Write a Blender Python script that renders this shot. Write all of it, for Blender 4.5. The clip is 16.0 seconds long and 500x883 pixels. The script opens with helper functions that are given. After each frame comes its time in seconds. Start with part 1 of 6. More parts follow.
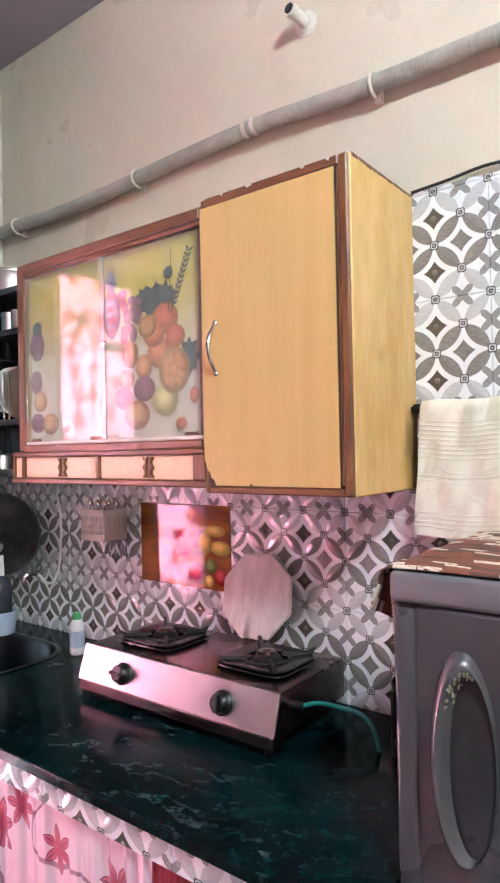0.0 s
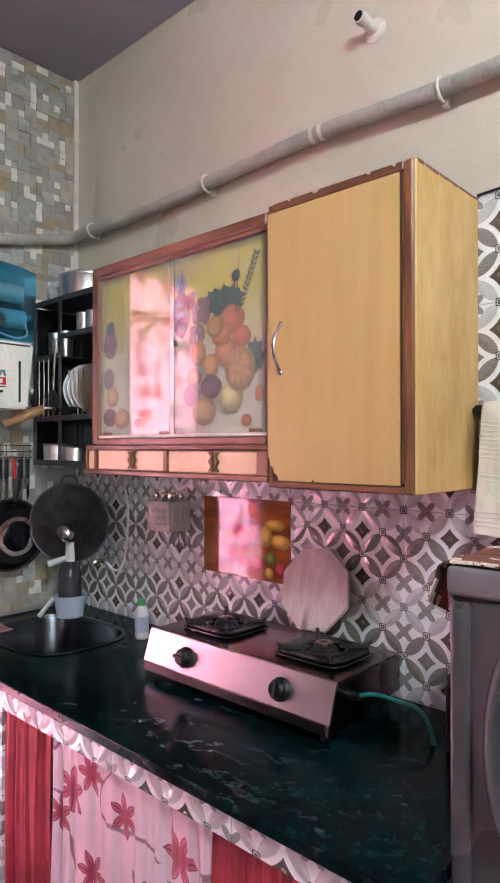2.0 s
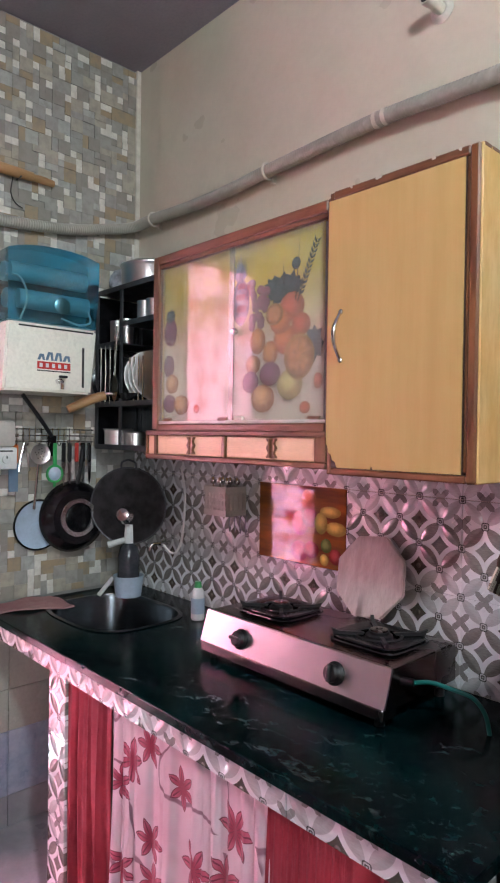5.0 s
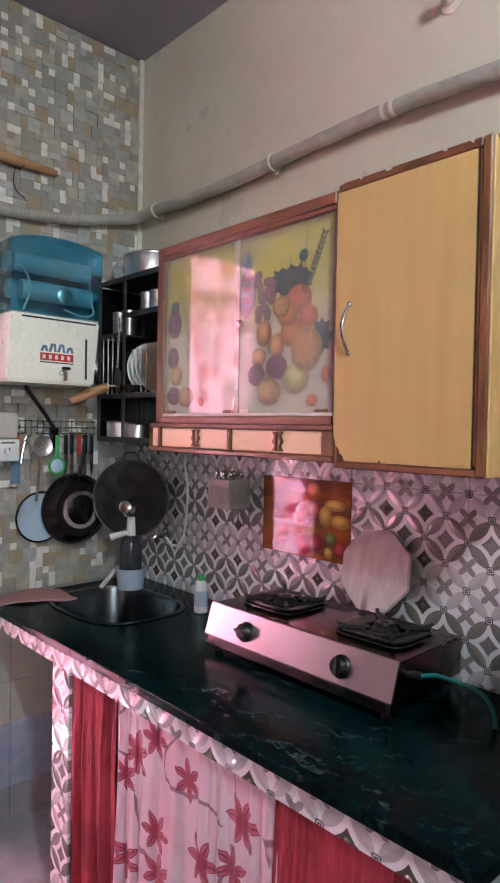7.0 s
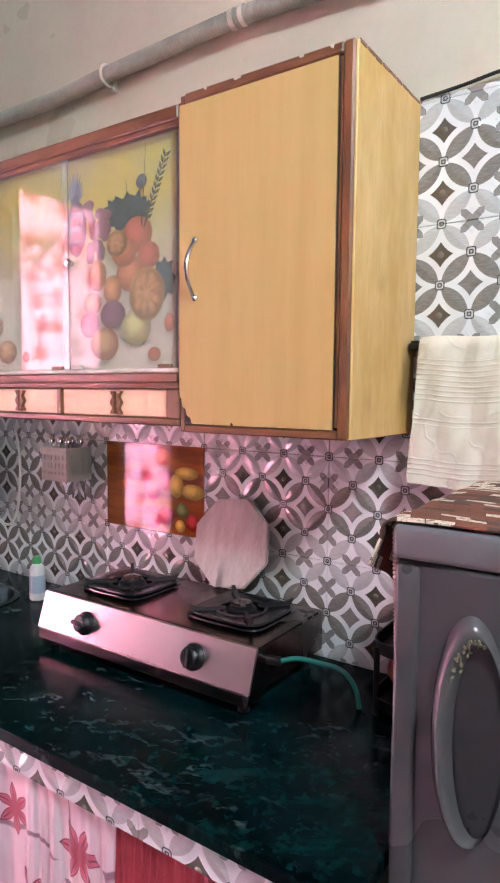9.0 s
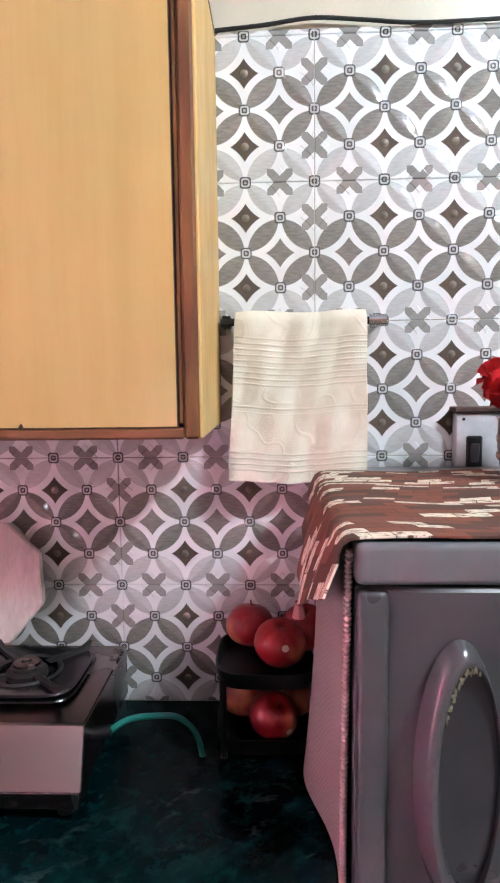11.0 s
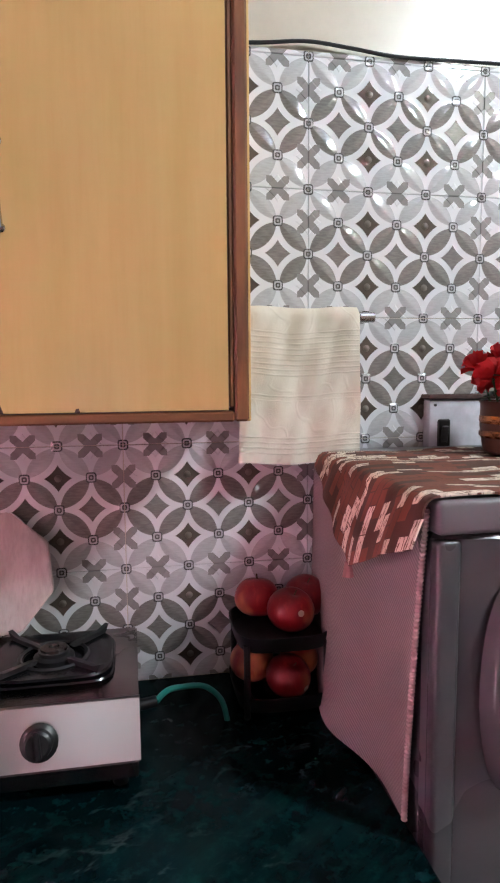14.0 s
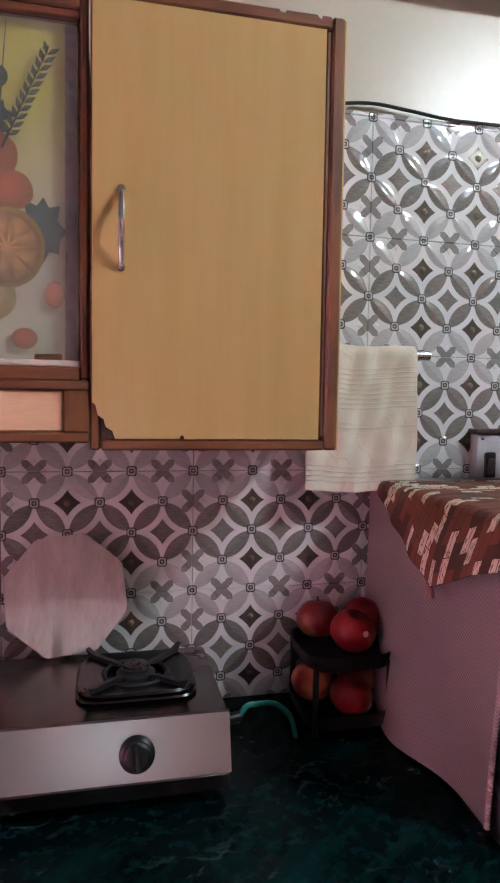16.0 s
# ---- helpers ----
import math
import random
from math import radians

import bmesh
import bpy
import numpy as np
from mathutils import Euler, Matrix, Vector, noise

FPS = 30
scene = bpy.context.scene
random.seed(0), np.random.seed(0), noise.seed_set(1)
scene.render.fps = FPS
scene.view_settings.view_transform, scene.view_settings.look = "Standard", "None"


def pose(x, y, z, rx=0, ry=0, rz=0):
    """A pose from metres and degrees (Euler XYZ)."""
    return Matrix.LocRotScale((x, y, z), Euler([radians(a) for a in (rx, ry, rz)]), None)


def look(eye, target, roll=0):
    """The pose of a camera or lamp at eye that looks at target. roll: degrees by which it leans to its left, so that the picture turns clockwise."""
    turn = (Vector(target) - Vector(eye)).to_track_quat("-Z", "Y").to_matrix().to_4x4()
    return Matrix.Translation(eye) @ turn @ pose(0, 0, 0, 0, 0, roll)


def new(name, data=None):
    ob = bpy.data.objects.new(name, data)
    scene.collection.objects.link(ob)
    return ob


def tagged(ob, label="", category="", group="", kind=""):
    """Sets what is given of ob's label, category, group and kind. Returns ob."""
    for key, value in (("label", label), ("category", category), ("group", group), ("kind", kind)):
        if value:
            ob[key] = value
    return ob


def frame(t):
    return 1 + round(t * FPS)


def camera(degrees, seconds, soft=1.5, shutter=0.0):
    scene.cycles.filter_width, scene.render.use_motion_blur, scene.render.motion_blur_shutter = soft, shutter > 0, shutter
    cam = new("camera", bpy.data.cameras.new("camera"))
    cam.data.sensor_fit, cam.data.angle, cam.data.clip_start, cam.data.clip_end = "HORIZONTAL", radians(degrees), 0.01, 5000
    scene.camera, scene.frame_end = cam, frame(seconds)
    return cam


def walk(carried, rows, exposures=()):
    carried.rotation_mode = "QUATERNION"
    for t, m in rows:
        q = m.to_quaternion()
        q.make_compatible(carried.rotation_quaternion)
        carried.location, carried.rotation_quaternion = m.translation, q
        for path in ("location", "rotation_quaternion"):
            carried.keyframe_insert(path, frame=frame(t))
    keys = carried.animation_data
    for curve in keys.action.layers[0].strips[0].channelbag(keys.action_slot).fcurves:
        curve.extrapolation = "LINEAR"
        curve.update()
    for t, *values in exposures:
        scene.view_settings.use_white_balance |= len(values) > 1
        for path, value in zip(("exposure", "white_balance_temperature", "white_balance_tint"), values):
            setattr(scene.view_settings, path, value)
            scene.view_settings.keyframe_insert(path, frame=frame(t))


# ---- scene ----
cam = camera(42.8, 16.0, 2.1)
PATH = [
    (0, (0.734, -1.429, 1.497), (-0.481, 0.159, 1.521), -1.2),
    (0.5, (0.737, -1.452, 1.5), (-0.598, 0.037, 1.525), -0.1),
    (1, (0.749, -1.471, 1.498), (-0.636, -0.029, 1.532), 0.0),
    (1.5, (0.753, -1.48, 1.497), (-0.608, -0.015, 1.522), 0.2),
    (2, (0.762, -1.48, 1.494), (-0.593, -0.009, 1.513), 0.0),
    (2.5, (0.774, -1.491, 1.496), (-0.573, -0.013, 1.505), -0.2),
    (3, (0.772, -1.494, 1.486), (-0.607, -0.047, 1.51), -0.3),
    (3.5, (0.779, -1.494, 1.493), (-0.591, -0.037, 1.502), -0.3),
    (4, (0.775, -1.495, 1.492), (-0.665, -0.107, 1.485), -0.3),
    (6.3, (0.746, -1.519, 1.488), (-0.727, -0.167, 1.462), 1.1),
    (6.5, (0.743, -1.517, 1.488), (-0.722, -0.155, 1.45), 1.1),
    (7, (0.741, -1.522, 1.489), (-0.719, -0.155, 1.448), 1.1),
    (7.5, (0.738, -1.514, 1.484), (-0.706, -0.13, 1.437), 0.8),
    (8, (0.712, -1.488, 1.484), (-0.703, -0.078, 1.394), 0.3),
    (8.5, (0.662, -1.413, 1.484), (-0.618, 0.123, 1.432), -0.8),
    (9, (0.629, -1.336, 1.482), (-0.5, 0.308, 1.328), 0.5),
    (9.5, (0.588, -1.293, 1.481), (-0.316, 0.484, 1.325), 0.4),
    (10, (0.457, -1.247, 1.474), (-0.189, 0.642, 1.357), -0.7),
    (10.2, (0.411, -1.231, 1.498), (-0.113, 0.692, 1.325), -0.8),
    (12.3, (0.04, -1.186, 1.459), (0.32, 0.781, 1.231), -0.4),
    (12.5, (0.029, -1.196, 1.461), (0.311, 0.769, 1.221), 0.0),
    (13, (0.064, -1.228, 1.457), (0.178, 0.751, 1.194), -0.4),
    (13.5, (0.05, -1.258, 1.461), (0.36, 0.706, 1.243), -1.1),
    (14, (-0.045, -1.268, 1.47), (0.319, 0.687, 1.258), -0.4),
    (14.5, (-0.121, -1.277, 1.464), (0.292, 0.672, 1.294), 0.6),
    (15, (-0.166, -1.293, 1.467), (0.318, 0.64, 1.304), 0.8),
    (15.5, (-0.199, -1.295, 1.469), (0.24, 0.652, 1.337), 0.8),
    (16, (-0.235, -1.301, 1.471), (0.201, 0.648, 1.354), 0.9),
]
EXPOSURES = [(0.0, 0.50, 6200, 7), (0.8, 0.28, 6200, 7), (4.0, 0.06, 6200, 7), (6.5, -0.18, 6200, 7), (8.0, -0.10, 6200, 7), (8.8, 0.28, 6150, 5), (9.5, 0.50, 6150, 5), (10.2, 0.54, 6150, 5),
             (12.3, 0.26, 6200, 5), (13.2, 0.12, 6250, 5), (14.5, -0.14, 6300, 6), (16.0, -0.52, 6300, 6)]
walk(cam, [(t, look(eye, target, roll)) for t, eye, target, roll in PATH], EXPOSURES)

# ---- world and lights ----
world = bpy.data.worlds.new("daylight")
scene.world = world
world.use_nodes = True
wn = world.node_tree
sky = wn.nodes.new("ShaderNodeTexSky")
sky.sky_type, sky.sun_disc = "NISHITA", False
sky.sun_elevation, sky.sun_rotation = radians(40), radians(250)
wn.links.new(sky.outputs[0], wn.nodes["Background"].inputs[0])
wn.nodes["Background"].inputs[1].default_value = 0.08


def area_lamp(name, eye, target, sx, sy, watts, colour):
    d = bpy.data.lights.new(name, "AREA")
    d.shape, d.size, d.size_y, d.energy, d.color = "RECTANGLE", sx, sy, watts, colour
    ob = new(name, d)
    ob.matrix_world = look(eye, target)
    return ob


# daylight outside the curtained doorway, and the small window behind
area_lamp("door_daylight", (-2.70, -1.34, 1.20), (-1.6, -1.34, 1.20), 1.1, 2.3, 880, (0.97, 0.97, 1.0))
area_lamp("window_daylight", (-0.25, -3.02, 1.30), (-0.25, 0.0, 1.30), 0.24, 0.20, 0.9, (0.95, 0.97, 1.0))
# added narrow fill from the east that brightens the mosaic wall; no known window there
area_lamp("side_fill_lamp", (1.57, -2.05, 1.75), (-1.6, -0.55, 1.45), 0.8, 0.8, 2.0, (0.90, 0.95, 1.0)).data.spread = radians(42)
bulb = bpy.data.lights.new("ceiling_bulb", "POINT")
bulb.energy, bulb.color, bulb.shadow_soft_size = 132, (0.85, 0.95, 1.0), 0.08
new("ceiling_bulb", bulb).location = (1.42, -1.48, 2.88)


# ---- node helpers ----
class Sock:
    """A shader value with arithmetic."""

    def __init__(self, nt, s):
        self.nt, self.s = nt, s

    def op(self, kind, b=None, c=None, clamp=False):
        n = self.nt.nodes.new("ShaderNodeMath")
        n.operation, n.use_clamp = kind, clamp
        for k, v in enumerate((self, b, c)):
            if isinstance(v, Sock):
                self.nt.links.new(v.s, n.inputs[k])
            elif v is not None:
                n.inputs[k].default_value = v
        return Sock(self.nt, n.outputs[0])

    def __add__(self, b): return self.op("ADD", b)
    def __sub__(self, b): return self.op("SUBTRACT", b)
    def __mul__(self, b): return self.op("MULTIPLY", b)
    def __truediv__(self, b): return self.op("DIVIDE", b)
    def floor(self): return self.op("FLOOR")
    def abs(self): return self.op("ABSOLUTE")
    def mod(self, b): return self.op("FLOORED_MODULO", b)
    def lt(self, b): return self.op("LESS_THAN", b)
    def gt(self, b): return self.op("GREATER_THAN", b)
    def max(self, b): return self.op("MAXIMUM", b)
    def min(self, b): return self.op("MINIMUM", b)
    def sqrt(self): return self.op("SQRT")
    def near(self, b, eps=0.5): return self.op("COMPARE", b, eps)

    def ramp(self, a, b, c=0.0, d=1.0):
        n = self.nt.nodes.new("ShaderNodeMapRange")
        n.interpolation_type = "SMOOTHSTEP"
        self.nt.links.new(self.s, n.inputs[0])
        for k, v in zip((1, 2, 3, 4), (a, b, c, d)):
            n.inputs[k].default_value = v
        return Sock(self.nt, n.outputs[0])


def mix(nt, fac, a, b, blend="MIX"):
    n = nt.nodes.new("ShaderNodeMix")
    n.data_type, n.blend_type = "RGBA", blend
    for k, v in ((0, fac), (6, a), (7, b)):
        if isinstance(v, Sock):
            nt.links.new(v.s, n.inputs[k])
        elif isinstance(v, (tuple, list)):
            n.inputs[k].default_value = (*v, 1.0)[:4]
        elif isinstance(v, float) or isinstance(v, int):
            n.inputs[k].default_value = v
        else:
            nt.links.new(v, n.inputs[k])
    return n.outputs[2]


def blank(name):
    m = bpy.data.materials.new(name)
    m.use_nodes = True
    nt = m.node_tree
    return m, nt, nt.nodes["Principled BSDF"]


def world_xyz(nt):
    g = nt.nodes.new("ShaderNodeNewGeometry")
    sp = nt.nodes.new("ShaderNodeSeparateXYZ")
    nt.links.new(g.outputs["Position"], sp.inputs[0])
    return g.outputs["Position"], [Sock(nt, sp.outputs[k]) for k in range(3)]


def noise_at(nt, vec, scale, detail=3.0, rough=0.55, stretch=None):
    if stretch:
        mp = nt.nodes.new("ShaderNodeMapping")
        mp.inputs["Scale"].default_value = stretch
        nt.links.new(vec, mp.inputs[0])
        vec = mp.outputs[0]
    n = nt.nodes.new("ShaderNodeTexNoise")
    n.inputs["Scale"].default_value, n.inputs["Detail"].default_value, n.inputs["Roughness"].default_value = scale, detail, rough
    nt.links.new(vec, n.inputs["Vector"])
    return Sock(nt, n.outputs["Fac"])


def bump(nt, bsdf, height, strength=0.3, dist=0.002, socket="Normal"):
    b = nt.nodes.new("ShaderNodeBump")
    b.inputs["Strength"].default_value, b.inputs["Distance"].default_value = strength, dist
    nt.links.new(height.s, b.inputs["Height"])
    nt.links.new(b.outputs[0], bsdf.inputs[socket])


def surface(name, c1, c2=None, rough=0.5, metal=0.0, scale=8.0, fine=90.0, relief=0.15, stretch=None, coat=0.0, vary=0.0, spread=0.15, grain=0.35):
    """A general surface: two tones by coarse noise, fine grain in the roughness and relief."""
    m, nt, b = blank(name)
    vec, _ = world_xyz(nt)
    c2 = c2 or tuple(v * 0.8 for v in c1)
    n1, n2 = noise_at(nt, vec, scale, 4, 0.6, stretch), noise_at(nt, vec, fine, 2, 0.6, stretch)
    col = mix(nt, n1.ramp(0.35, 0.68), c1, c2)
    col = mix(nt, n2.ramp(0.35, 0.75, 0.0, grain), col, tuple(v * 0.72 for v in c1))
    if vary:
        oi = nt.nodes.new("ShaderNodeObjectInfo")
        col = mix(nt, Sock(nt, oi.outputs["Random"]) * vary, col, tuple(v * 0.4 for v in c2))
    nt.links.new(col, b.inputs["Base Color"])
    nt.links.new(n1.ramp(0.2, 0.8, max(0.02, rough - spread * rough), min(1.0, rough + spread * rough)).s, b.inputs["Roughness"])
    b.inputs["Metallic"].default_value = metal
    b.inputs["Coat Weight"].default_value = coat
    b.inputs["Coat Roughness"].default_value = 0.08
    if relief:
        bump(nt, b, n2, relief, 0.001)
    return m


# ---- materials ----
def motif_tile():
    """Glazed tile, 375 x 250 mm, with petals, stars, crosses and small squares."""
    m, nt, b = blank("patterned_wall_tile")
    vec, (x, y, z) = world_xyz(nt)
    u, v = (x + 0.0625) / 0.0625, (z - 1.0825) / 0.0625
    a, c = u + v, u - v
    fm, fn = (a / 2.0).floor(), (c / 2.0).floor()
    al, be = (a - fm * 2.0 - 1.0), (c - fn * 2.0 - 1.0)
    ax, bx_ = al.abs(), be.abs()
    mx, mn = ax.max(bx_), ax.min(bx_)
    far = mx * -1.0 + 2.0
    d2 = ((far * far + mn * mn) / 2.0).sqrt()
    uc, vc = fm + fn + 1.0, fm - fn
    vm = vc.mod(4.0)
    cross = vm.near(0.0, 0.4).max(vm.mod(2.0).near(1.0, 0.4).op("MULTIPLY", uc.mod(6.0).near(0.0, 0.4)))
    plain = vm.near(2.0, 0.4)
    du, dv = (al + be) / 2.0, (al - be) / 2.0
    grain = noise_at(nt, vec, 60, 3, 0.6, (1, 1, 5))
    cloud = noise_at(nt, vec, 9, 3)
    white = mix(nt, cloud.ramp(0.3, 0.7), (0.85, 0.86, 0.875), (0.79, 0.80, 0.815))
    light = mix(nt, grain.ramp(0.3, 0.7), (0.56, 0.565, 0.575), (0.48, 0.485, 0.49))
    dark = mix(nt, grain.ramp(0.3, 0.7), (0.265, 0.245, 0.228), (0.185, 0.170, 0.158))
    w = v.mod(4.0)
    is_light = w.lt(1.0).max(w.gt(3.0))
    petal = mix(nt, is_light, dark, light)
    col = mix(nt, d2.ramp(0.945, 0.97), petal, white)
    inner = d2.ramp(1.145, 1.17)
    star = mix(nt, plain, (0.10, 0.08, 0.065), dark)
    col = mix(nt, inner * (cross * -1.0 + 1.0), col, star)
    rc = (du * du + dv * dv).sqrt()
    bead = rc.lt(0.115) * (plain.max(cross) * -1.0 + 1.0)
    col = mix(nt, bead, col, (0.21, 0.18, 0.15))
    arm = (du.abs() - dv.abs()).abs().lt(0.17) * du.abs().max(dv.abs()).lt(0.37)
    col = mix(nt, arm * cross, col, (0.29, 0.28, 0.27))
    # small squares sit on the corners where four petals meet
    pu = (u + 1.0).mod(2.0) - 1.0
    pv = (v + 1.0).mod(2.0) - 1.0
    s0 = (pu * pu * pu * pu + pv * pv * pv * pv).sqrt().sqrt()
    qu, qv = u.mod(2.0) - 1.0, v.mod(2.0) - 1.0
    s1 = (qu * qu * qu * qu + qv * qv * qv * qv).sqrt().sqrt()
    s = s0.min(s1)
    for lim, tone in ((0.165, (0.10, 0.10, 0.10)), (0.125, (0.55, 0.55, 0.56)), (0.078, (0.10, 0.095, 0.09)), (0.035, (0.45, 0.45, 0.45))):
        col = mix(nt, s.lt(lim), col, tone)
    nt.links.new(col, b.inputs["Base Color"])
    b.inputs["Roughness"].default_value = 0.07
    b.inputs["Specular IOR Level"].default_value = 0.75
    height = d2.ramp(0.70, 1.0, 1.0, 0.35) + inner * 0.5 - arm * cross * 0.3 + s.ramp(0.10, 0.19, 0.5, 0.0) + rc.ramp(0.02, 0.13, 1.2, 0.0) * (plain.max(cross) * -1.0 + 1.0) + cloud * 0.5
    bump(nt, b, height, 0.9, 0.0045)
    return m


def marble():
    m, nt, b = blank("dark_green_marble")
    vec, _ = world_xyz(nt)
    n1 = noise_at(nt, vec, 5, 6, 0.65)
    n2 = noise_at(nt, vec, 6.5, 5, 0.55, (1.0, 1.8, 1.0))
    n3 = noise_at(nt, vec, 40, 4, 0.7)
    n4 = noise_at(nt, vec, 1.9, 3)
    col = mix(nt, n1.ramp(0.35, 0.7), (0.0004, 0.0020, 0.0030), (0.0008, 0.008, 0.009))
    col = mix(nt, n3.ramp(0.48, 0.75, 0.0, 0.7), col, (0.003, 0.028, 0.026))
    mp = nt.nodes.new("ShaderNodeMapping")
    mp.inputs["Rotation"].default_value = (0, 0, radians(-38))
    nt.links.new(vec, mp.inputs[0])
    n5 = noise_at(nt, mp.outputs[0], 9, 6, 0.68, (0.45, 2.2, 1.0))
    n6 = noise_at(nt, mp.outputs[0], 17, 5, 0.7, (0.5, 1.8, 1.0))
    col = mix(nt, n5.ramp(0.42, 0.80, 0.0, 0.30), col, (0.006, 0.044, 0.040))
    vein = (n2 - 0.5).abs().ramp(0.0, 0.030, 1.0, 0.0) * n4.ramp(0.40, 0.60) * n6.ramp(0.46, 0.64)
    fleck = n6.ramp(0.64, 0.74) * n4.ramp(0.38, 0.58)
    col = mix(nt, vein.max(fleck) * 0.30, col, (0.15, 0.22, 0.215))
    nt.links.new(col, b.inputs["Base Color"])
    b.inputs["Specular IOR Level"].default_value = 0.08
    nt.links.new(n3.ramp(0.3, 0.8, 0.13, 0.28).s, b.inputs["Roughness"])
    bump(nt, b, n3, 0.05, 0.001)
    return m


def floral(name, through_light):
    """Pale pink cotton with dark red six-petalled flowers on thin vines."""
    m, nt, b = blank(name)
    uvn = nt.nodes.new("ShaderNodeUVMap")
    uv = uvn.outputs[0]
    vo = nt.nodes.new("ShaderNodeTexVoronoi")
    vo.voronoi_dimensions, vo.feature = "2D", "F1"
    vo.inputs["Scale"].default_value, vo.inputs["Randomness"].default_value = 6.6, 0.75
    nt.links.new(uv, vo.inputs["Vector"])
    sub = nt.nodes.new("ShaderNodeVectorMath")
    sub.operation = "SUBTRACT"
    nt.links.new(uv, sub.inputs[0])
    nt.links.new(vo.outputs["Position"], sub.inputs[1])
    sp = nt.nodes.new("ShaderNodeSeparateXYZ")
    nt.links.new(sub.outputs[0], sp.inputs[0])
    lx, ly = Sock(nt, sp.outputs[0]), Sock(nt, sp.outputs[1])
    sc = nt.nodes.new("ShaderNodeSeparateColor")
    nt.links.new(vo.outputs["Color"], sc.inputs[0])
    pick, spin = Sock(nt, sc.outputs[0]), Sock(nt, sc.outputs[1])
    r = (lx * lx + ly * ly).sqrt()
    th = ly.op("ARCTAN2", lx) + spin * 6.0
    tri = ((th * (6.0 / 6.28319)).mod(1.0) * 2.0 - 1.0).abs() * -1.0 + 1.0
    edge = (tri.op("POWER", 0.75) * 0.72 + 0.28) * 0.060 * (pick * 0.30 + 0.78)
    inside = (r - edge) * -1.0
    on = pick.gt(0.12)
    n1, n2 = noise_at(nt, uv, 6, 3), noise_at(nt, uv, 3.3, 2, 0.4)
    weave = noise_at(nt, uv, 420, 2)
    base = mix(nt, n1.ramp(0.4, 0.7), (0.80, 0.62, 0.68), (0.74, 0.50, 0.58)) if not through_light else mix(nt, n1.ramp(0.4, 0.7), (0.865, 0.605, 0.685), (0.845, 0.54, 0.62))
    vine = (n2 - 0.5).abs().ramp(0.004, 0.010, 1.0, 0.0) * noise_at(nt, uv, 4.1, 1).gt(0.40)
    col = mix(nt, vine * 0.8, base, (0.20, 0.05, 0.10))
    core = mix(nt, r.ramp(0.010, 0.050), *(((0.34, 0.02, 0.06), (0.60, 0.13, 0.21)) if not through_light else ((0.45, 0.08, 0.16), (0.72, 0.26, 0.36))))
    col = mix(nt, inside.gt(0.0) * on, col, core)
    rim = inside.gt(-0.002) * inside.lt(0.003) * on
    rib = tri.gt(0.90) * inside.gt(0.006) * r.gt(0.008) * on
    gap = tri.lt(0.10) * inside.gt(-0.001) * on
    col = mix(nt, rim.max(rib).max(gap) * 0.85, col, (0.16, 0.012, 0.04))
    nt.links.new(col, b.inputs["Base Color"])
    b.inputs["Roughness"].default_value = 0.75
    b.inputs["Sheen Weight"].default_value = 0.2
    bump(nt, b, weave, 0.15, 0.0006)
    if through_light:
        tr = nt.nodes.new("ShaderNodeBsdfTranslucent")
        nt.links.new(col, tr.inputs[0])
        ms = nt.nodes.new("ShaderNodeMixShader")
        ms.inputs[0].default_value = 0.6
        nt.links.new(b.outputs[0], ms.inputs[1])
        nt.links.new(tr.outputs[0], ms.inputs[2])
        nt.links.new(ms.outputs[0], nt.nodes["Material Output"].inputs[0])
    return m


def patchwork():
    m, nt, b = blank("patchwork_runner")
    uvn = nt.nodes.new("ShaderNodeUVMap")
    br = nt.nodes.new("ShaderNodeTexBrick")
    br.inputs["Scale"].default_value = 1.0
    br.inputs["Brick Width"].default_value, br.inputs["Row Height"].default_value = 0.040, 0.0165
    br.inputs["Mortar Size"].default_value = 0.0008
    br.inputs["Color1"].default_value, br.inputs["Color2"].default_value = (0, 0, 0, 1), (1, 1, 1, 1)
    br.inputs["Mortar"].default_value = (0.1, 0.1, 0.1, 1)
    nt.links.new(uvn.outputs[0], br.inputs["Vector"])
    k = Sock(nt, br.outputs["Color"])
    n = noise_at(nt, uvn.outputs[0], 150, 3, 0.6, (0.5, 2.4, 1.0))
    cream = mix(nt, n.ramp(0.53, 0.60), (0.70, 0.62, 0.50), (0.12, 0.045, 0.025))
    col = mix(nt, k.gt(0.30), (0.075, 0.03, 0.02), (0.15, 0.045, 0.025))
    col = mix(nt, k.gt(0.48), col, (0.17, 0.050, 0.028))
    col = mix(nt, k.gt(0.70), col, cream)
    nt.links.new(col, b.inputs["Base Color"])
    b.inputs["Roughness"].default_value = 0.85
    bump(nt, b, n, 0.4, 0.0012)
    return m


def ribbed_cloth():
    m, nt, b = blank("pink_ribbed_cloth")
    uvn = nt.nodes.new("ShaderNodeUVMap")
    sp = nt.nodes.new("ShaderNodeSeparateXYZ")
    nt.links.new(uvn.outputs[0], sp.inputs[0])
    s, t = Sock(nt, sp.outputs[0]), Sock(nt, sp.outputs[1])
    rib = ((s * 0.55 + t) * 900.0).op("SINE")
    n = noise_at(nt, uvn.outputs[0], 7, 3)
    col = mix(nt, rib.ramp(-1.0, 1.0), (0.20, 0.155, 0.152), (0.33, 0.27, 0.262))
    col = mix(nt, n.ramp(0.35, 0.7, 0.0, 0.4), col, (0.22, 0.17, 0.166))
    nt.links.new(col, b.inputs["Base Color"])
    b.inputs["Roughness"].default_value = 0.9
    bump(nt, b, rib, 0.3, 0.0012)
    return m


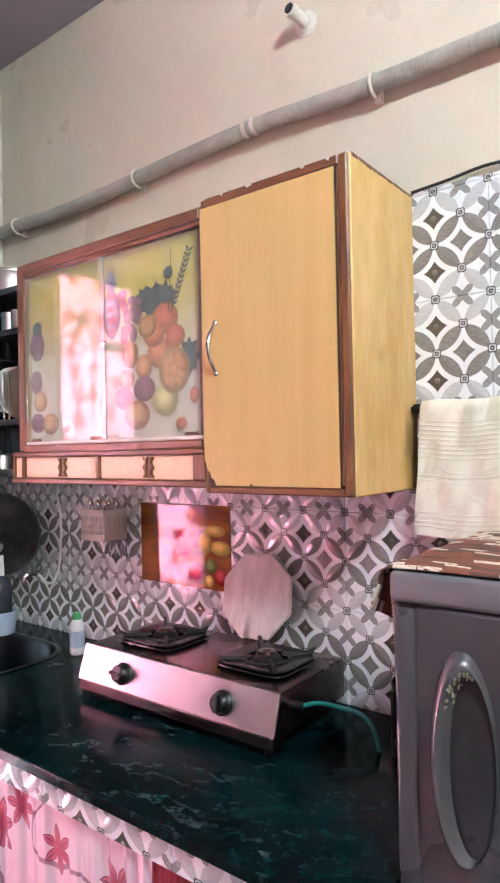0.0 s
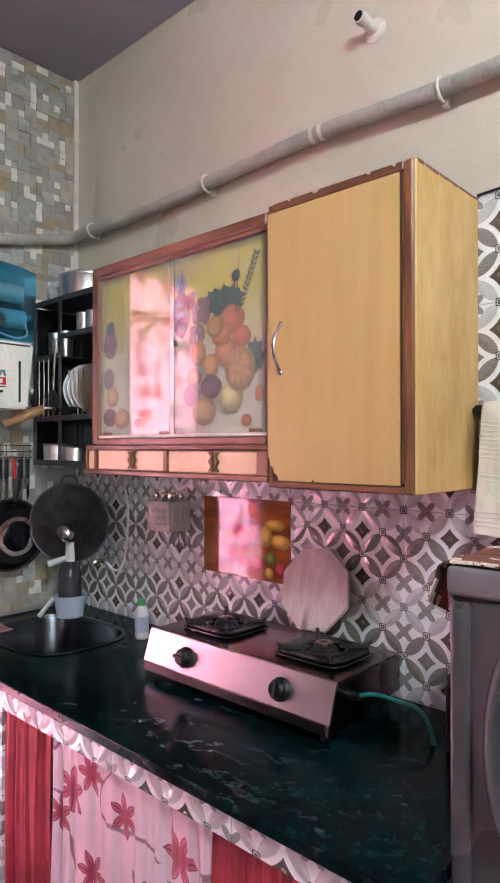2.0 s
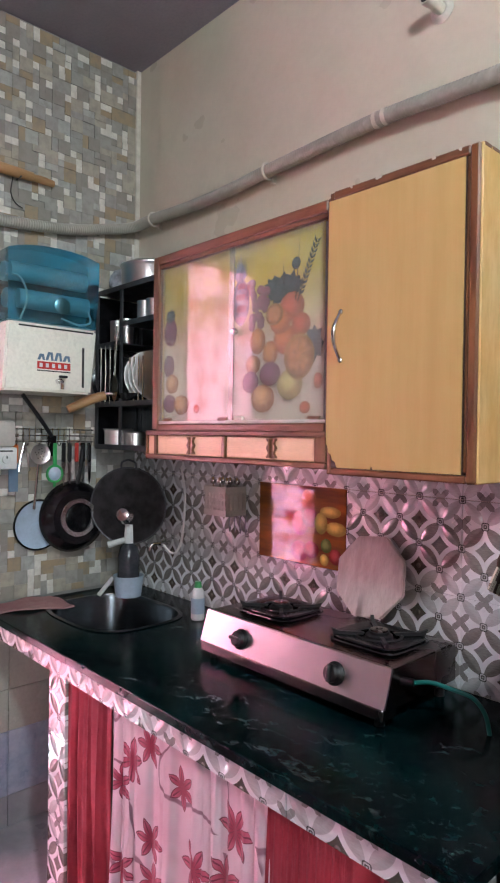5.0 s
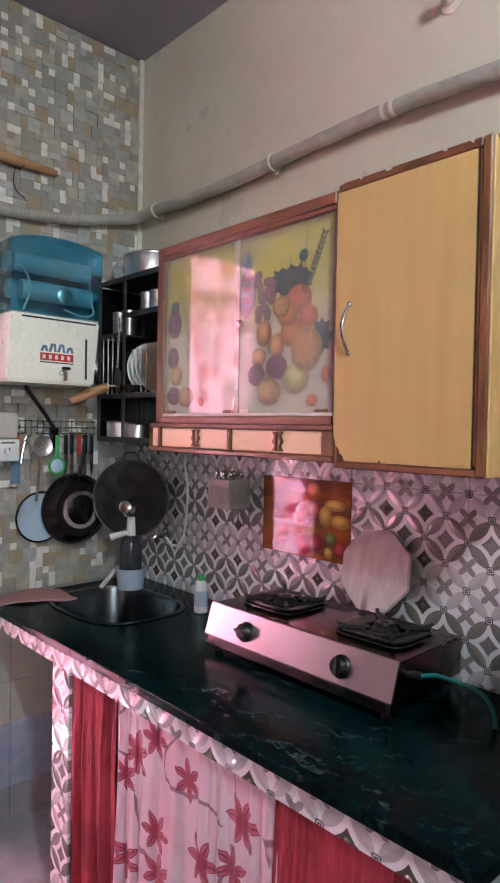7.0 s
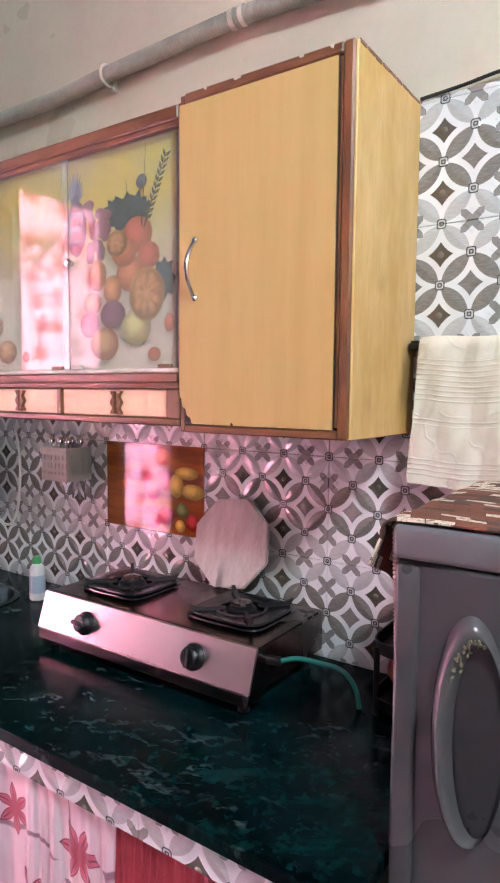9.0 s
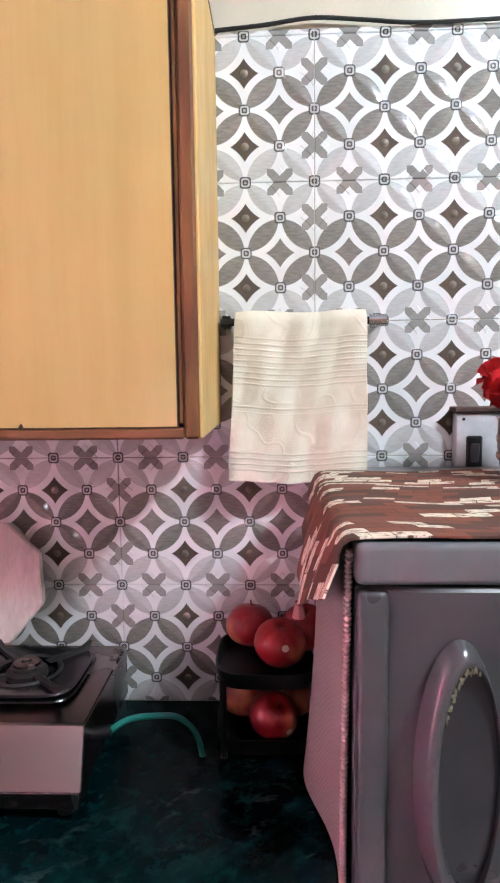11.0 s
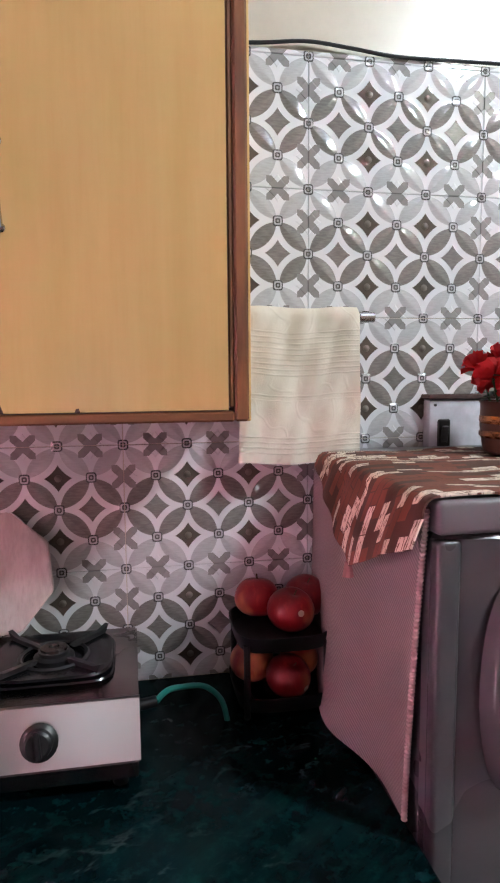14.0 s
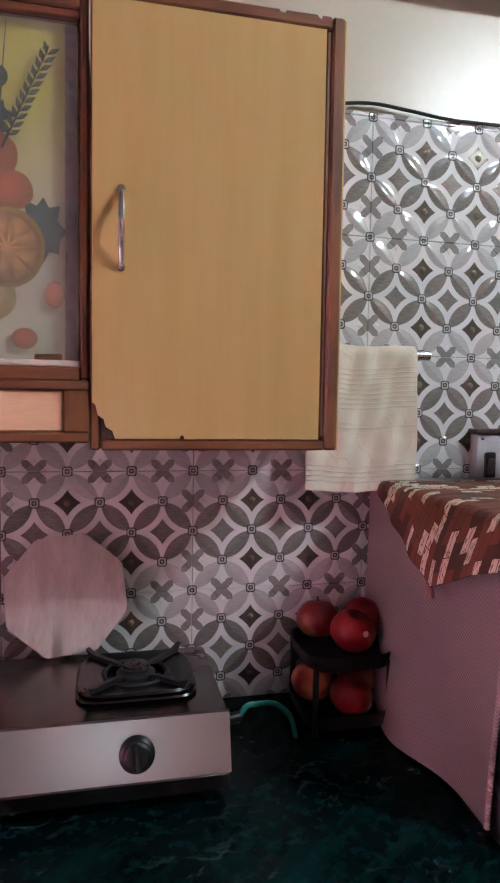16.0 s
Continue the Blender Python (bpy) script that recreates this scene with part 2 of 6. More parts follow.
def towel_cloth():
    m, nt, b = blank("cream_towel_cloth")
    uvn = nt.nodes.new("ShaderNodeUVMap")
    sp = nt.nodes.new("ShaderNodeSeparateXYZ")
    nt.links.new(uvn.outputs[0], sp.inputs[0])
    s, t = Sock(nt, sp.outputs[0]), Sock(nt, sp.outputs[1])
    n, n2 = noise_at(nt, uvn.outputs[0], 22, 3), noise_at(nt, uvn.outputs[0], 500, 2)
    ridge = ((t + n * 0.004) * 620.0).op("SINE").ramp(0.2, 1.0)
    band = (t - 0.21).abs().lt(0.045).max((t - 0.035).abs().lt(0.018)).max((t - 0.13).abs().lt(0.008))
    swirl = (noise_at(nt, uvn.outputs[0], 14, 1, 0.3) - 0.5).abs().ramp(0.0, 0.03, 1.0, 0.0)
    h = ridge * band * 0.5 + swirl * (band * -1.0 + 1.0) * 0.30 + n2 * 0.5
    col = mix(nt, n.ramp(0.3, 0.7), (0.80, 0.74, 0.62), (0.72, 0.65, 0.53))
    col = mix(nt, ridge * band * 0.16, col, (0.50, 0.43, 0.33))
    nt.links.new(col, b.inputs["Base Color"])
    b.inputs["Roughness"].default_value = 0.95
    b.inputs["Sheen Weight"].default_value = 0.3
    bump(nt, b, h, 0.7, 0.003)
    return m


def stone_mix():
    m, nt, b = blank("mosaic_stone")
    vec, _ = world_xyz(nt)
    g = nt.nodes.new("ShaderNodeNewGeometry")
    oi = nt.nodes.new("ShaderNodeObjectInfo")
    k = (Sock(nt, g.outputs["Random Per Island"]) + Sock(nt, oi.outputs["Random"])).mod(1.0)
    n, n2 = noise_at(nt, vec, 30, 4), noise_at(nt, vec, 150, 3)
    col = mix(nt, k.gt(0.28), (0.33, 0.32, 0.29), (0.40, 0.36, 0.29))
    col = mix(nt, k.gt(0.52), col, (0.27, 0.255, 0.22))
    col = mix(nt, k.gt(0.76), col, (0.34, 0.26, 0.16))
    col = mix(nt, k.gt(0.90), col, (0.42, 0.42, 0.40))
    col = mix(nt, n.ramp(0.35, 0.75, 0.0, 0.55), col, (0.19, 0.18, 0.155))
    nt.links.new(col, b.inputs["Base Color"])
    b.inputs["Roughness"].default_value = 0.5
    bump(nt, b, n2, 0.35, 0.0015)
    return m


def wood_door():
    m, nt, b = blank("yellow_laminate")
    vec, (x, y, z) = world_xyz(nt)
    n1 = noise_at(nt, vec, 5, 5, 0.6, (5.0, 5.0, 0.5))
    n2 = noise_at(nt, vec, 60, 3, 0.6, (3.0, 3.0, 0.12))
    n3 = noise_at(nt, vec, 3, 3)
    col = mix(nt, n1.ramp(0.3, 0.7), (0.51, 0.378, 0.150), (0.48, 0.350, 0.130))
    col = mix(nt, n2.ramp(0.45, 0.8, 0.0, 0.16), col, (0.45, 0.305, 0.100))
    col = mix(nt, n3.ramp(0.55, 0.75, 0.0, 0.25), col, (0.49, 0.315, 0.100))
    nt.links.new(col, b.inputs["Base Color"])
    b.inputs["Roughness"].default_value = 0.24
    bump(nt, b, n2, 0.03, 0.0006)
    return m


def wood_side():
    m, nt, b = blank("yellow_painted_plywood")
    vec, (x, y, z) = world_xyz(nt)
    n1, n2 = noise_at(nt, vec, 7, 5, 0.65, (1, 1.6, 0.6)), noise_at(nt, vec, 45, 4, 0.6, (1, 2, 0.4))
    n3 = noise_at(nt, vec, 3.4, 3)
    col = mix(nt, n1.ramp(0.3, 0.7), (0.66, 0.45, 0.19), (0.52, 0.31, 0.085))
    col = mix(nt, n2.ramp(0.45, 0.8, 0.0, 0.35), col, (0.42, 0.25, 0.08))
    col = mix(nt, n3.ramp(0.6, 0.72, 0.0, 0.4), col, (0.30, 0.16, 0.045))
    smudge = ((y + 0.015) * (y + 0.015) + (z - 1.50) * (z - 1.50) * 0.5).sqrt() + (n2 - 0.5) * 0.06
    col = mix(nt, smudge.ramp(0.02, 0.085, 0.7, 0.0), col, (0.13, 0.07, 0.02))
    nt.links.new(col, b.inputs["Base Color"])
    b.inputs["Roughness"].default_value = 0.5
    bump(nt, b, n2, 0.12, 0.0008)
    return m


def print_paper():
    """Printed film: yellow at the top, cream lower down."""
    m, nt, b = blank("printed_film")
    vec, (x, y, z) = world_xyz(nt)
    n = noise_at(nt, vec, 9, 3)
    col = mix(nt, (z + n * 0.08).ramp(1.74, 1.98), (0.70, 0.60, 0.47), (0.66, 0.52, 0.08))
    col = mix(nt, n.ramp(0.45, 0.75, 0.0, 0.4), col, (0.52, 0.45, 0.27))
    nt.links.new(col, b.inputs["Base Color"])
    b.inputs["Roughness"].default_value = 0.6
    b.inputs["Specular IOR Level"].default_value = 0.2
    return m


def glass(name, colour=(1, 1, 1), rough=0.0):
    m, nt, b = blank(name)
    b.inputs["Base Color"].default_value = (*colour, 1)
    b.inputs["Transmission Weight"].default_value = 1.0
    b.inputs["Roughness"].default_value = rough
    b.inputs["IOR"].default_value = 1.5
    return m


def veiled_glass():
    """Clear glass; a thin pale diffuse share imitates the haze of reflected light."""
    m, nt, b = blank("veiled_glass")
    b.inputs["Transmission Weight"].default_value, b.inputs["Roughness"].default_value, b.inputs["IOR"].default_value = 1.0, 0.0, 1.5
    vec, _ = world_xyz(nt)
    n = noise_at(nt, vec, 6, 5, 0.6)
    df = nt.nodes.new("ShaderNodeBsdfDiffuse")
    df.inputs[0].default_value = (0.80, 0.72, 0.66, 1)
    ms = nt.nodes.new("ShaderNodeMixShader")
    nt.links.new(n.ramp(0.3, 0.75, 0.06, 0.15).s, ms.inputs[0])
    nt.links.new(b.outputs[0], ms.inputs[1])
    nt.links.new(df.outputs[0], ms.inputs[2])
    nt.links.new(ms.outputs[0], nt.nodes["Material Output"].inputs[0])
    return m


def board_grain():
    """Pale board with vertical figure and a dark burnt streak."""
    m, nt, b = blank("pale_grained_board")
    vec, (x, y, z) = world_xyz(nt)
    n1, n2 = noise_at(nt, vec, 7, 5, 0.6, (5, 5, 0.6)), noise_at(nt, vec, 50, 3, 0.6, (4, 4, 0.4))
    col = mix(nt, n1.ramp(0.35, 0.68), (0.58, 0.53, 0.50), (0.46, 0.40, 0.375))
    col = mix(nt, n2.ramp(0.4, 0.75, 0.0, 0.4), col, (0.38, 0.33, 0.31))
    streak = (x + 0.326 + (n1 - 0.5) * 0.03).abs().ramp(0.004, 0.016, 1.0, 0.0) * (z + n2 * 0.03).ramp(1.01, 1.085, 1.0, 0.0)
    col = mix(nt, streak * 0.75, col, (0.13, 0.11, 0.10))
    nt.links.new(col, b.inputs["Base Color"])
    b.inputs["Roughness"].default_value = 0.6
    bump(nt, b, n2, 0.1, 0.0008)
    return m


def apple_skin():
    """Waxy red skin with a soft yellowish blush."""
    m, nt, b = blank("red_apple_skin")
    vec, _ = world_xyz(nt)
    n1, n2 = noise_at(nt, vec, 15, 2, 0.5), noise_at(nt, vec, 120, 3, 0.6, (1, 1, 0.25))
    oi = nt.nodes.new("ShaderNodeObjectInfo")
    ripe = Sock(nt, oi.outputs["Random"]) * 0.16
    col = mix(nt, (n1 + ripe).ramp(0.58, 0.84), (0.20, 0.006, 0.012), (0.55, 0.20, 0.09))
    col = mix(nt, n2.ramp(0.50, 0.72, 0.0, 0.5), col, (0.33, 0.03, 0.025))
    nt.links.new(col, b.inputs["Base Color"])
    b.inputs["Roughness"].default_value = 0.3
    return m


TILE, MARBLE = motif_tile(), marble()
FLORAL, FLORAL_LIT = floral("floral_cotton", False), floral("floral_cotton_backlit", True)
RUNNER, RIBBED, TOWEL = patchwork(), ribbed_cloth(), towel_cloth()
STONE, LAMINATE, PLY, FILM = stone_mix(), wood_door(), wood_side(), print_paper()
WHITE_STONE = surface("pale_mosaic_stone", (0.74, 0.72, 0.66), (0.60, 0.58, 0.52), 0.35, scale=30)
PAINT = surface("cream_wall_paint", (0.60, 0.555, 0.445), (0.55, 0.505, 0.40), 0.30, scale=2.5, fine=60, relief=0.05, grain=0.12)
CEILING = surface("lilac_ceiling_paint", (0.33, 0.305, 0.355), (0.29, 0.27, 0.32), 0.8, scale=2.0)
GROUT = surface("grey_grout", (0.30, 0.29, 0.27), None, 0.9)
FLOOR = surface("worn_floor_stone", (0.46, 0.46, 0.48), (0.30, 0.30, 0.32), 0.3, scale=4)
BROWN = surface("brown_wood_frame", (0.19, 0.080, 0.030), (0.10, 0.038, 0.016), 0.4, scale=9, fine=60, stretch=(4, 4, 0.6))
BROWN_H = surface("brown_wood_rail", (0.19, 0.075, 0.034), (0.10, 0.038, 0.018), 0.4, scale=9, fine=60, stretch=(0.6, 4, 4))
PEACH = surface("peach_laminate", (0.80, 0.58, 0.36), (0.72, 0.50, 0.29), 0.4, scale=6, stretch=(0.5, 1, 4))
DARKWOOD = surface("bare_dark_board", (0.07, 0.035, 0.03), (0.04, 0.02, 0.018), 0.8, scale=40)
STEEL = surface("brushed_steel", (0.66, 0.64, 0.66), (0.645, 0.625, 0.645), 0.29, 1.0, scale=3, fine=200, relief=0.0, spread=0.05, grain=0.02)
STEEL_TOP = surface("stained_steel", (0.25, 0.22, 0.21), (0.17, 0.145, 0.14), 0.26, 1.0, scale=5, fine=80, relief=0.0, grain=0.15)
DISH = surface("dish_steel", (0.78, 0.77, 0.76), (0.70, 0.69, 0.68), 0.34, 1.0, scale=12, relief=0.0, grain=0.05)
CHROME = surface("polished_steel", (0.74, 0.73, 0.72), (0.62, 0.61, 0.60), 0.13, 1.0, scale=12, relief=0.02)
SINK = surface("sink_steel", (0.13, 0.14, 0.15), (0.10, 0.11, 0.12), 0.24, 1.0, scale=8)
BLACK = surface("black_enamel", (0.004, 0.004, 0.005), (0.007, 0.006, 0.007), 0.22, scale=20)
WOK = surface("blackened_wok_steel", (0.10, 0.095, 0.10), (0.045, 0.042, 0.045), 0.36, 0.75, scale=14, fine=120)
IRON = surface("black_cast_iron", (0.008, 0.008, 0.009), (0.014, 0.012, 0.012), 0.55, scale=50, relief=0.4)
PLASTIC_BLACK = surface("black_plastic", (0.006, 0.006, 0.007), None, 0.38)
RED_CLOTH = surface("crimson_cloth", (0.36, 0.028, 0.05), (0.25, 0.016, 0.032), 0.8, scale=5, fine=200, relief=0.3)
PIPE = surface("grey_flexible_conduit", (0.37, 0.355, 0.31), (0.29, 0.275, 0.235), 0.4, scale=12)
PVC = surface("white_pvc", (0.68, 0.64, 0.56), (0.55, 0.51, 0.43), 0.4, scale=15)
FRIDGE = surface("grey_fridge_enamel", (0.060, 0.058, 0.063), (0.050, 0.048, 0.053), 0.28, scale=2, fine=300, relief=0.03, grain=0.1)
FRIDGE_CAP = surface("grey_fridge_plastic", (0.14, 0.14, 0.148), (0.125, 0.125, 0.132), 0.32, scale=3, grain=0.1)
FRIDGE_SILVER = surface("silver_handle_plastic", (0.22, 0.215, 0.225), (0.19, 0.185, 0.195), 0.16, 0.3, scale=4, relief=0.02, grain=0.08)
BOARD = board_grain()
APPLE = apple_skin()
SCUFF = surface("worn_plastic", (0.22, 0.20, 0.13), (0.11, 0.10, 0.07), 0.7, scale=90)
STEM = surface("apple_stem", (0.09, 0.05, 0.02), None, 0.8)
STICKER = surface("pale_sticker", (0.7, 0.6, 0.5), None, 0.4)
PVC_ROPE = surface("pink_cord", (0.60, 0.46, 0.45), (0.46, 0.32, 0.32), 0.9, scale=60)
RECESS = surface("dark_grip_plastic", (0.03, 0.028, 0.032), None, 0.3, grain=0.1)
HOSE = surface("green_rubber_hose", (0.02, 0.20, 0.165), (0.015, 0.15, 0.125), 0.35)
CREAM_PLASTIC = surface("cream_plastic", (0.84, 0.83, 0.72), (0.79, 0.78, 0.67), 0.3, scale=5, relief=0.02)
WHITE_PLASTIC = surface("white_plastic", (0.74, 0.74, 0.72), (0.66, 0.66, 0.64), 0.35, relief=0.03)
GREY_PLASTIC = surface("pale_grey_plastic", (0.50, 0.47, 0.42), (0.42, 0.39, 0.35), 0.5)
TEAL = glass("teal_clear_plastic", (0.05, 0.21, 0.29), 0.06)
PANE = veiled_glass()
BAG = surface("milky_plastic_film", (0.42, 0.44, 0.46), (0.26, 0.27, 0.29), 0.18, scale=25, relief=0.2)
CYLINDER_BLUE = surface("pale_blue_filter", (0.42, 0.62, 0.68), (0.34, 0.54, 0.60), 0.35)
DARK_STEEL = surface("dull_rack_steel", (0.13, 0.13, 0.14), (0.08, 0.08, 0.09), 0.4, 0.8, scale=20)
BLUE_BAND = surface("blue_patterned_tile", (0.36, 0.40, 0.52), (0.50, 0.53, 0.60), 0.3, scale=11, fine=40)
CREAM_TILE = surface("cream_glazed_tile", (0.55, 0.52, 0.44), (0.48, 0.45, 0.38), 0.25, scale=6)
COPPER = surface("copper_pot", (0.42, 0.17, 0.09), (0.33, 0.12, 0.06), 0.25, 1.0, scale=10)
BROWN_POT = surface("dark_copper_band", (0.12, 0.045, 0.035), None, 0.35, 0.5)
CARNATION = surface("red_cloth_petal", (0.62, 0.025, 0.03), (0.52, 0.016, 0.025), 0.75, scale=40, fine=200, relief=0.05, grain=0.1)
LEAF = surface("dark_green_leaf", (0.022, 0.07, 0.025), (0.04, 0.10, 0.04), 0.45, scale=40)
WOOD_HANDLE = surface("turned_wood", (0.42, 0.24, 0.11), (0.33, 0.17, 0.07), 0.5, scale=14, stretch=(1, 0.4, 3))
GREEN_PLASTIC = surface("green_plastic", (0.05, 0.36, 0.10), None, 0.35)
RED_PLASTIC = surface("red_plastic", (0.50, 0.03, 0.02), None, 0.35)
ORANGE_PLASTIC = surface("orange_plastic", (0.62, 0.14, 0.02), None, 0.35)
PINK_CLOTH = surface("faded_pink_cloth", (0.42, 0.23, 0.22), (0.33, 0.16, 0.16), 0.9, scale=12, fine=150, relief=0.4)
DARK_LIQUID = surface("dark_bottle", (0.03, 0.032, 0.04), (0.05, 0.05, 0.06), 0.15)
PALE_BLUE = surface("pale_blue_plastic", (0.45, 0.55, 0.66), None, 0.4)
WIRE = surface("black_cable", (0.012, 0.012, 0.012), None, 0.5)
SWITCH_BOX = surface("worn_white_box", (0.62, 0.64, 0.68), (0.48, 0.50, 0.54), 0.4, scale=14)
LACE = surface("grey_lace_border", (0.42, 0.41, 0.40), (0.26, 0.25, 0.25), 0.6, scale=90, fine=220)
RED_LABEL = surface("red_label", (0.55, 0.03, 0.02), None, 0.4)
BLUE_LABEL = surface("slate_blue_label", (0.12, 0.20, 0.28), None, 0.4)
INK = surface("black_ink", (0.02, 0.02, 0.02), None, 0.5)
# rose is an invented tint that throws reddish bounce onto the shaded tiles
BLIND = surface("rose_bounce_tint", (0.35, 0.185, 0.165), (0.30, 0.155, 0.14), 0.7, scale=3)

# ---- mesh helpers ----
BASE = {}


def link_mesh(name, bm, material, smooth=True):
    me = bpy.data.meshes.new(name)
    bmesh.ops.recalc_face_normals(bm, faces=bm.faces)
    if smooth:
        for f in bm.faces:
            f.smooth = True
        for e in bm.edges:
            if len(e.link_faces) == 2 and e.calc_face_angle(0) > 0.6:
                e.smooth = False
    bm.to_mesh(me)
    bm.free()
    me.materials.append(material)
    return new(name, me)


def thing(name, at, label, category, group="", kind=""):
    ob = new(name)
    ob.location = at
    ob.empty_display_size = 0.05
    BASE[ob] = Vector(at)
    return tagged(ob, label, category, group, kind)


def part(name, bm, material, parent=None, label="", smooth=True):
    """Links a bmesh, given in world coordinates, as one mesh under a thing or part."""
    base = BASE.get(parent, Vector())
    bmesh.ops.translate(bm, verts=bm.verts, vec=-base)
    ob = link_mesh(name, bm, material, smooth)
    if parent is not None:
        ob.parent = parent
    BASE[ob] = base
    return tagged(ob, label)


def structure(name, bm, material, label, category, smooth=False):
    ob = link_mesh(name, bm, material, smooth)
    BASE[ob] = Vector()
    return tagged(ob, label, category, kind="structure")


def box(bm, x0, x1, y0, y1, z0, z1, bevel=0.0, seg=1):
    r = bmesh.ops.create_cube(bm, size=1.0)
    vs = r["verts"]
    for v in vs:
        v.co = Vector(((x0 + x1) / 2 + v.co.x * (x1 - x0), (y0 + y1) / 2 + v.co.y * (y1 - y0), (z0 + z1) / 2 + v.co.z * (z1 - z0)))
    if bevel:
        es = list({e for v in vs for e in v.link_edges})
        bmesh.ops.bevel(bm, geom=es, offset=bevel, segments=seg, profile=0.5, affect="EDGES")
    return bm


def boxed(*a, **k):
    return box(bmesh.new(), *a, **k)


def rod(bm, p0, p1, r0, r1=None, n=14):
    p0, p1 = Vector(p0), Vector(p1)
    d = p1 - p0
    m = Matrix.Translation((p0 + p1) / 2) @ d.to_track_quat("Z", "Y").to_matrix().to_4x4()
    bmesh.ops.create_cone(bm, cap_ends=True, segments=n, radius1=r0, radius2=r0 if r1 is None else r1, depth=d.length, matrix=m)
    return bm


def rodded(*a, **k):
    return rod(bmesh.new(), *a, **k)


def lathe(bm, profile, m=None, n=28, closed=False):
    """Turns a profile of (radius, height) round z and places it by m."""
    m = m or Matrix()
    rings = []
    for r, h in profile:
        rings.append([bm.verts.new(m @ Vector((max(r, 1e-5) * math.cos(2 * math.pi * k / n), max(r, 1e-5) * math.sin(2 * math.pi * k / n), h))) for k in range(n)])
    pairs = list(zip(rings, rings[1:])) + ([(rings[-1], rings[0])] if closed else [])
    for a, b in pairs:
        for k in range(n):
            bm.faces.new((a[k], a[(k + 1) % n], b[(k + 1) % n], b[k]))
    if not closed:
        for ring in (rings[0], rings[-1]):
            bm.faces.new(ring)
    return bm


def turned(*a, **k):
    return lathe(bmesh.new(), *a, **k)


def tube(bm, pts, radius, n=10, closed=False):
    """A tube through points; radius is a number or a function of 0..1."""
    pts = [Vector(p) for p in pts]
    rings, side = [], None
    for i, p in enumerate(pts):
        if closed:
            d = pts[(i + 1) % len(pts)] - pts[i - 1]
        else:
            d = pts[min(i + 1, len(pts) - 1)] - pts[max(i - 1, 0)]
        d.normalize()
        if side is None:
            side = d.orthogonal()
        side = (side - d * side.dot(d)).normalized()
        nrm = side.cross(d)
        r = radius(i / (len(pts) - 1)) if callable(radius) else radius
        rings.append([bm.verts.new(p + side * (r * math.cos(2 * math.pi * k / n)) + nrm * (r * math.sin(2 * math.pi * k / n))) for k in range(n)])
    for a, b in list(zip(rings, rings[1:])) + ([(rings[-1], rings[0])] if closed else []):
        for k in range(n):
            bm.faces.new((a[k], a[(k + 1) % n], b[(k + 1) % n], b[k]))
    if not closed:
        bm.faces.new(rings[0])
        bm.faces.new(rings[-1])
    return bm


def tubed(*a, **k):
    return tube(bmesh.new(), *a, **k)


def smooth_path(keys, steps=8):
    """Points on a Catmull-Rom curve through the keys."""
    k = [Vector(p) for p in keys]
    out = []
    for i in range(len(k) - 1):
        a, b, c, d = k[max(i - 1, 0)], k[i], k[i + 1], k[min(i + 2, len(k) - 1)]
        for j in range(steps):
            t = j / steps
            out.append(0.5 * (2 * b + (c - a) * t + (2 * a - 5 * b + 4 * c - d) * t * t + (3 * b - a - 3 * c + d) * t ** 3))
    return out + [k[-1]]


def sheet(fn, nu, nv, thick, size=(1, 1)):
    """A cloth from fn(u, v) with thickness and a UV map in metres."""
    bm = bmesh.new()
    uvl = bm.loops.layers.uv.new("UVMap")
    P = [[Vector(fn(i / nu, j / nv)) for j in range(nv + 1)] for i in range(nu + 1)]
    sides = []
    for s in (0.5, -0.5):
        g = []
        for i in range(nu + 1):
            row = []
            for j in range(nv + 1):
                du = P[min(i + 1, nu)][j] - P[max(i - 1, 0)][j]
                dv = P[i][min(j + 1, nv)] - P[i][max(j - 1, 0)]
                nn = du.cross(dv)
                nn = nn.normalized() if nn.length > 1e-9 else Vector((0, 0, 1))
                row.append(bm.verts.new(P[i][j] + nn * thick * s))
            g.append(row)
        sides.append(g)
    uv = {}
    for g in sides:
        for i in range(nu + 1):
            for j in range(nv + 1):
                uv[g[i][j]] = (i / nu * size[0], j / nv * size[1])
    a, b = sides
    for i in range(nu):
        for j in range(nv):
            bm.faces.new((a[i][j], a[i + 1][j], a[i + 1][j + 1], a[i][j + 1]))
            bm.faces.new((b[i][j + 1], b[i + 1][j + 1], b[i + 1][j], b[i][j]))
    for i in range(nu):
        for j in (0, nv):
            bm.faces.new((a[i][j], b[i][j], b[i + 1][j], a[i + 1][j]))
    for j in range(nv):
        for i in (0, nu):
            bm.faces.new((a[i][j], a[i][j + 1], b[i][j + 1], b[i][j]))
    for f in bm.faces:
        for lp in f.loops:
            lp[uvl].uv = uv[lp.vert]
    return bm


def prism(pts, y, depth):
    """A flat piece with outline pts of (x, z) whose face stands at y and whose back lies depth behind it."""
    bm = bmesh.new()
    f = [bm.verts.new((x, y, z)) for x, z in pts]
    g = [bm.verts.new((x, y + depth, z)) for x, z in pts]
    bm.faces.new(f)
    bm.faces.new(g[::-1])
    for i in range(len(pts)):
        j = (i + 1) % len(pts)
        bm.faces.new((f[i], g[i], g[j], f[j]))
    return bm


def ellipse(cx, cz, rx, rz, n=22, wob=0.0, seed=0):
    rnd = random.Random(seed)
    return [(cx + rx * math.cos(2 * math.pi * k / n) * (1 + wob * rnd.uniform(-1, 1)), cz + rz * math.sin(2 * math.pi * k / n) * (1 + wob * rnd.uniform(-1, 1))) for k in range(n)]


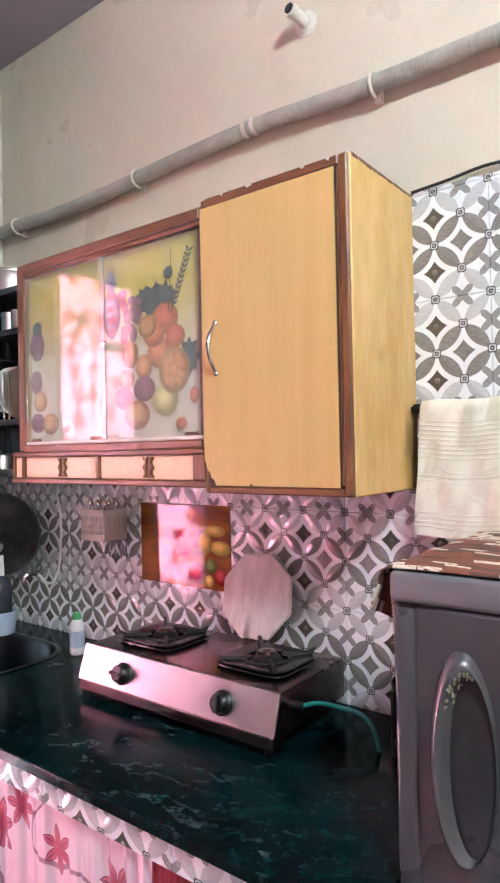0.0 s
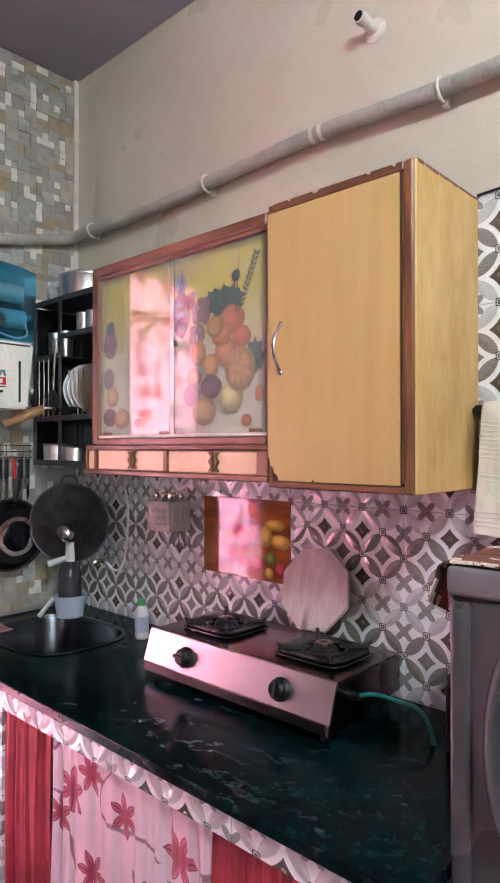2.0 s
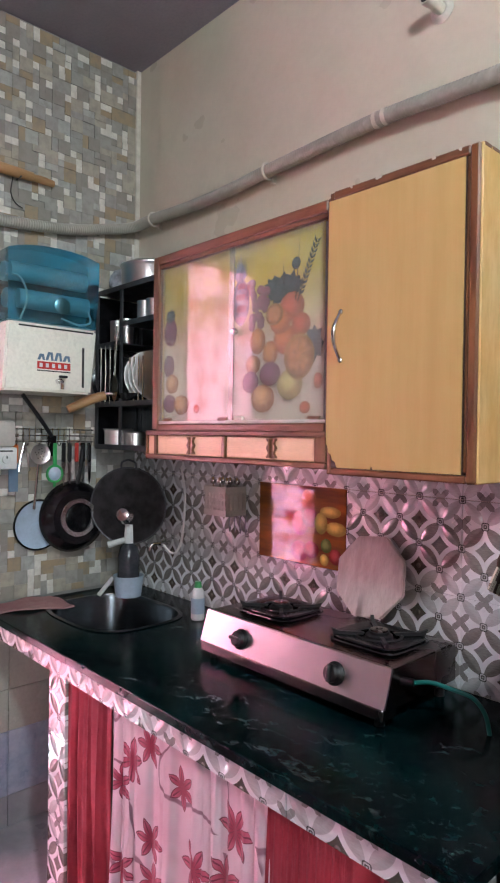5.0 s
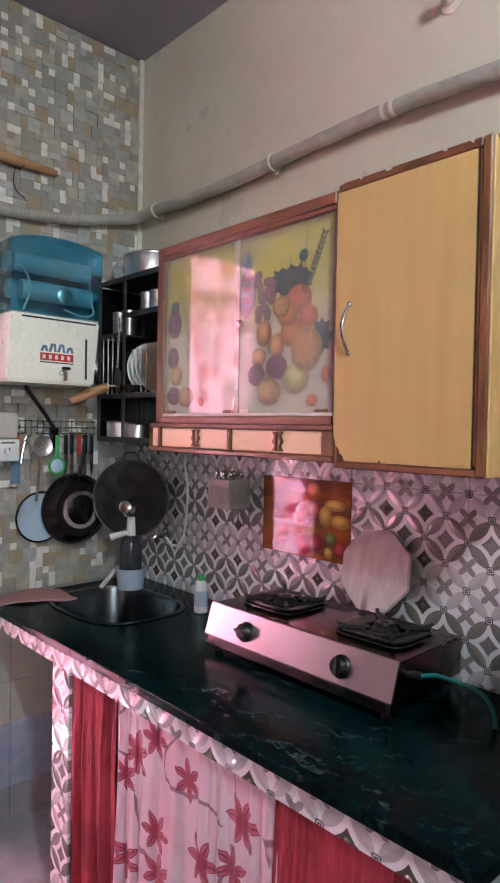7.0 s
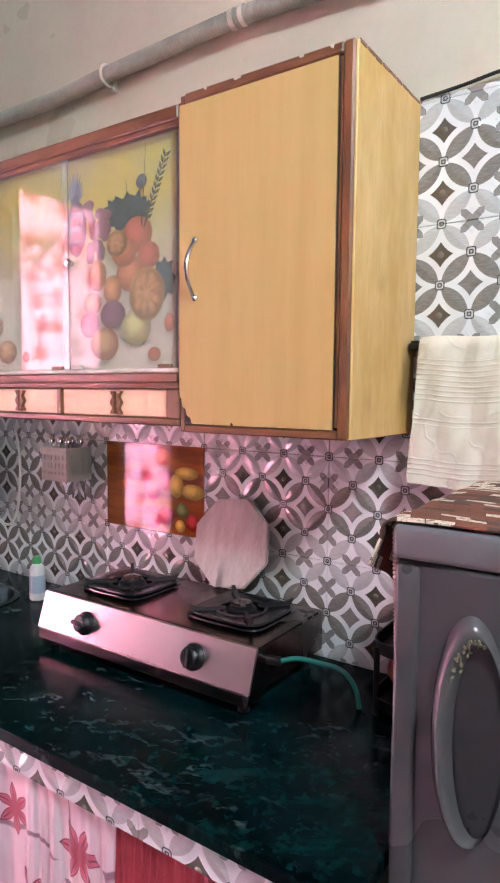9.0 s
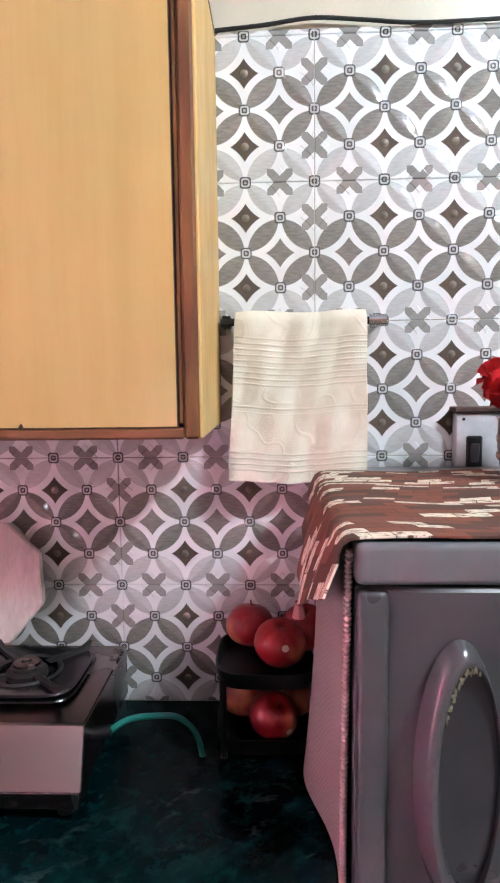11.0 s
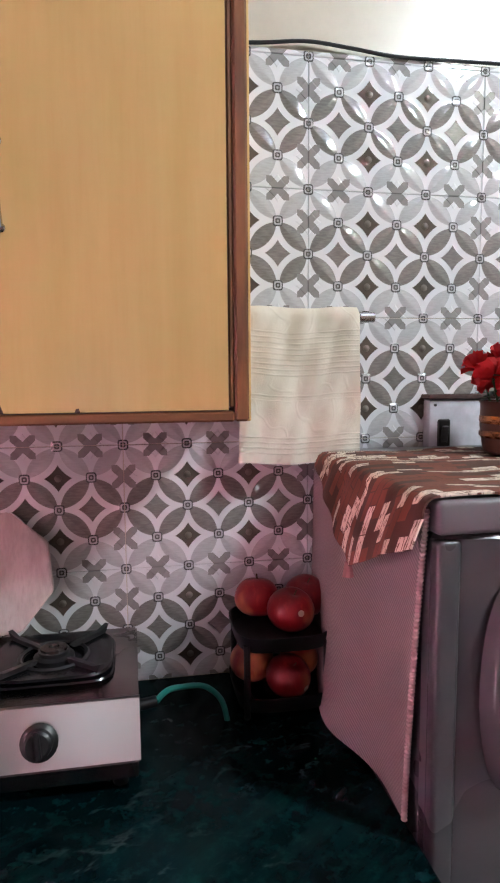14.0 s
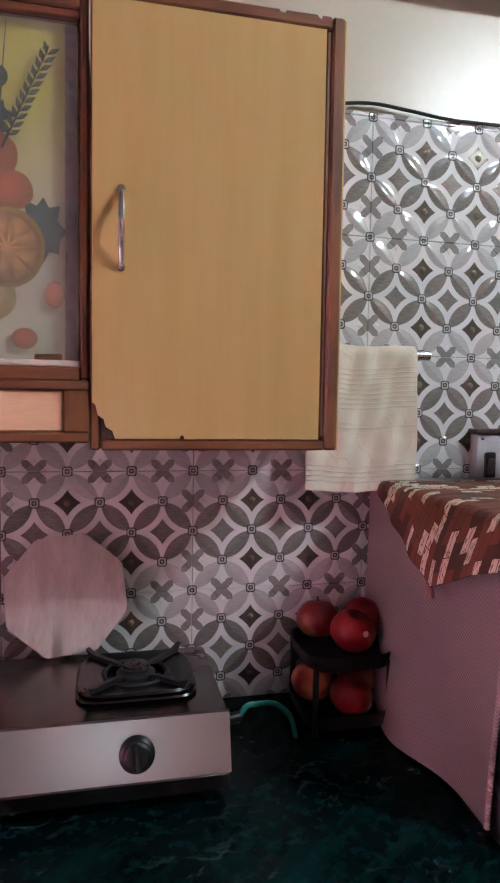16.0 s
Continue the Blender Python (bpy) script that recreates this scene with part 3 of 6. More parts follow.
# ---- the room ----
LEFT, RIGHT, BACK, TOP, COUNTER = -1.6, 1.55, -3.0, 3.045, 0.847
structure("floor", boxed(LEFT - 1.6, RIGHT + 0.15, BACK - 0.15, 0.15, -0.1, 0.0), FLOOR, "worn grey stone floor", "floor")
structure("ceiling", boxed(LEFT - 0.15, RIGHT + 0.15, BACK - 0.15, 0.15, TOP, TOP + 0.12), CEILING, "lilac grey painted ceiling", "ceiling")
wall_north = structure("wall_north", boxed(LEFT - 0.15, RIGHT + 0.15, 0.008, 0.15, 0.0, TOP), PAINT, "cream painted wall, tiled up to shoulder height", "wall")
# unseen east wall; its opening is made only for the added side fill
we = bmesh.new()
box(we, RIGHT, RIGHT + 0.15, BACK, -2.47, 0.0, TOP)
box(we, RIGHT, RIGHT + 0.15, -1.63, 0.008, 0.0, TOP)
box(we, RIGHT, RIGHT + 0.15, -2.47, -1.63, 0.0, 1.33)
box(we, RIGHT, RIGHT + 0.15, -2.47, -1.63, 2.17, TOP)
structure("wall_east", we, PAINT, "plain cream painted wall with an opening added for the fill lamp", "wall")
D0, D1, DT = -0.86, -1.90, 2.55
CX, C0, C1, CT = -2.05, -1.06, -1.64, 2.46  # inner doorway with the curtain
wl = bmesh.new()
box(wl, LEFT - 0.15, LEFT - 0.012, D0, 0.008, 0.0, TOP)
box(wl, LEFT - 0.15, LEFT - 0.012, BACK, D1, 0.0, TOP)
box(wl, LEFT - 0.15, LEFT - 0.012, D1, D0, DT, TOP)
box(wl, CX - 0.12, LEFT - 0.15, D0, D0 + 0.10, 0.0, TOP)
box(wl, CX - 0.12, LEFT - 0.15, D1 - 0.10, D1, 0.0, TOP)
box(wl, CX - 0.12, LEFT - 0.15, D1, D0, DT, TOP)
box(wl, CX - 0.05, CX - 0.02, C0, D0, 0.0, DT)
box(wl, CX - 0.05, CX - 0.02, D1, C1, 0.0, DT)
box(wl, CX - 0.05, CX - 0.02, C1, C0, CT, DT)
wall_west = structure("wall_west", wl, GROUT, "wall clad with stone mosaic beside an open doorway", "wall")
# unseen south wall, works as a reddish reflector
wb = bmesh.new()
box(wb, LEFT - 0.15, -0.46, BACK - 0.15, BACK, 0.0, TOP)
box(wb, -0.04, RIGHT + 0.15, BACK - 0.15, BACK, 0.0, TOP)
for x0, x1, z0, z1 in ((-0.46, -0.04, 1.13, 1.47),):
    box(wb, x0, x1, BACK - 0.15, BACK, 0.0, z0)
    box(wb, x0, x1, BACK - 0.15, BACK, z1, TOP)
structure("wall_south", wb, BLIND, "unseen plain wall tinted rose to bounce reddish light, with a small opening", "wall")
tr = bmesh.new()
box(tr, LEFT - 0.012, LEFT + 0.006, -0.014, 0.008, 1.60, TOP, 0.002)
structure("trim", tr, PVC, "pale plaster bead down the wall corner", "trim")

# curtain in the doorway
def door_fold(u, v):
    y = C0 + 0.015 + (C1 - C0 - 0.03) * u + 0.02 * (1 - v) * (0.5 - u)
    return (CX + 0.016 * math.sin(u * 27 + 0.6 * v) * (0.5 + 0.5 * (1 - v)) + 0.008 * math.sin(u * 13 + 1), y, 0.05 + 2.385 * v)
dc = thing("door_curtain", (CX, -1.35, 0.05), "pale pink floral cotton curtain hanging in the doorway", "curtain")
part("cloth", sheet(door_fold, 80, 12, 0.0012, (0.60, 2.38)), FLORAL_LIT, dc)
part("curtain_rod", rodded((CX, C0 + 0.03, 2.445), (CX, C1 - 0.03, 2.445), 0.012), CHROME, dc)

# ---- worktop and what carries it ----
def worktop():
    """Slab with an opening for the sink."""
    bm = bmesh.new()
    x0, x1, y0, y1, x2 = LEFT, -0.93, -0.648, 0.0, 0.315
    cx, cy, rx, ry, n = -1.255, -0.30, 0.235, 0.185, 48
    inner, outer = [], []
    for k in range(n):
        a = 2 * math.pi * (k + 0.5) / n
        c, s = math.cos(a), math.sin(a)
        e = (abs(c) ** 3.2 + abs(s) ** 3.2) ** (-1 / 3.2)
        inner.append((cx + rx * e * c, cy + ry * e * s))
        tx = ((x1 - cx) if c > 0 else (x0 - cx)) / c if abs(c) > 1e-6 else 1e9
        ty = ((y1 - cy) if s > 0 else (y0 - cy)) / s if abs(s) > 1e-6 else 1e9
        t = min(tx, ty)
        outer.append((cx + t * c, cy + t * s))
    for z in (COUNTER, COUNTER - 0.024):
        a = [bm.verts.new((x, y, z)) for x, y in inner]
        b = [bm.verts.new((x, y, z)) for x, y in outer]
        for k in range(n):
            j = (k + 1) % n
            bm.faces.new((a[k], a[j], b[j], b[k]))
        if z == COUNTER:
            top = a
        else:
            for k in range(n):
                j = (k + 1) % n
                bm.faces.new((top[k], top[j], a[j], a[k]))
    box(bm, x1 - 0.06, x2, y0, y1, COUNTER - 0.024, COUNTER + 0.0004, 0.002)
    box(bm, x0, x1, y0 - 0.001, y0 + 0.06, COUNTER - 0.024, COUNTER + 0.0003, 0.002)
    return bm, inner


slab, sink_rim = worktop()
box(slab, LEFT, -1.49, -0.60, -0.485, COUNTER - 0.024, COUNTER + 0.0002)
box(slab, LEFT, -1.49, -0.09, -0.0005, COUNTER - 0.024, COUNTER + 0.0002)
box(slab, -1.05, -0.90, -0.09, -0.0005, COUNTER - 0.024, COUNTER + 0.0002)
worktop_thing = thing("worktop", (-0.6, -0.3, COUNTER), "polished dark green marble worktop with pale veins", "worktop", kind="structure")
part("slab", slab, MARBLE, worktop_thing, smooth=False)

sk = thing("sink", (-1.255, -0.30, COUNTER - 0.19), "dull stainless steel kitchen sink set into the marble", "sink")
bowl = bmesh.new()
loops = []
for f, z in ((1.07, COUNTER + 0.003), (1.0, COUNTER + 0.004), (0.975, COUNTER - 0.012), (0.95, COUNTER - 0.16), (0.90, COUNTER - 0.185), (0.15, COUNTER - 0.19)):
    loops.append([bowl.verts.new((-1.255 + (x + 1.255) * f, -0.30 + (y + 0.30) * f, z)) for x, y in sink_rim])
for a, b in zip(loops, loops[1:]):
    for k in range(len(a)):
        j = (k + 1) % len(a)
        bowl.faces.new((a[k], a[j], b[j], b[k]))
bowl.faces.new(loops[-1])
part("bowl", bowl, SINK, sk)
part("drain", turned([(0.0, 0.0), (0.035, 0.0), (0.035, 0.004), (0.02, 0.005)], Matrix.Translation((-1.255, -0.30, COUNTER - 0.1895))), CHROME, sk)

fascia = thing("counter_front", (-0.6, -0.63, 0.0), "patterned grey tiles facing the front of the counter", "tiled front", kind="structure")
TF, TZ0, TZ1 = -0.637, 0.768, COUNTER - 0.025
gx = -0.0625 - 0.375 * 5
while gx < 0.315:
    a, b = max(LEFT, gx + 0.001), min(0.315, gx + 0.374)
    if b - a > 0.02:
        part("tile", boxed(a, b, TF, TF + 0.012, TZ0, TZ1, 0.0015), TILE, fascia, smooth=False)
    gx += 0.375
part("beam", boxed(LEFT, 0.315, TF + 0.012, TF + 0.07, TZ0 - 0.0, TZ1), GROUT, fascia, "rough grey mortar")
for z0, z1 in ((0.0, 0.332), (0.334, 0.582), (0.584, TZ0 - 0.001)):
    part("tile", boxed(-1.068, -0.962, TF + 0.004, TF + 0.016, z0, z1, 0.0015), TILE, fascia, smooth=False)
part("post", boxed(-1.066, -0.964, TF + 0.016, -0.02, 0.0, TZ0), GROUT, fascia, "rough grey mortar")
part("end_wall", boxed(0.25, 0.312, TF + 0.016, -0.02, 0.0, TZ0), GROUT, fascia, "rough grey mortar")


def hung(name, x0, x1, folds, amp, seed, material, label):
    rnd = random.Random(seed)
    ph = [rnd.uniform(0, 6) for _ in range(4)]

    def fn(u, v):
        w = 1 - v
        x = x0 + (x1 - x0) * u + 0.006 * math.sin(v * 5 + ph[0])
        q = u + 0.035 * math.sin(u * 9 + ph[3]) + 0.02 * math.sin(u * 23 + ph[0])
        y = -0.618 + amp * (0.25 + 0.75 * w) * (0.6 * math.sin(q * folds * 6.283 + ph[1] + 0.9 * v) + 0.4 * math.sin(q * folds * 1.63 * 6.283 + ph[2] - v) + 0.25 * v * math.sin(q * folds * 3.7 * 6.283)) - 0.004
        return (x, y, 0.03 + 0.745 * v)
    t = thing(name, ((x0 + x1) / 2, -0.618, 0.03), label, "curtain", "curtains under the counter")
    part("cloth", sheet(fn, int(folds * 22), 20, 0.0012, (abs(x1 - x0) * 1.1, 0.745)), material, t)
    part("string", rodded((x0, -0.612, 0.776), (x1, -0.612, 0.776), 0.003, n=6), PVC, t)


hung("counter_curtain", -0.962, -0.712, 3, 0.018, 3, RED_CLOTH, "plain crimson curtain closing the space under the counter")
hung("counter_curtain", -0.716, -0.120, 7, 0.016, 5, FLORAL, "pale pink curtain printed with dark red flowers")
hung("counter_curtain", -0.124, 0.250, 14, 0.006, 8, RED_CLOTH, "gathered crimson curtain under the counter beside the fridge")

# ---- wall cabinet, glazed unit with drawers ----
CF = -0.31
GF = CF + 0.016
gu = thing("glass_cabinet", (-0.66, -0.15, 1.41), "brown framed wall cabinet with sliding glass doors and a fruit print", "cabinet", "wall cabinets")
GX0, GX1, GZ0, GZ1 = -1.035, -0.268, 1.505, 2.078
carc = bmesh.new()
box(carc, GX0, GX0 + 0.018, GF + 0.02, -0.002, 1.412, GZ1)
box(carc, GX0 + 0.018, GX1, GF + 0.03, -0.002, GZ1 - 0.018, GZ1)
box(carc, GX0 + 0.018, GX1, GF + 0.03, -0.002, 1.412, 1.43)
box(carc, GX0 + 0.018, GX1, GF + 0.03, -0.002, 1.50, 1.516)
box(carc, GX0 + 0.018, GX1, -0.02, -0.002, 1.43, GZ1 - 0.018)
part("carcass", carc, PLY, gu, "yellowish plywood", False)
part("side_frame", boxed(GX0, GX0 + 0.032, GF, GF + 0.022, GZ0, GZ1, 0.003), BROWN, gu)
part("side_frame", boxed(GX1 - 0.008, GX1 + 0.004, GF, GF + 0.022, GZ0, GZ1, 0.003), BROWN, gu)
part("top_rail", boxed(GX0 + 0.032, GX1 - 0.008, GF, GF + 0.022, GZ1 - 0.03, GZ1, 0.003), BROWN_H, gu)
part("top_rail", boxed(GX0 + 0.032, GX1 - 0.008, GF + 0.004, GF + 0.02, GZ1 - 0.042, GZ1 - 0.03, 0.002), BROWN_H, gu)
part("bottom_rail", boxed(GX0 + 0.032, GX1 - 0.008, GF - 0.002, GF + 0.022, GZ0 - 0.004, GZ0 + 0.018, 0.003), BROWN_H, gu)
part("runner", boxed(GX0 + 0.032, GX1 - 0.008, GF + 0.004, GF + 0.024, GZ0 + 0.018, GZ0 + 0.028, 0.002), PVC, gu, "pale sliding track")
part("drawer_rail", boxed(GX0 - 0.02, GX1 + 0.006, GF - 0.012, GF + 0.02, 1.487, 1.502, 0.003), BROWN_H, gu)
part("drawer_rail", boxed(GX0 - 0.02, GX1 + 0.006, GF - 0.012, GF + 0.02, 1.408, 1.424, 0.003), BROWN_H, gu)
for x0, x1 in ((GX0 - 0.02, GX0 - 0.012), (GX0 + 0.028, GX0 + 0.042), (-0.660, -0.645), (GX1 - 0.032, GX1 + 0.006)):
    part("drawer_post", boxed(x0, x1, GF - 0.011, GF + 0.02, 1.424, 1.487, 0.002), BROWN, gu)
for x0, x1 in ((GX0 - 0.012, GX0 + 0.028), (GX0 + 0.042, -0.660), (-0.645, GX1 - 0.032)):
    dr = part("drawer_front", boxed(x0 + 0.001, x1 - 0.001, GF - 0.004, GF + 0.014, 1.425, 1.486, 0.002), PEACH, gu, "peach laminate drawer front")
    if x1 - x0 > 0.1:
        xm = (x0 + x1) / 2 + 0.02
        for s in (-1, 1):
            pull = [(xm + s * (0.006 + 0.011 * (0.65 + 0.35 * math.cos(4 * math.pi * k / 10))), 1.430 + 0.052 * k / 10) for k in range(11)]
            back = [(xm + s * 0.0045, 1.482), (xm + s * 0.0045, 1.430)]
            pts = pull + back
            part("pull", prism(pts if s > 0 else pts[::-1], GF - 0.014, 0.011), BROWN, dr, "carved dark wooden pull")

# fruit print behind the glass: flat printed shapes
PY = GF + 0.014
INKS = {}


def ink(name, c, c2=None, rough=0.6):
    """Printing ink: one tone towards the middle of the printed shape, another at its rim."""
    if name not in INKS:
        c2 = c2 or tuple(v * 0.7 for v in c)
        m, nt, b = blank("print_" + name)
        tc = nt.nodes.new("ShaderNodeTexCoord")
        sp_ = nt.nodes.new("ShaderNodeSeparateXYZ")
        nt.links.new(tc.outputs["Generated"], sp_.inputs[0])
        gx_, gz_ = Sock(nt, sp_.outputs[0]) - 0.42, Sock(nt, sp_.outputs[2]) - 0.60
        vec, _ = world_xyz(nt)
        n = noise_at(nt, vec, 70, 4, 0.6)
        d = (gx_ * gx_ + gz_ * gz_).sqrt() + (n - 0.5) * 0.35
        col = mix(nt, d.ramp(0.05, 0.55), tuple(min(0.9, v * 1.45 + 0.03) for v in c), tuple(v * 0.75 for v in c2))
        nt.links.new(col, b.inputs["Base Color"])
        b.inputs["Roughness"].default_value = rough
        b.inputs["Specular IOR Level"].default_value = 0.2 if rough > 0.3 else 0.5
        INKS[name] = m
    return INKS[name]


ORANGE, CUT = ink("orange", (0.56, 0.23, 0.06), (0.46, 0.19, 0.06)), ink("cut_orange", (0.46, 0.20, 0.06), (0.50, 0.26, 0.10))
PITH, MAUVE, REDO = ink("pith", (0.50, 0.23, 0.075)), ink("mauve", (0.24, 0.09, 0.11), (0.30, 0.14, 0.15)), ink("red_orange", (0.54, 0.17, 0.05), (0.48, 0.18, 0.07))
RINDC, REDF = ink("rind", (0.58, 0.34, 0.08)), ink("red", (0.44, 0.10, 0.04), (0.46, 0.16, 0.06))
PURPLE, TEALL = ink("purple", (0.15, 0.045, 0.085), (0.26, 0.10, 0.12)), ink("dark_green", (0.022, 0.055, 0.050), (0.035, 0.075, 0.06))
LEMON, PEACHY = ink("lemon", (0.64, 0.50, 0.20)), ink("peach", (0.55, 0.30, 0.13), (0.46, 0.20, 0.09))
SPRIG, BLUEISH = ink("sprig", (0.045, 0.06, 0.03)), ink("blue_grey", (0.16, 0.17, 0.26))


def leaf_shape(cx, cz, r, seed, spikes=9, flat=0.85):
    rnd = random.Random(seed)
    pts = []
    for k in range(spikes * 2):
        a = 2 * math.pi * k / (spikes * 2)
        q = r * (rnd.uniform(0.85, 1.1) if k % 2 == 0 else rnd.uniform(0.62, 0.75))
        pts.append((cx + q * math.cos(a), cz + flat * q * math.sin(a)))
    return pts


def fruit_panel(x0, x1, z0, z1, parent, y, sparse=False):
    """One printed still life, as flat pieces a hair in front of one another."""
    w, h = x1 - x0, z1 - z0
    step = [0]

    def put(name, pts, material):
        step[0] += 1
        part(name, prism(pts, y - 0.0001 * step[0], 0.00006), material, parent, smooth=False)

    def at(u, v):
        return (x0 + w * u, z0 + h * v)

    def blob(name, u, v, rx, rz, material, wob=0.02):
        cx, cz = at(u, v)
        put(name, ellipse(cx, cz, rx, rz, 24, wob, step[0]), material)

    def stroke(name, a, b, half, material):
        p, q = at(*a), at(*b)
        dx, dz = q[0] - p[0], q[1] - p[1]
        L = math.hypot(dx, dz)
        n = (-dz / L * half, dx / L * half)
        put(name, [(p[0] + n[0], p[1] + n[1]), (p[0] - n[0], p[1] - n[1]), (q[0] - n[0] * 0.3, q[1] - n[1] * 0.3), (q[0] + n[0] * 0.3, q[1] + n[1] * 0.3)], material)

    def cut_orange(u, v, rx, rz):
        blob("printed_fruit", u, v, rx, rz, RINDC, 0.01)
        blob("printed_slice", u, v, rx * 0.90, rz * 0.90, PITH, 0.0)
        cx, cz = at(u, v)
        for k in range(9):
            a0, a1 = 2 * math.pi * (k + 0.08) / 9, 2 * math.pi * (k + 0.92) / 9
            put("printed_segment", [(cx + 0.10 * rx * math.cos((a0 + a1) / 2), cz + 0.10 * rz * math.sin((a0 + a1) / 2))]
                + [(cx + 0.80 * rx * math.cos(a0 + (a1 - a0) * q / 4), cz + 0.80 * rz * math.sin(a0 + (a1 - a0) * q / 4)) for q in range(5)], CUT)

    if sparse:
        blob("printed_plum", 0.10, 0.58, 0.036, 0.046, PURPLE)
        put("printed_leaf", leaf_shape(*at(0.10, 0.69), 0.030, 3), TEALL)
        for u, v, rx, rz, mm in ((0.08, 0.36, 0.030, 0.036, PURPLE), (0.14, 0.24, 0.034, 0.032, PEACHY), (0.10, 0.11, 0.036, 0.030, PURPLE), (0.30, 0.10, 0.040, 0.032, PEACHY), (0.55, 0.07, 0.015, 0.014, REDF)):
            blob("printed_fruit", u, v, rx, rz, mm)
        return
    # pineapple with its crown
    cx, cz = at(0.05, 0.80)
    for k in range(11):
        a = math.radians(90 + (k - 5) * 13)
        L = 0.090 - 0.006 * abs(k - 5)
        tip = (cx + L * 0.62 * math.cos(a), min(cz + L * math.sin(a), z1 - 0.002))
        n = (-math.sin(a) * 0.008, math.cos(a) * 0.008)
        put("printed_leaf", [(cx + n[0], cz + n[1]), (cx - n[0], cz - n[1]), tip], BLUEISH)
    blob("printed_pineapple", 0.06, 0.68, 0.036, 0.066, BLUEISH, 0.05)
    for k in range(12):
        blob("printed_scale", 0.02 + 0.035 * (k % 3) + 0.015 * (k // 3 % 2), 0.58 + 0.065 * (k // 3), 0.008, 0.010, PURPLE, 0.1)
    for u, v, r, q in ((0.55, 0.70, 0.062, 1), (0.66, 0.72, 0.044, 2), (0.44, 0.73, 0.034, 9)):
        put("printed_leaf", leaf_shape(*at(u, v), r, q), TEALL)
    gr = random.Random(6)
    for k in range(22):
        blob("printed_grape", gr.gauss(0.28, 0.065), gr.gauss(0.65, 0.065), gr.uniform(0.012, 0.017), gr.uniform(0.012, 0.016), MAUVE)
    put("printed_leaf", leaf_shape(*at(0.91, 0.39), 0.036, 4, 8, 1.55), TEALL)
    blob("printed_apple", 0.67, 0.60, 0.046, 0.040, REDF)
    blob("printed_apple", 0.77, 0.50, 0.034, 0.030, REDF)
    blob("printed_apple", 0.60, 0.43, 0.042, 0.040, REDO)
    blob("printed_apple", 0.55, 0.53, 0.040, 0.034, REDO)
    cut_orange(0.48, 0.575, 0.034, 0.030)
    blob("printed_orange", 0.29, 0.44, 0.031, 0.037, ORANGE)
    blob("printed_orange", 0.44, 0.365, 0.030, 0.034, ORANGE)
    blob("printed_peach", 0.24, 0.31, 0.030, 0.027, PEACHY)
    blob("printed_plum", 0.44, 0.25, 0.041, 0.033, PURPLE)
    blob("printed_plum", 0.21, 0.21, 0.034, 0.031, PURPLE)
    blob("printed_lemon", 0.66, 0.185, 0.046, 0.041, LEMON)
    blob("printed_peach", 0.36, 0.115, 0.047, 0.039, PEACHY)
    cut_orange(0.76, 0.33, 0.054, 0.060)
    blob("printed_berry", 0.96, 0.195, 0.015, 0.021, REDF)
    blob("printed_berry", 0.83, 0.060, 0.019, 0.016, REDF)
    blob("printed_flower", 0.72, 0.825, 0.016, 0.016, TEALL)
    for a, b in (((0.72, 0.63), (0.76, 0.985)), ((0.59, 0.73), (0.58, 0.85)), ((0.74, 0.62), (0.94, 0.93)), ((0.66, 0.72), (0.72, 0.82))):
        stroke("printed_stem", a, b, 0.0018, SPRIG)
    for k in range(11):
        for side in (-1, 1):
            p = at(0.765 + 0.0165 * k, 0.655 + 0.0245 * k)
            a = math.radians(66 + side * 36)
            c, sn, r = math.cos(a), math.sin(a), 0.021
            put("printed_sprig", [(p[0], p[1]), (p[0] + r * c * 0.5 - 0.004 * sn, p[1] + r * sn * 0.5 + 0.004 * c), (p[0] + r * c, p[1] + r * sn), (p[0] + r * c * 0.5 + 0.004 * sn, p[1] + r * sn * 0.5 - 0.004 * c)], SPRIG)


MID = -0.645
film = part("printed_film", boxed(GX0 + 0.034, GX1 - 0.012, PY + 0.012, PY + 0.015, GZ0 + 0.026, GZ1 - 0.042), FILM, gu, "yellow and cream printed film", False)
fruit_panel(MID + 0.005, GX1 - 0.032, GZ0 + 0.03, GZ1 - 0.045, film, PY + 0.0118)
fruit_panel(GX0 + 0.036, MID - 0.035, GZ0 + 0.03, GZ1 - 0.045, film, PY + 0.0118, sparse=True)
part("lace_border", boxed(GX1 - 0.031, GX1 - 0.014, PY + 0.0095, PY + 0.0115, GZ0 + 0.03, GZ1 - 0.044), LACE, gu, "pale grey patterned border strip")
for x0, x1, y in ((GX0 + 0.033, MID + 0.012, GF + 0.008), (MID - 0.012, GX1 - 0.010, GF + 0.0118)):
    p = part("glass_door", boxed(x0, x1, y, y + 0.003, GZ0 + 0.026, GZ1 - 0.038), PANE, gu, "clear sliding glass pane", False)
    p.visible_shadow = False
    for xc in (x0 + 0.045, x1 - 0.045):
        part("glass_clip", boxed(xc - 0.020, xc + 0.020, y - 0.003, y + 0.006, GZ0 + 0.024, GZ0 + 0.037, 0.001), BROWN, p, "dark metal shoe")
part("glass_knob", turned([(0.006, 0), (0.006, 0.006), (0.011, 0.010), (0.011, 0.016), (0.006, 0.020)], Matrix.Translation((-0.622, GF + 0.0115, 1.788)) @ pose(0, 0, 0, 90), 14), CHROME, gu, "small steel knob")

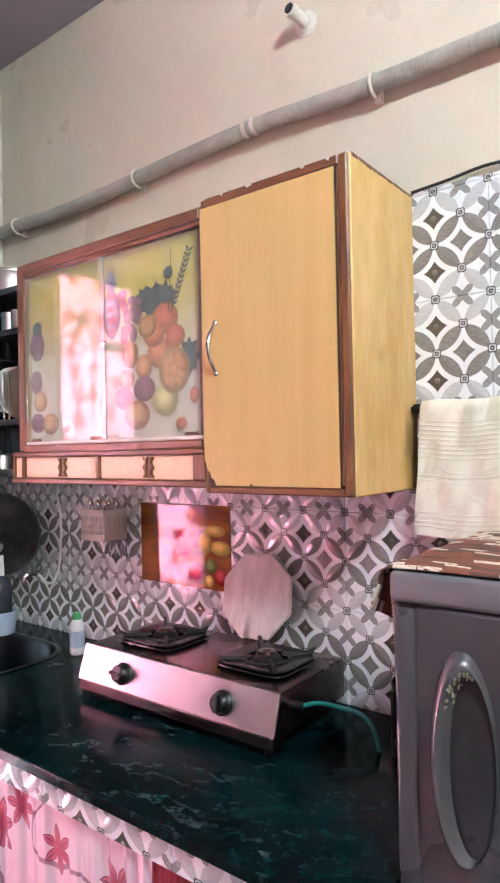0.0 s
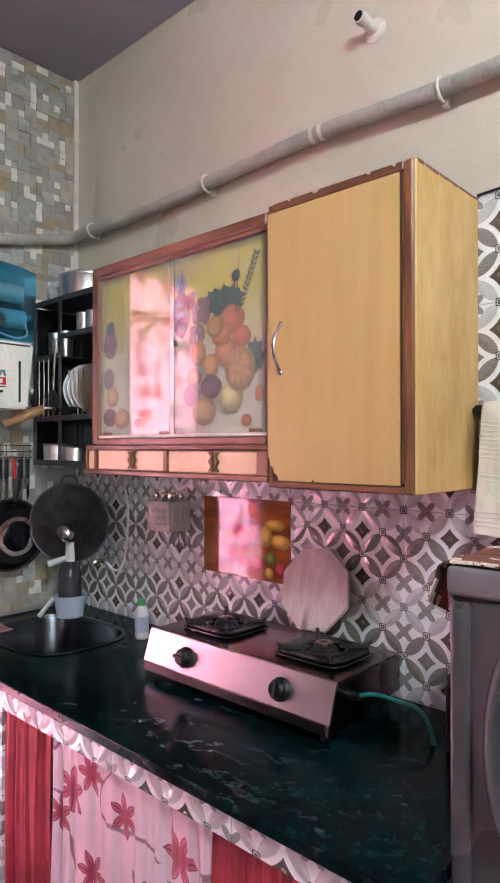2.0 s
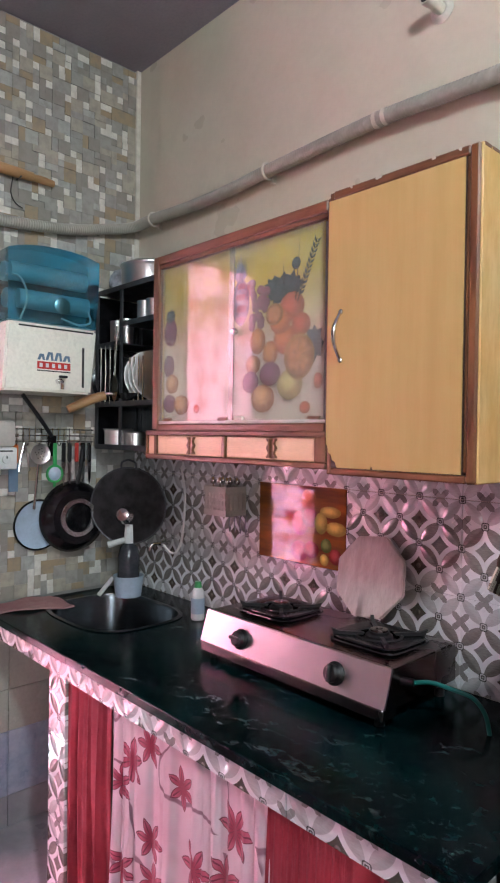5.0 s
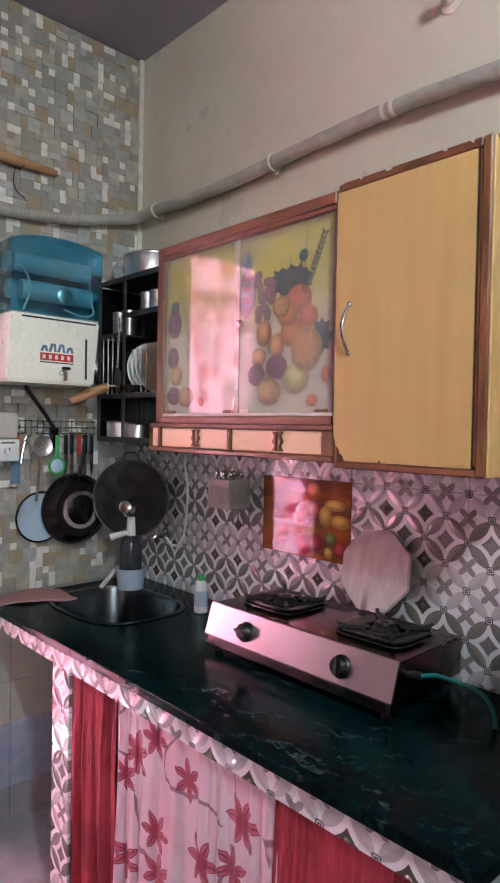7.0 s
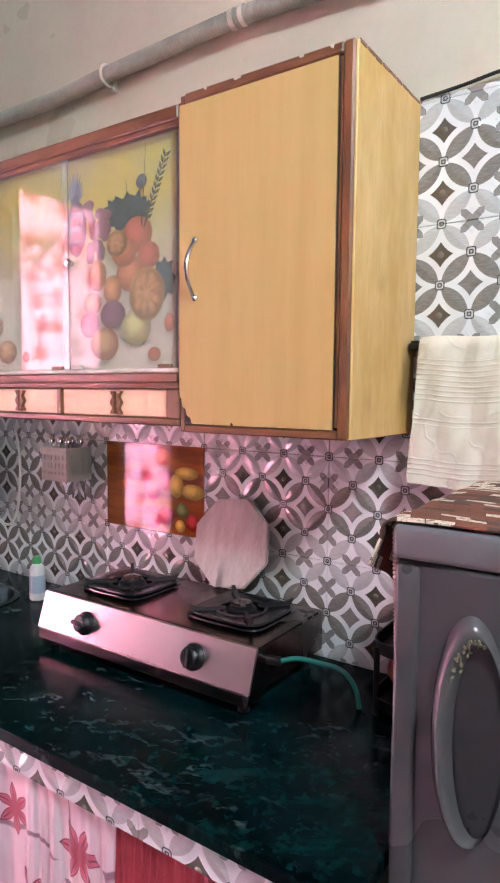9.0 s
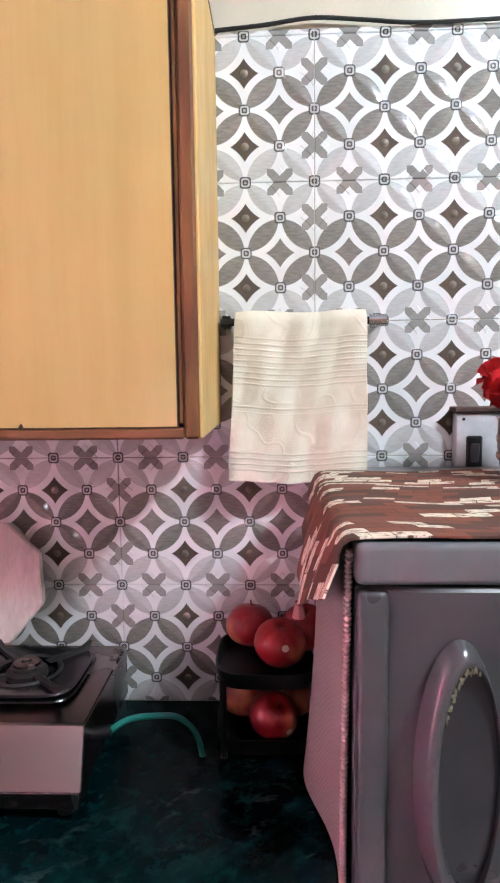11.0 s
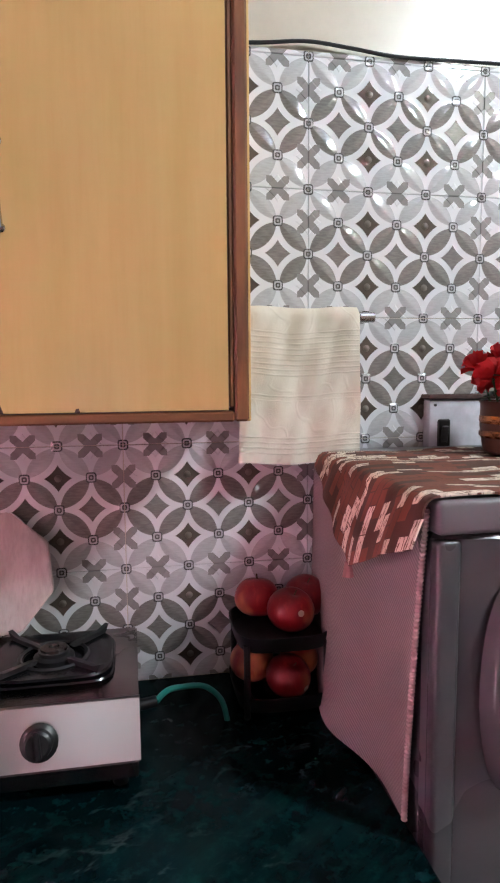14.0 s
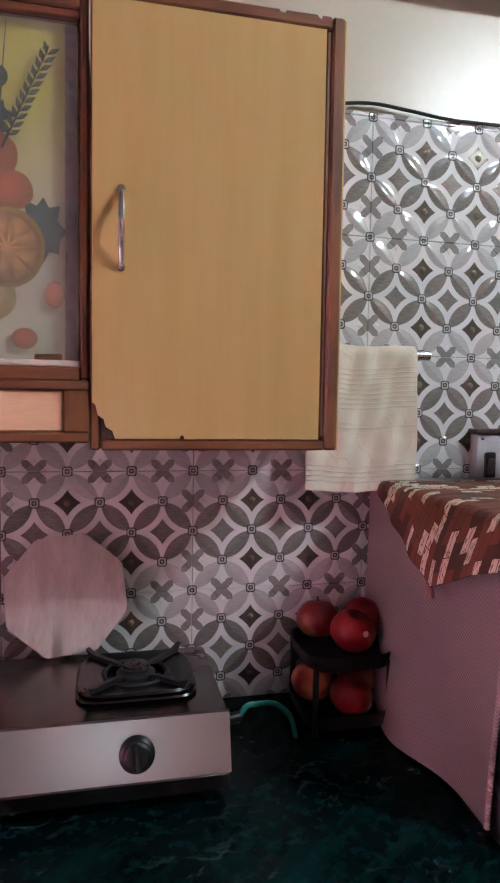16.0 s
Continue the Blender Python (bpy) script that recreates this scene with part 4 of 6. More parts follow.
# ---- wall cabinet with one laminate door ----
du = thing("wall_cabinet", (-0.06, -0.15, 1.395), "yellow laminate wall cabinet with brown edging and a chipped door", "cabinet", "wall cabinets")
X0, X1, Z0, Z1 = -0.262, 0.137, 1.397, 2.084
carc = bmesh.new()
box(carc, X0 + 0.02, X1 - 0.020, CF + 0.022, -0.002, Z0 + 0.002, Z0 + 0.02)
box(carc, X0 + 0.02, X1 - 0.020, CF + 0.022, -0.002, Z1 - 0.02, Z1 - 0.002)
box(carc, X0 + 0.002, X0 + 0.02, CF + 0.022, -0.002, Z0 + 0.002, Z1 - 0.002)
box(carc, X0 + 0.02, X1 - 0.02, -0.014, -0.002, Z0 + 0.02, Z1 - 0.02)
part("carcass", carc, DARKWOOD, du, "bare dark board", False)
part("side_panel", boxed(X1 - 0.020, X1, CF + 0.006, -0.001, Z0, Z1, 0.002), PLY, du, "yellow painted plywood side, stained low down", False)
part("stile", boxed(X1 - 0.026, X1 - 0.004, CF, CF + 0.03, Z0, Z1, 0.004), BROWN, du)
part("stile", boxed(X1 - 0.034, X1 - 0.026, CF + 0.005, CF + 0.03, Z0 + 0.022, Z1 - 0.022, 0.002), BROWN, du)
part("stile", boxed(X0 + 0.001, X0 + 0.016, CF + 0.006, CF + 0.03, Z0, Z1, 0.003), BROWN, du)
part("top_rail", boxed(X0 + 0.017, X1 - 0.026, CF + 0.001, CF + 0.03, Z1 - 0.020, Z1, 0.003), BROWN_H, du)
part("bottom_rail", boxed(X0 + 0.017, X1 - 0.026, CF + 0.001, CF + 0.03, Z0, Z0 + 0.016, 0.003), BROWN_H, du)
part("backing", boxed(X0 + 0.018, X1 - 0.035, CF + 0.004, CF + 0.018, Z0 + 0.017, Z1 - 0.021), DARKWOOD, du, "bare dark board where the laminate has chipped", False)
a0, a1, b0, b1 = X0 + 0.004, X1 - 0.036, Z0 + 0.018, Z1 - 0.022
skin = [(a0, b1), (a0, b0 + 0.055), (a0 + 0.005, b0 + 0.052), (a0 + 0.008, b0 + 0.036), (a0 + 0.017, b0 + 0.030), (a0 + 0.020, b0 + 0.018), (a0 + 0.030, b0 + 0.012), (a0 + 0.034, b0),
        (a0 + 0.132, b0), (a0 + 0.134, b0 + 0.005), (a0 + 0.138, b0 + 0.006), (a0 + 0.140, b0), (a1, b0), (a1, b1)]
dl = part("door", prism(skin, CF + 0.001, 0.003), LAMINATE, du, "yellow wood-grain laminate door, chipped at a lower corner", False)
hp = [(-0.216, CF - 0.001 - 0.026 * math.sin(math.pi * k / 14), 1.673 + 0.116 * k / 14) for k in range(15)]
part("door_handle", tubed(hp, lambda s: 0.0038 + 0.0012 * math.sin(math.pi * s), 10), CHROME, dl, "curved chrome handle")
for z in (1.673, 1.789):
    part("handle_foot", turned([(0.0065, 0), (0.0065, 0.003), (0.004, 0.006)], Matrix.Translation((-0.216, CF + 0.001, z)) @ pose(0, 0, 0, 90), 12), CHROME, dl, "chrome foot")

rw = random.Random(21)
for x, r in ((-0.115, 0.007), (-0.108, 0.004), (0.028, 0.005), (0.090, 0.004), (-0.19, 0.003)):
    part("chip", prism(ellipse(x, Z1 - 0.004, r, 0.0035, 10, 0.35, int(x * 1000) + 500), CF - 0.0005, 0.004), PVC, du, "pale chip in the brown edge", False)
for k in range(9):
    y0 = CF + 0.012 + 0.0325 * k
    part("worn_edge", boxed(X1 - 0.012, X1 + 0.0012, y0, y0 + rw.uniform(0.026, 0.032), Z1 - rw.uniform(0.004, 0.008), Z1 + 0.0012, 0.001), BROWN_H, du, "worn brown edging along the top", False)
part("glass_stop", boxed(-0.622, -0.584, GF + 0.001, GF + 0.010, GZ0 + 0.027, GZ0 + 0.039, 0.002), PVC, gu, "small white plastic stop")

# ---- gas stove ----
st = thing("gas_stove", (-0.36, -0.19, COUNTER), "two-burner stainless steel gas stove on the marble worktop", "stove")
SX0, SX1 = -0.682, -0.045
body = bmesh.new()
prof = [(-0.352, 0.888), (-0.3225, 0.978), (-0.050, 0.982), (-0.050, 0.888)]
va = [body.verts.new((SX0, y, z)) for y, z in prof]
vb = [body.verts.new((SX1, y, z)) for y, z in prof]
body.faces.new(va)
body.faces.new(vb[::-1])
for i in range(4):
    j = (i + 1) % 4
    body.faces.new((va[i], vb[i], vb[j], va[j]))
bmesh.ops.bevel(body, geom=list(body.edges), offset=0.003, segments=2, affect="EDGES")
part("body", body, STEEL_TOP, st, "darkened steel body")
fp = bmesh.new()
prof = [(-0.3533, 0.896), (-0.3265, 0.9805), (-0.3215, 0.982), (-0.3215, 0.975), (-0.348, 0.896)]
va = [fp.verts.new((SX0 - 0.001, y, z)) for y, z in prof]
vb = [fp.verts.new((SX1 + 0.001, y, z)) for y, z in prof]
fp.faces.new(va)
fp.faces.new(vb[::-1])
for i in range(5):
    j = (i + 1) % 5
    fp.faces.new((va[i], vb[i], vb[j], va[j]))
part("front_panel", fp, STEEL, st, "brushed steel front panel", False)
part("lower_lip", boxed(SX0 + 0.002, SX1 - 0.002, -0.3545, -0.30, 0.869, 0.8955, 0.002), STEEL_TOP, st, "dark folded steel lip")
for x in (SX0 + 0.03, SX1 - 0.03):
    for y in (-0.325, -0.075):
        part("foot", turned([(0.012, 0.0), (0.012, 0.022), (0.009, 0.041)], Matrix.Translation((x, y, COUNTER + 0.0005)), 12), PLASTIC_BLACK, st, "black rubber foot")
tiltm = pose(0, 0, 0, 90 - 17.6)
for x in (-0.520, -0.190):
    km = Matrix.Translation((x, -0.3415, 0.934)) @ tiltm
    kn = part("knob", turned([(0.027, 0.0), (0.0275, 0.005), (0.024, 0.008), (0.021, 0.010), (0.020, 0.022), (0.016, 0.025)], km, 24), PLASTIC_BLACK, st, "round black plastic knob")
    g = boxed(-0.005, 0.005, -0.020, 0.020, 0.022, 0.033, 0.003)
    bmesh.ops.transform(g, matrix=km @ pose(0, 0, 0, 0, 0, 90 if x < -0.4 else 8), verts=g.verts)
    part("grip", g, PLASTIC_BLACK, kn)
for cx in (-0.530, -0.185):
    cy = -0.178
    tray = bmesh.new()
    sq = lambda q, z: [tray.verts.new((cx + q * (abs(math.cos(a)) ** 0.35) * math.copysign(1, math.cos(a)), cy + q * 0.92 * (abs(math.sin(a)) ** 0.35) * math.copysign(1, math.sin(a)), z)) for a in [2 * math.pi * (k + 0.5) / 40 for k in range(40)]]
    rings = [sq(0.102, 0.9835), sq(0.100, 0.9865), sq(0.092, 0.9865), sq(0.084, 0.9845), sq(0.03, 0.9842)]
    for p, q in zip(rings, rings[1:]):
        for k in range(40):
            tray.faces.new((p[k], p[(k + 1) % 40], q[(k + 1) % 40], q[k]))
    tray.faces.new(rings[-1])
    part("drip_tray", tray, BLACK, st, "black enamelled drip tray")
    bn = part("burner", turned([(0.034, 0.9845), (0.034, 0.994), (0.026, 0.998), (0.026, 1.004), (0.010, 1.006), (0.010, 1.002)], Matrix.Translation((cx, cy, 0.0)), 28), IRON, st, "black burner ring")
    part("burner_cap", turned([(0.0225, 1.004), (0.022, 1.0085), (0.009, 1.0095), (0.008, 1.006)], Matrix.Translation((cx, cy, 0.0)), 24), STEEL_TOP, bn, "worn brass-grey burner cap")
    plate = bmesh.new()
    outer = lambda q, z: [plate.verts.new((cx + q * (abs(math.cos(a)) ** 0.45) * math.copysign(1, math.cos(a)), cy + q * 0.92 * (abs(math.sin(a)) ** 0.45) * math.copysign(1, math.sin(a)), z)) for a in [2 * math.pi * (k + 0.5) / 40 for k in range(40)]]
    inner = lambda q, z: [plate.verts.new((cx + q * math.cos(a), cy + q * math.sin(a), z)) for a in [2 * math.pi * (k + 0.5) / 40 for k in range(40)]]
    rg = [inner(0.050, 0.9875), outer(0.096, 0.988), outer(0.099, 0.9915), outer(0.096, 0.9950), inner(0.056, 0.9925), inner(0.050, 0.9905)]
    for p, q in zip(rg, rg[1:] + rg[:1]):
        for k in range(40):
            plate.faces.new((p[k], p[(k + 1) % 40], q[(k + 1) % 40], q[k]))
    part("support_plate", plate, BLACK, st, "black enamelled plate round the burner")
    pan = part("pan_support", turned([(0.052, 0.9930), (0.056, 0.9965), (0.060, 0.9930), (0.056, 0.9915)], Matrix.Translation((cx, cy, 0.0)), 30, True), IRON, st, "black iron pan support")
    for k in range(4):
        a = math.radians(45 + 90 * k)
        c, s = math.cos(a), math.sin(a)
        o = Vector((cx, cy, 0))
        arm = bmesh.new()
        pts2 = [(0.110, 0.990), (0.121, 1.010), (0.100, 1.002), (0.050, 1.001), (0.036, 0.999), (0.040, 0.994)]
        w = Vector((-s, c, 0)) * 0.0045
        va = [arm.verts.new(o + Vector((c * r, s * r, z)) + w) for r, z in pts2]
        vb = [arm.verts.new(o + Vector((c * r, s * r, z)) - w) for r, z in pts2]
        arm.faces.new(va)
        arm.faces.new(vb[::-1])
        for i in range(6):
            j = (i + 1) % 6
            arm.faces.new((va[i], vb[i], vb[j], va[j]))
        part("arm", arm, IRON, pan)
part("gas_inlet", rodded((SX1 - 0.002, -0.285, 0.945), (SX1 + 0.028, -0.280, 0.947), 0.009), PLASTIC_BLACK, st, "dark brass inlet")

hs = thing("gas_hose", (0.05, -0.2, COUNTER), "green rubber gas hose from the stove to the wall", "hose")
part("tube", tubed(smooth_path([(-0.018, -0.281, 0.947), (0.002, -0.245, 0.945), (0.030, -0.200, 0.926), (0.070, -0.183, 0.915), (0.100, -0.183, 0.888), (0.112, -0.184, COUNTER - 0.002)], 7), 0.005, 10), HOSE, hs)

# ---- leaning octagonal board ----
cb = thing("chopping_board", (-0.312, -0.07, 0.984), "pale marble-grained octagonal board leaning on the wall behind the stove", "chopping board")
bd = bmesh.new()
R = 0.121
f0 = [bd.verts.new((R * math.cos(math.radians(22.5 + 45 * k + 6)), -0.006, R * math.sin(math.radians(22.5 + 45 * k + 6)))) for k in range(8)]
f1 = [bd.verts.new((v.co.x, 0.006, v.co.z)) for v in f0]
bd.faces.new(f0)
bd.faces.new(f1[::-1])
for k in range(8):
    bd.faces.new((f0[k], f1[k], f1[(k + 1) % 8], f0[(k + 1) % 8]))
bmesh.ops.bevel(bd, geom=list(bd.edges), offset=0.003, segments=2, affect="EDGES")
bmesh.ops.transform(bd, matrix=Matrix.Translation((-0.312, -0.047, 1.100)) @ pose(0, 0, 0, -14, 0, 0), verts=bd.verts)
part("board", bd, BOARD, cb)

# ---- refrigerator ----
FX0, FX1, FY0, FY1, FT = 0.322, 0.872, -0.505, -0.03, 1.316
fr = thing("refrigerator", (0.6, -0.27, 0.0), "dark grey single-door refrigerator with an oval grey handle", "refrigerator")
part("body", boxed(FX0 + 0.006, FX1 - 0.006, FY0, FY1, 0.16, FT - 0.004, 0.012, 3), FRIDGE, fr)
part("gasket", boxed(FX0 + 0.014, FX1 - 0.014, FY0 - 0.012, FY0 - 0.001, 0.20, FT - 0.03), PLASTIC_BLACK, fr, "black door seal")
dr = bmesh.new()
n = 20
secs = []
for z in (0.20, 0.205, 1.262, 1.267):
    q = 0.004 if z in (0.20, 1.267) else 0.0
    row = []
    for k in range(n + 1):
        s = k / n
        x = FX0 + (FX1 - FX0) * s
        e = min(s, 1 - s) / 0.16
        bulge = 0.020 * (1 - max(0.0, 1 - e) ** 2) if e < 1 else 0.020
        row.append((x + (q if s < 0.5 else -q), FY0 - 0.032 - bulge + q, z))
    row += [(FX1 - q, FY0 - 0.013, z), (FX0 + q, FY0 - 0.013, z)]
    secs.append([dr.verts.new(p) for p in row])
for a, b in zip(secs, secs[1:]):
    for k in range(len(a)):
        j = (k + 1) % len(a)
        dr.faces.new((a[k], a[j], b[j], b[k]))
dr.faces.new(secs[0])
dr.faces.new(secs[-1][::-1])
door = part("door", dr, FRIDGE, fr)
part("edge_strip", boxed(FX0 + 0.001, FX0 + 0.034, FY0 - 0.050, FY0 - 0.020, 0.22, 1.262, 0.007, 3), FRIDGE, door, "raised grey edge band")
part("cap", boxed(FX0 - 0.002, FX1 + 0.002, FY0 - 0.055, FY0 - 0.012, 1.269, FT - 0.002, 0.008, 3), FRIDGE_CAP, fr, "grey plastic cap over the door")
part("top_cover", boxed(FX0 - 0.001, FX1 + 0.001, FY0 - 0.011, FY1, FT - 0.03, FT, 0.006, 2), FRIDGE_CAP, fr, "grey plastic top")
HX, HZ, HA, HB = 0.426, 1.068, 0.046, 0.146
def crescent(a, q):
    """A point on the handle: a round the oval, q from its outer to its inner rim; broad on the hinge-free side, thin opposite."""
    ox, oz = HX + HA * math.cos(a), HZ + HB * math.sin(a)
    ix, iz = HX + 0.0125 + (HA - 0.0155) * math.cos(a), HZ - 0.010 + (HB - 0.024) * math.sin(a)
    rise = 0.010 + 0.024 * (0.5 - 0.5 * math.cos(a))
    return Vector((ox + (ix - ox) * q, FY0 - 0.050 - rise * math.sin(math.pi * (0.04 + 0.90 * q)) ** 0.7, oz + (iz - oz) * q))


hb = bmesh.new()
grid = [[hb.verts.new(crescent(2 * math.pi * k / 64, q / 8)) for q in range(9)] for k in range(64)]
for k in range(64):
    for q in range(8):
        hb.faces.new((grid[k][q], grid[(k + 1) % 64][q], grid[(k + 1) % 64][q + 1], grid[k][q + 1]))
bmesh.ops.solidify(hb, geom=list(hb.faces), thickness=0.002)
hd = part("door_handle", hb, FRIDGE_SILVER, door, "oval grey plastic handle, scuffed at the top")
rsc = random.Random(9)
for k in range(30):
    a = 1.35 + 0.038 * k + rsc.uniform(-0.05, 0.05)
    p = crescent(a, rsc.uniform(0.70, 0.98))
    part("scuff", prism(ellipse(p.x, p.z, rsc.uniform(0.0008, 0.0024), rsc.uniform(0.0012, 0.0036), 8, 0.45, k), p.y - 0.0032, 0.004), SCUFF, hd, "worn yellowish scuff", False)
part("recess", prism(ellipse(HX + 0.0125, HZ - 0.010, HA - 0.014, HB - 0.022, 40), FY0 - 0.0545, 0.003), RECESS, hd, "dark recessed grip")
part("plinth", boxed(FX0 + 0.02, FX1 - 0.02, FY0 + 0.01, FY1 - 0.01, 0.0, 0.159, 0.006), PLASTIC_BLACK, fr, "dark stand")

# cloths on the refrigerator
def side_fall(u, v):
    yb, yf = -0.018, -0.492 - 0.045 * v ** 1.3
    y = yb + (yf - yb) * u
    x = 0.313 + 0.006 * v + 0.003 * math.sin(u * 9 + v * 2) - (0.012 + 0.018 * (1 - v) ** 2) * math.sin(math.pi * min(1, u * 1.15)) ** 2 * (1 - v * 0.5)
    return (x, y, 0.853 + 0.452 * v + 0.004 * math.sin(u * 11))
cl = thing("fridge_side_cloth", (0.31, -0.26, 0.853), "dusty pink ribbed cloth hanging down the side of the refrigerator", "cloth")
part("cloth", sheet(side_fall, 36, 30, 0.003, (0.5, 0.47)), RIBBED, cl)
part("edging", tubed([side_fall(1.0, k / 300) for k in range(301)], lambda s: 0.0038 + 0.0012 * math.sin(s * 6.283 * 74), 8), PVC_ROPE, cl, "pale twisted cord edging")

def runner_fall(u, v):
    """v along the depth, u from the far edge over the top and down the side."""
    y = -0.10 - 0.455 * v
    droop = 0.012 + 0.115 * max(0.0, 1 - abs(v - 0.62) / 0.62) ** 1.1
    length = 0.52 + droop
    s = u * length
    z0 = FT + 0.003 + 0.0016 * math.sin(v * 23 + s * 12) + 0.0012 * math.sin(s * 31)
    if s < 0.50:
        return (0.82 - s, y, z0)
    a = min((s - 0.50) / 0.028, 1.0) * math.pi / 2
    x = 0.32 - 0.018 * math.sin(a)
    z = z0 - 0.018 * (1 - math.cos(a))
    if s > 0.528:
        z -= s - 0.528
        x -= 0.28 * (s - 0.528) + 0.006 * math.sin((s - 0.528) * 24) + 0.003 * math.sin(v * 30)
    return (x, y, z)
rn = thing("table_runner", (0.55, -0.32, FT), "brown, rust and cream patchwork runner draped over the refrigerator top", "cloth")
part("cloth", sheet(runner_fall, 60, 40, 0.0025, (0.6, 0.46)), RUNNER, rn)
tip = runner_fall(1.0, 0.62)
part("tassel", rodded((tip[0], tip[1], tip[2] + 0.006), (tip[0], tip[1], tip[2] - 0.016), 0.005, 0.009, 8), PINK_CLOTH, rn, "knotted brown tassel")

# ---- towel on its bar ----
tb = thing("towel_rail", (0.28, -0.04, 1.58), "black towel rail fixed to the tiled wall", "towel rail")
part("bar", rodded((0.142, -0.042, 1.580), (0.425, -0.042, 1.580), 0.007), BLACK, tb)
part("cap", rodded((0.405, -0.042, 1.580), (0.436, -0.042, 1.580), 0.011), CHROME, tb, "steel end cap")
for x in (0.152, 0.420):
    part("bracket", boxed(x - 0.008, x + 0.008, -0.043, 0.0, 1.570, 1.592, 0.002), BLACK, tb)

def towel_fall(u, v):
    x = 0.172 + 0.224 * u + 0.010 * (1 - v) * (0.5 - u) * -1
    s = v * 0.60
    lean = 0.004 * math.sin(u * 7 + 1) + 0.003 * math.sin(u * 17 + s * 20) + 0.0025 * math.sin(u * 29 - s * 34 + 2)
    if s < 0.29:
        return (x - 0.012 * (1 - s / 0.29) * (1 - u), -0.056 - lean - 0.010 * (1 - s / 0.29), 1.296 + s + 0.004 * math.sin(u * 6 + 2))
    if s < 0.315:
        a = (s - 0.29) / 0.025 * math.pi
        return (x, -0.042 - 0.012 * math.cos(a) - lean * (1 - (s - 0.29) / 0.025), 1.583 + 0.012 * math.sin(a) + 0.002 * math.sin(u * 9))
    return (x, -0.024, 1.583 - (s - 0.315))
tw = thing("towel", (0.29, -0.05, 1.296), "cream cotton hand towel with ribbed bands, folded over the rail", "towel")
part("cloth", sheet(towel_fall, 40, 70, 0.006, (0.236, 0.60)), TOWEL, tw)

# ---- corrugated conduit along the wall ----
pp = thing("conduit", (-0.5, -0.03, 2.37), "grey corrugated flexible conduit sagging between clips on the wall", "pipe")
keys = [(-1.566, -0.78, 2.262), (-1.566, -0.60, 2.261), (-1.566, -0.35, 2.284), (-1.566, -0.17, 2.325), (-1.545, -0.06, 2.352), (-1.43, -0.033, 2.366), (-1.25, -0.03, 2.358), (-1.08, -0.03, 2.355),
        (-0.92, -0.03, 2.358), (-0.766, -0.03, 2.367), (-0.64, -0.03, 2.372), (-0.51, -0.03, 2.376), (-0.29, -0.03, 2.381), (-0.10, -0.03, 2.372), (0.057, -0.03, 2.366), (0.35, -0.03, 2.366), (0.8, -0.03, 2.37), (1.5, -0.03, 2.375)]
path = smooth_path(keys, 60)
run = [0.0]
for a, b in zip(path, path[1:]):
    run.append(run[-1] + (b - a).length)
even = [Vector([float(np.interp(q, run, [p[c] for p in path])) for c in range(3)]) for q in np.arange(0.0, run[-1], 0.0024)]
part("tube", tubed(even, lambda s: 0.0215 + 0.0008 * math.sin(s * run[-1] / 0.0096 * 6.2832), 14), PIPE, pp)
for x in (-1.432, -0.766, 0.060, 0.75):
    z = min(path, key=lambda p: abs(p.x - x) + (5 if p.y < -0.1 else 0)).z
    ck = part("clip", tubed([(x, -0.028 + 0.027 * math.cos(a), z + 0.027 * math.sin(a)) for a in [2 * math.pi * k / 18 for k in range(18)]], 0.0042, 8, True), PVC, pp, "white plastic clip")
    part("saddle", boxed(x - 0.008, x + 0.008, -0.012, 0.008, z - 0.036, z + 0.040, 0.002), PVC, pp, "white plastic saddle")

for x in (-0.325, -0.295):
    z = min(path, key=lambda p: abs(p.x - x) + (5 if p.y < -0.1 else 0)).z
    part("joint_tape", tubed([(x - 0.006, -0.03, z), (x + 0.006, -0.03, z)], 0.0240, 16), PVC, pp, "pale tape round a joint")

ou = thing("pipe_stub", (-0.15, 0.0, 2.624), "short white plastic pipe stub with an open black end", "pipe")
part("flange", turned([(0.033, 0.0), (0.033, 0.005), (0.022, 0.010), (0.020, 0.012)], Matrix.Translation((-0.148, 0.009, 2.619)) @ pose(0, 0, 0, 90), 24), PVC, ou)
part("elbow", tubed(smooth_path([(-0.148, 0.004, 2.619), (-0.149, -0.030, 2.620), (-0.152, -0.055, 2.623)], 6), 0.016, 16), PVC, ou)
part("mouth", rodded((-0.1515, -0.050, 2.6225), (-0.1535, -0.068, 2.624), 0.0185, 0.0185, 18), PVC, ou)
part("opening", rodded((-0.1530, -0.063, 2.6236), (-0.15363, -0.0690, 2.6241), 0.0140, 0.0135, 16), PLASTIC_BLACK, ou, "dark open end")

cbk = thing("cable", (0.5, -0.004, 2.095), "black cable lying along the top of the tiles", "cable")
part("wire", tubed(smooth_path([(0.137, -0.004, 2.092), (0.22, -0.004, 2.098), (0.31, -0.005, 2.107), (0.40, -0.005, 2.101), (0.50, -0.005, 2.093), (0.68, -0.005, 2.096), (1.0, -0.005, 2.10), (1.5, -0.005, 2.11)], 8), 0.0038, 8), WIRE, cbk)

# ---- water purifier on the side wall ----
wp = thing("water_purifier", (-1.48, -0.475, 1.63), "wall-mounted water purifier, cream tank under a clear teal cover", "water purifier")
PYA, PYB = -0.655, -0.318


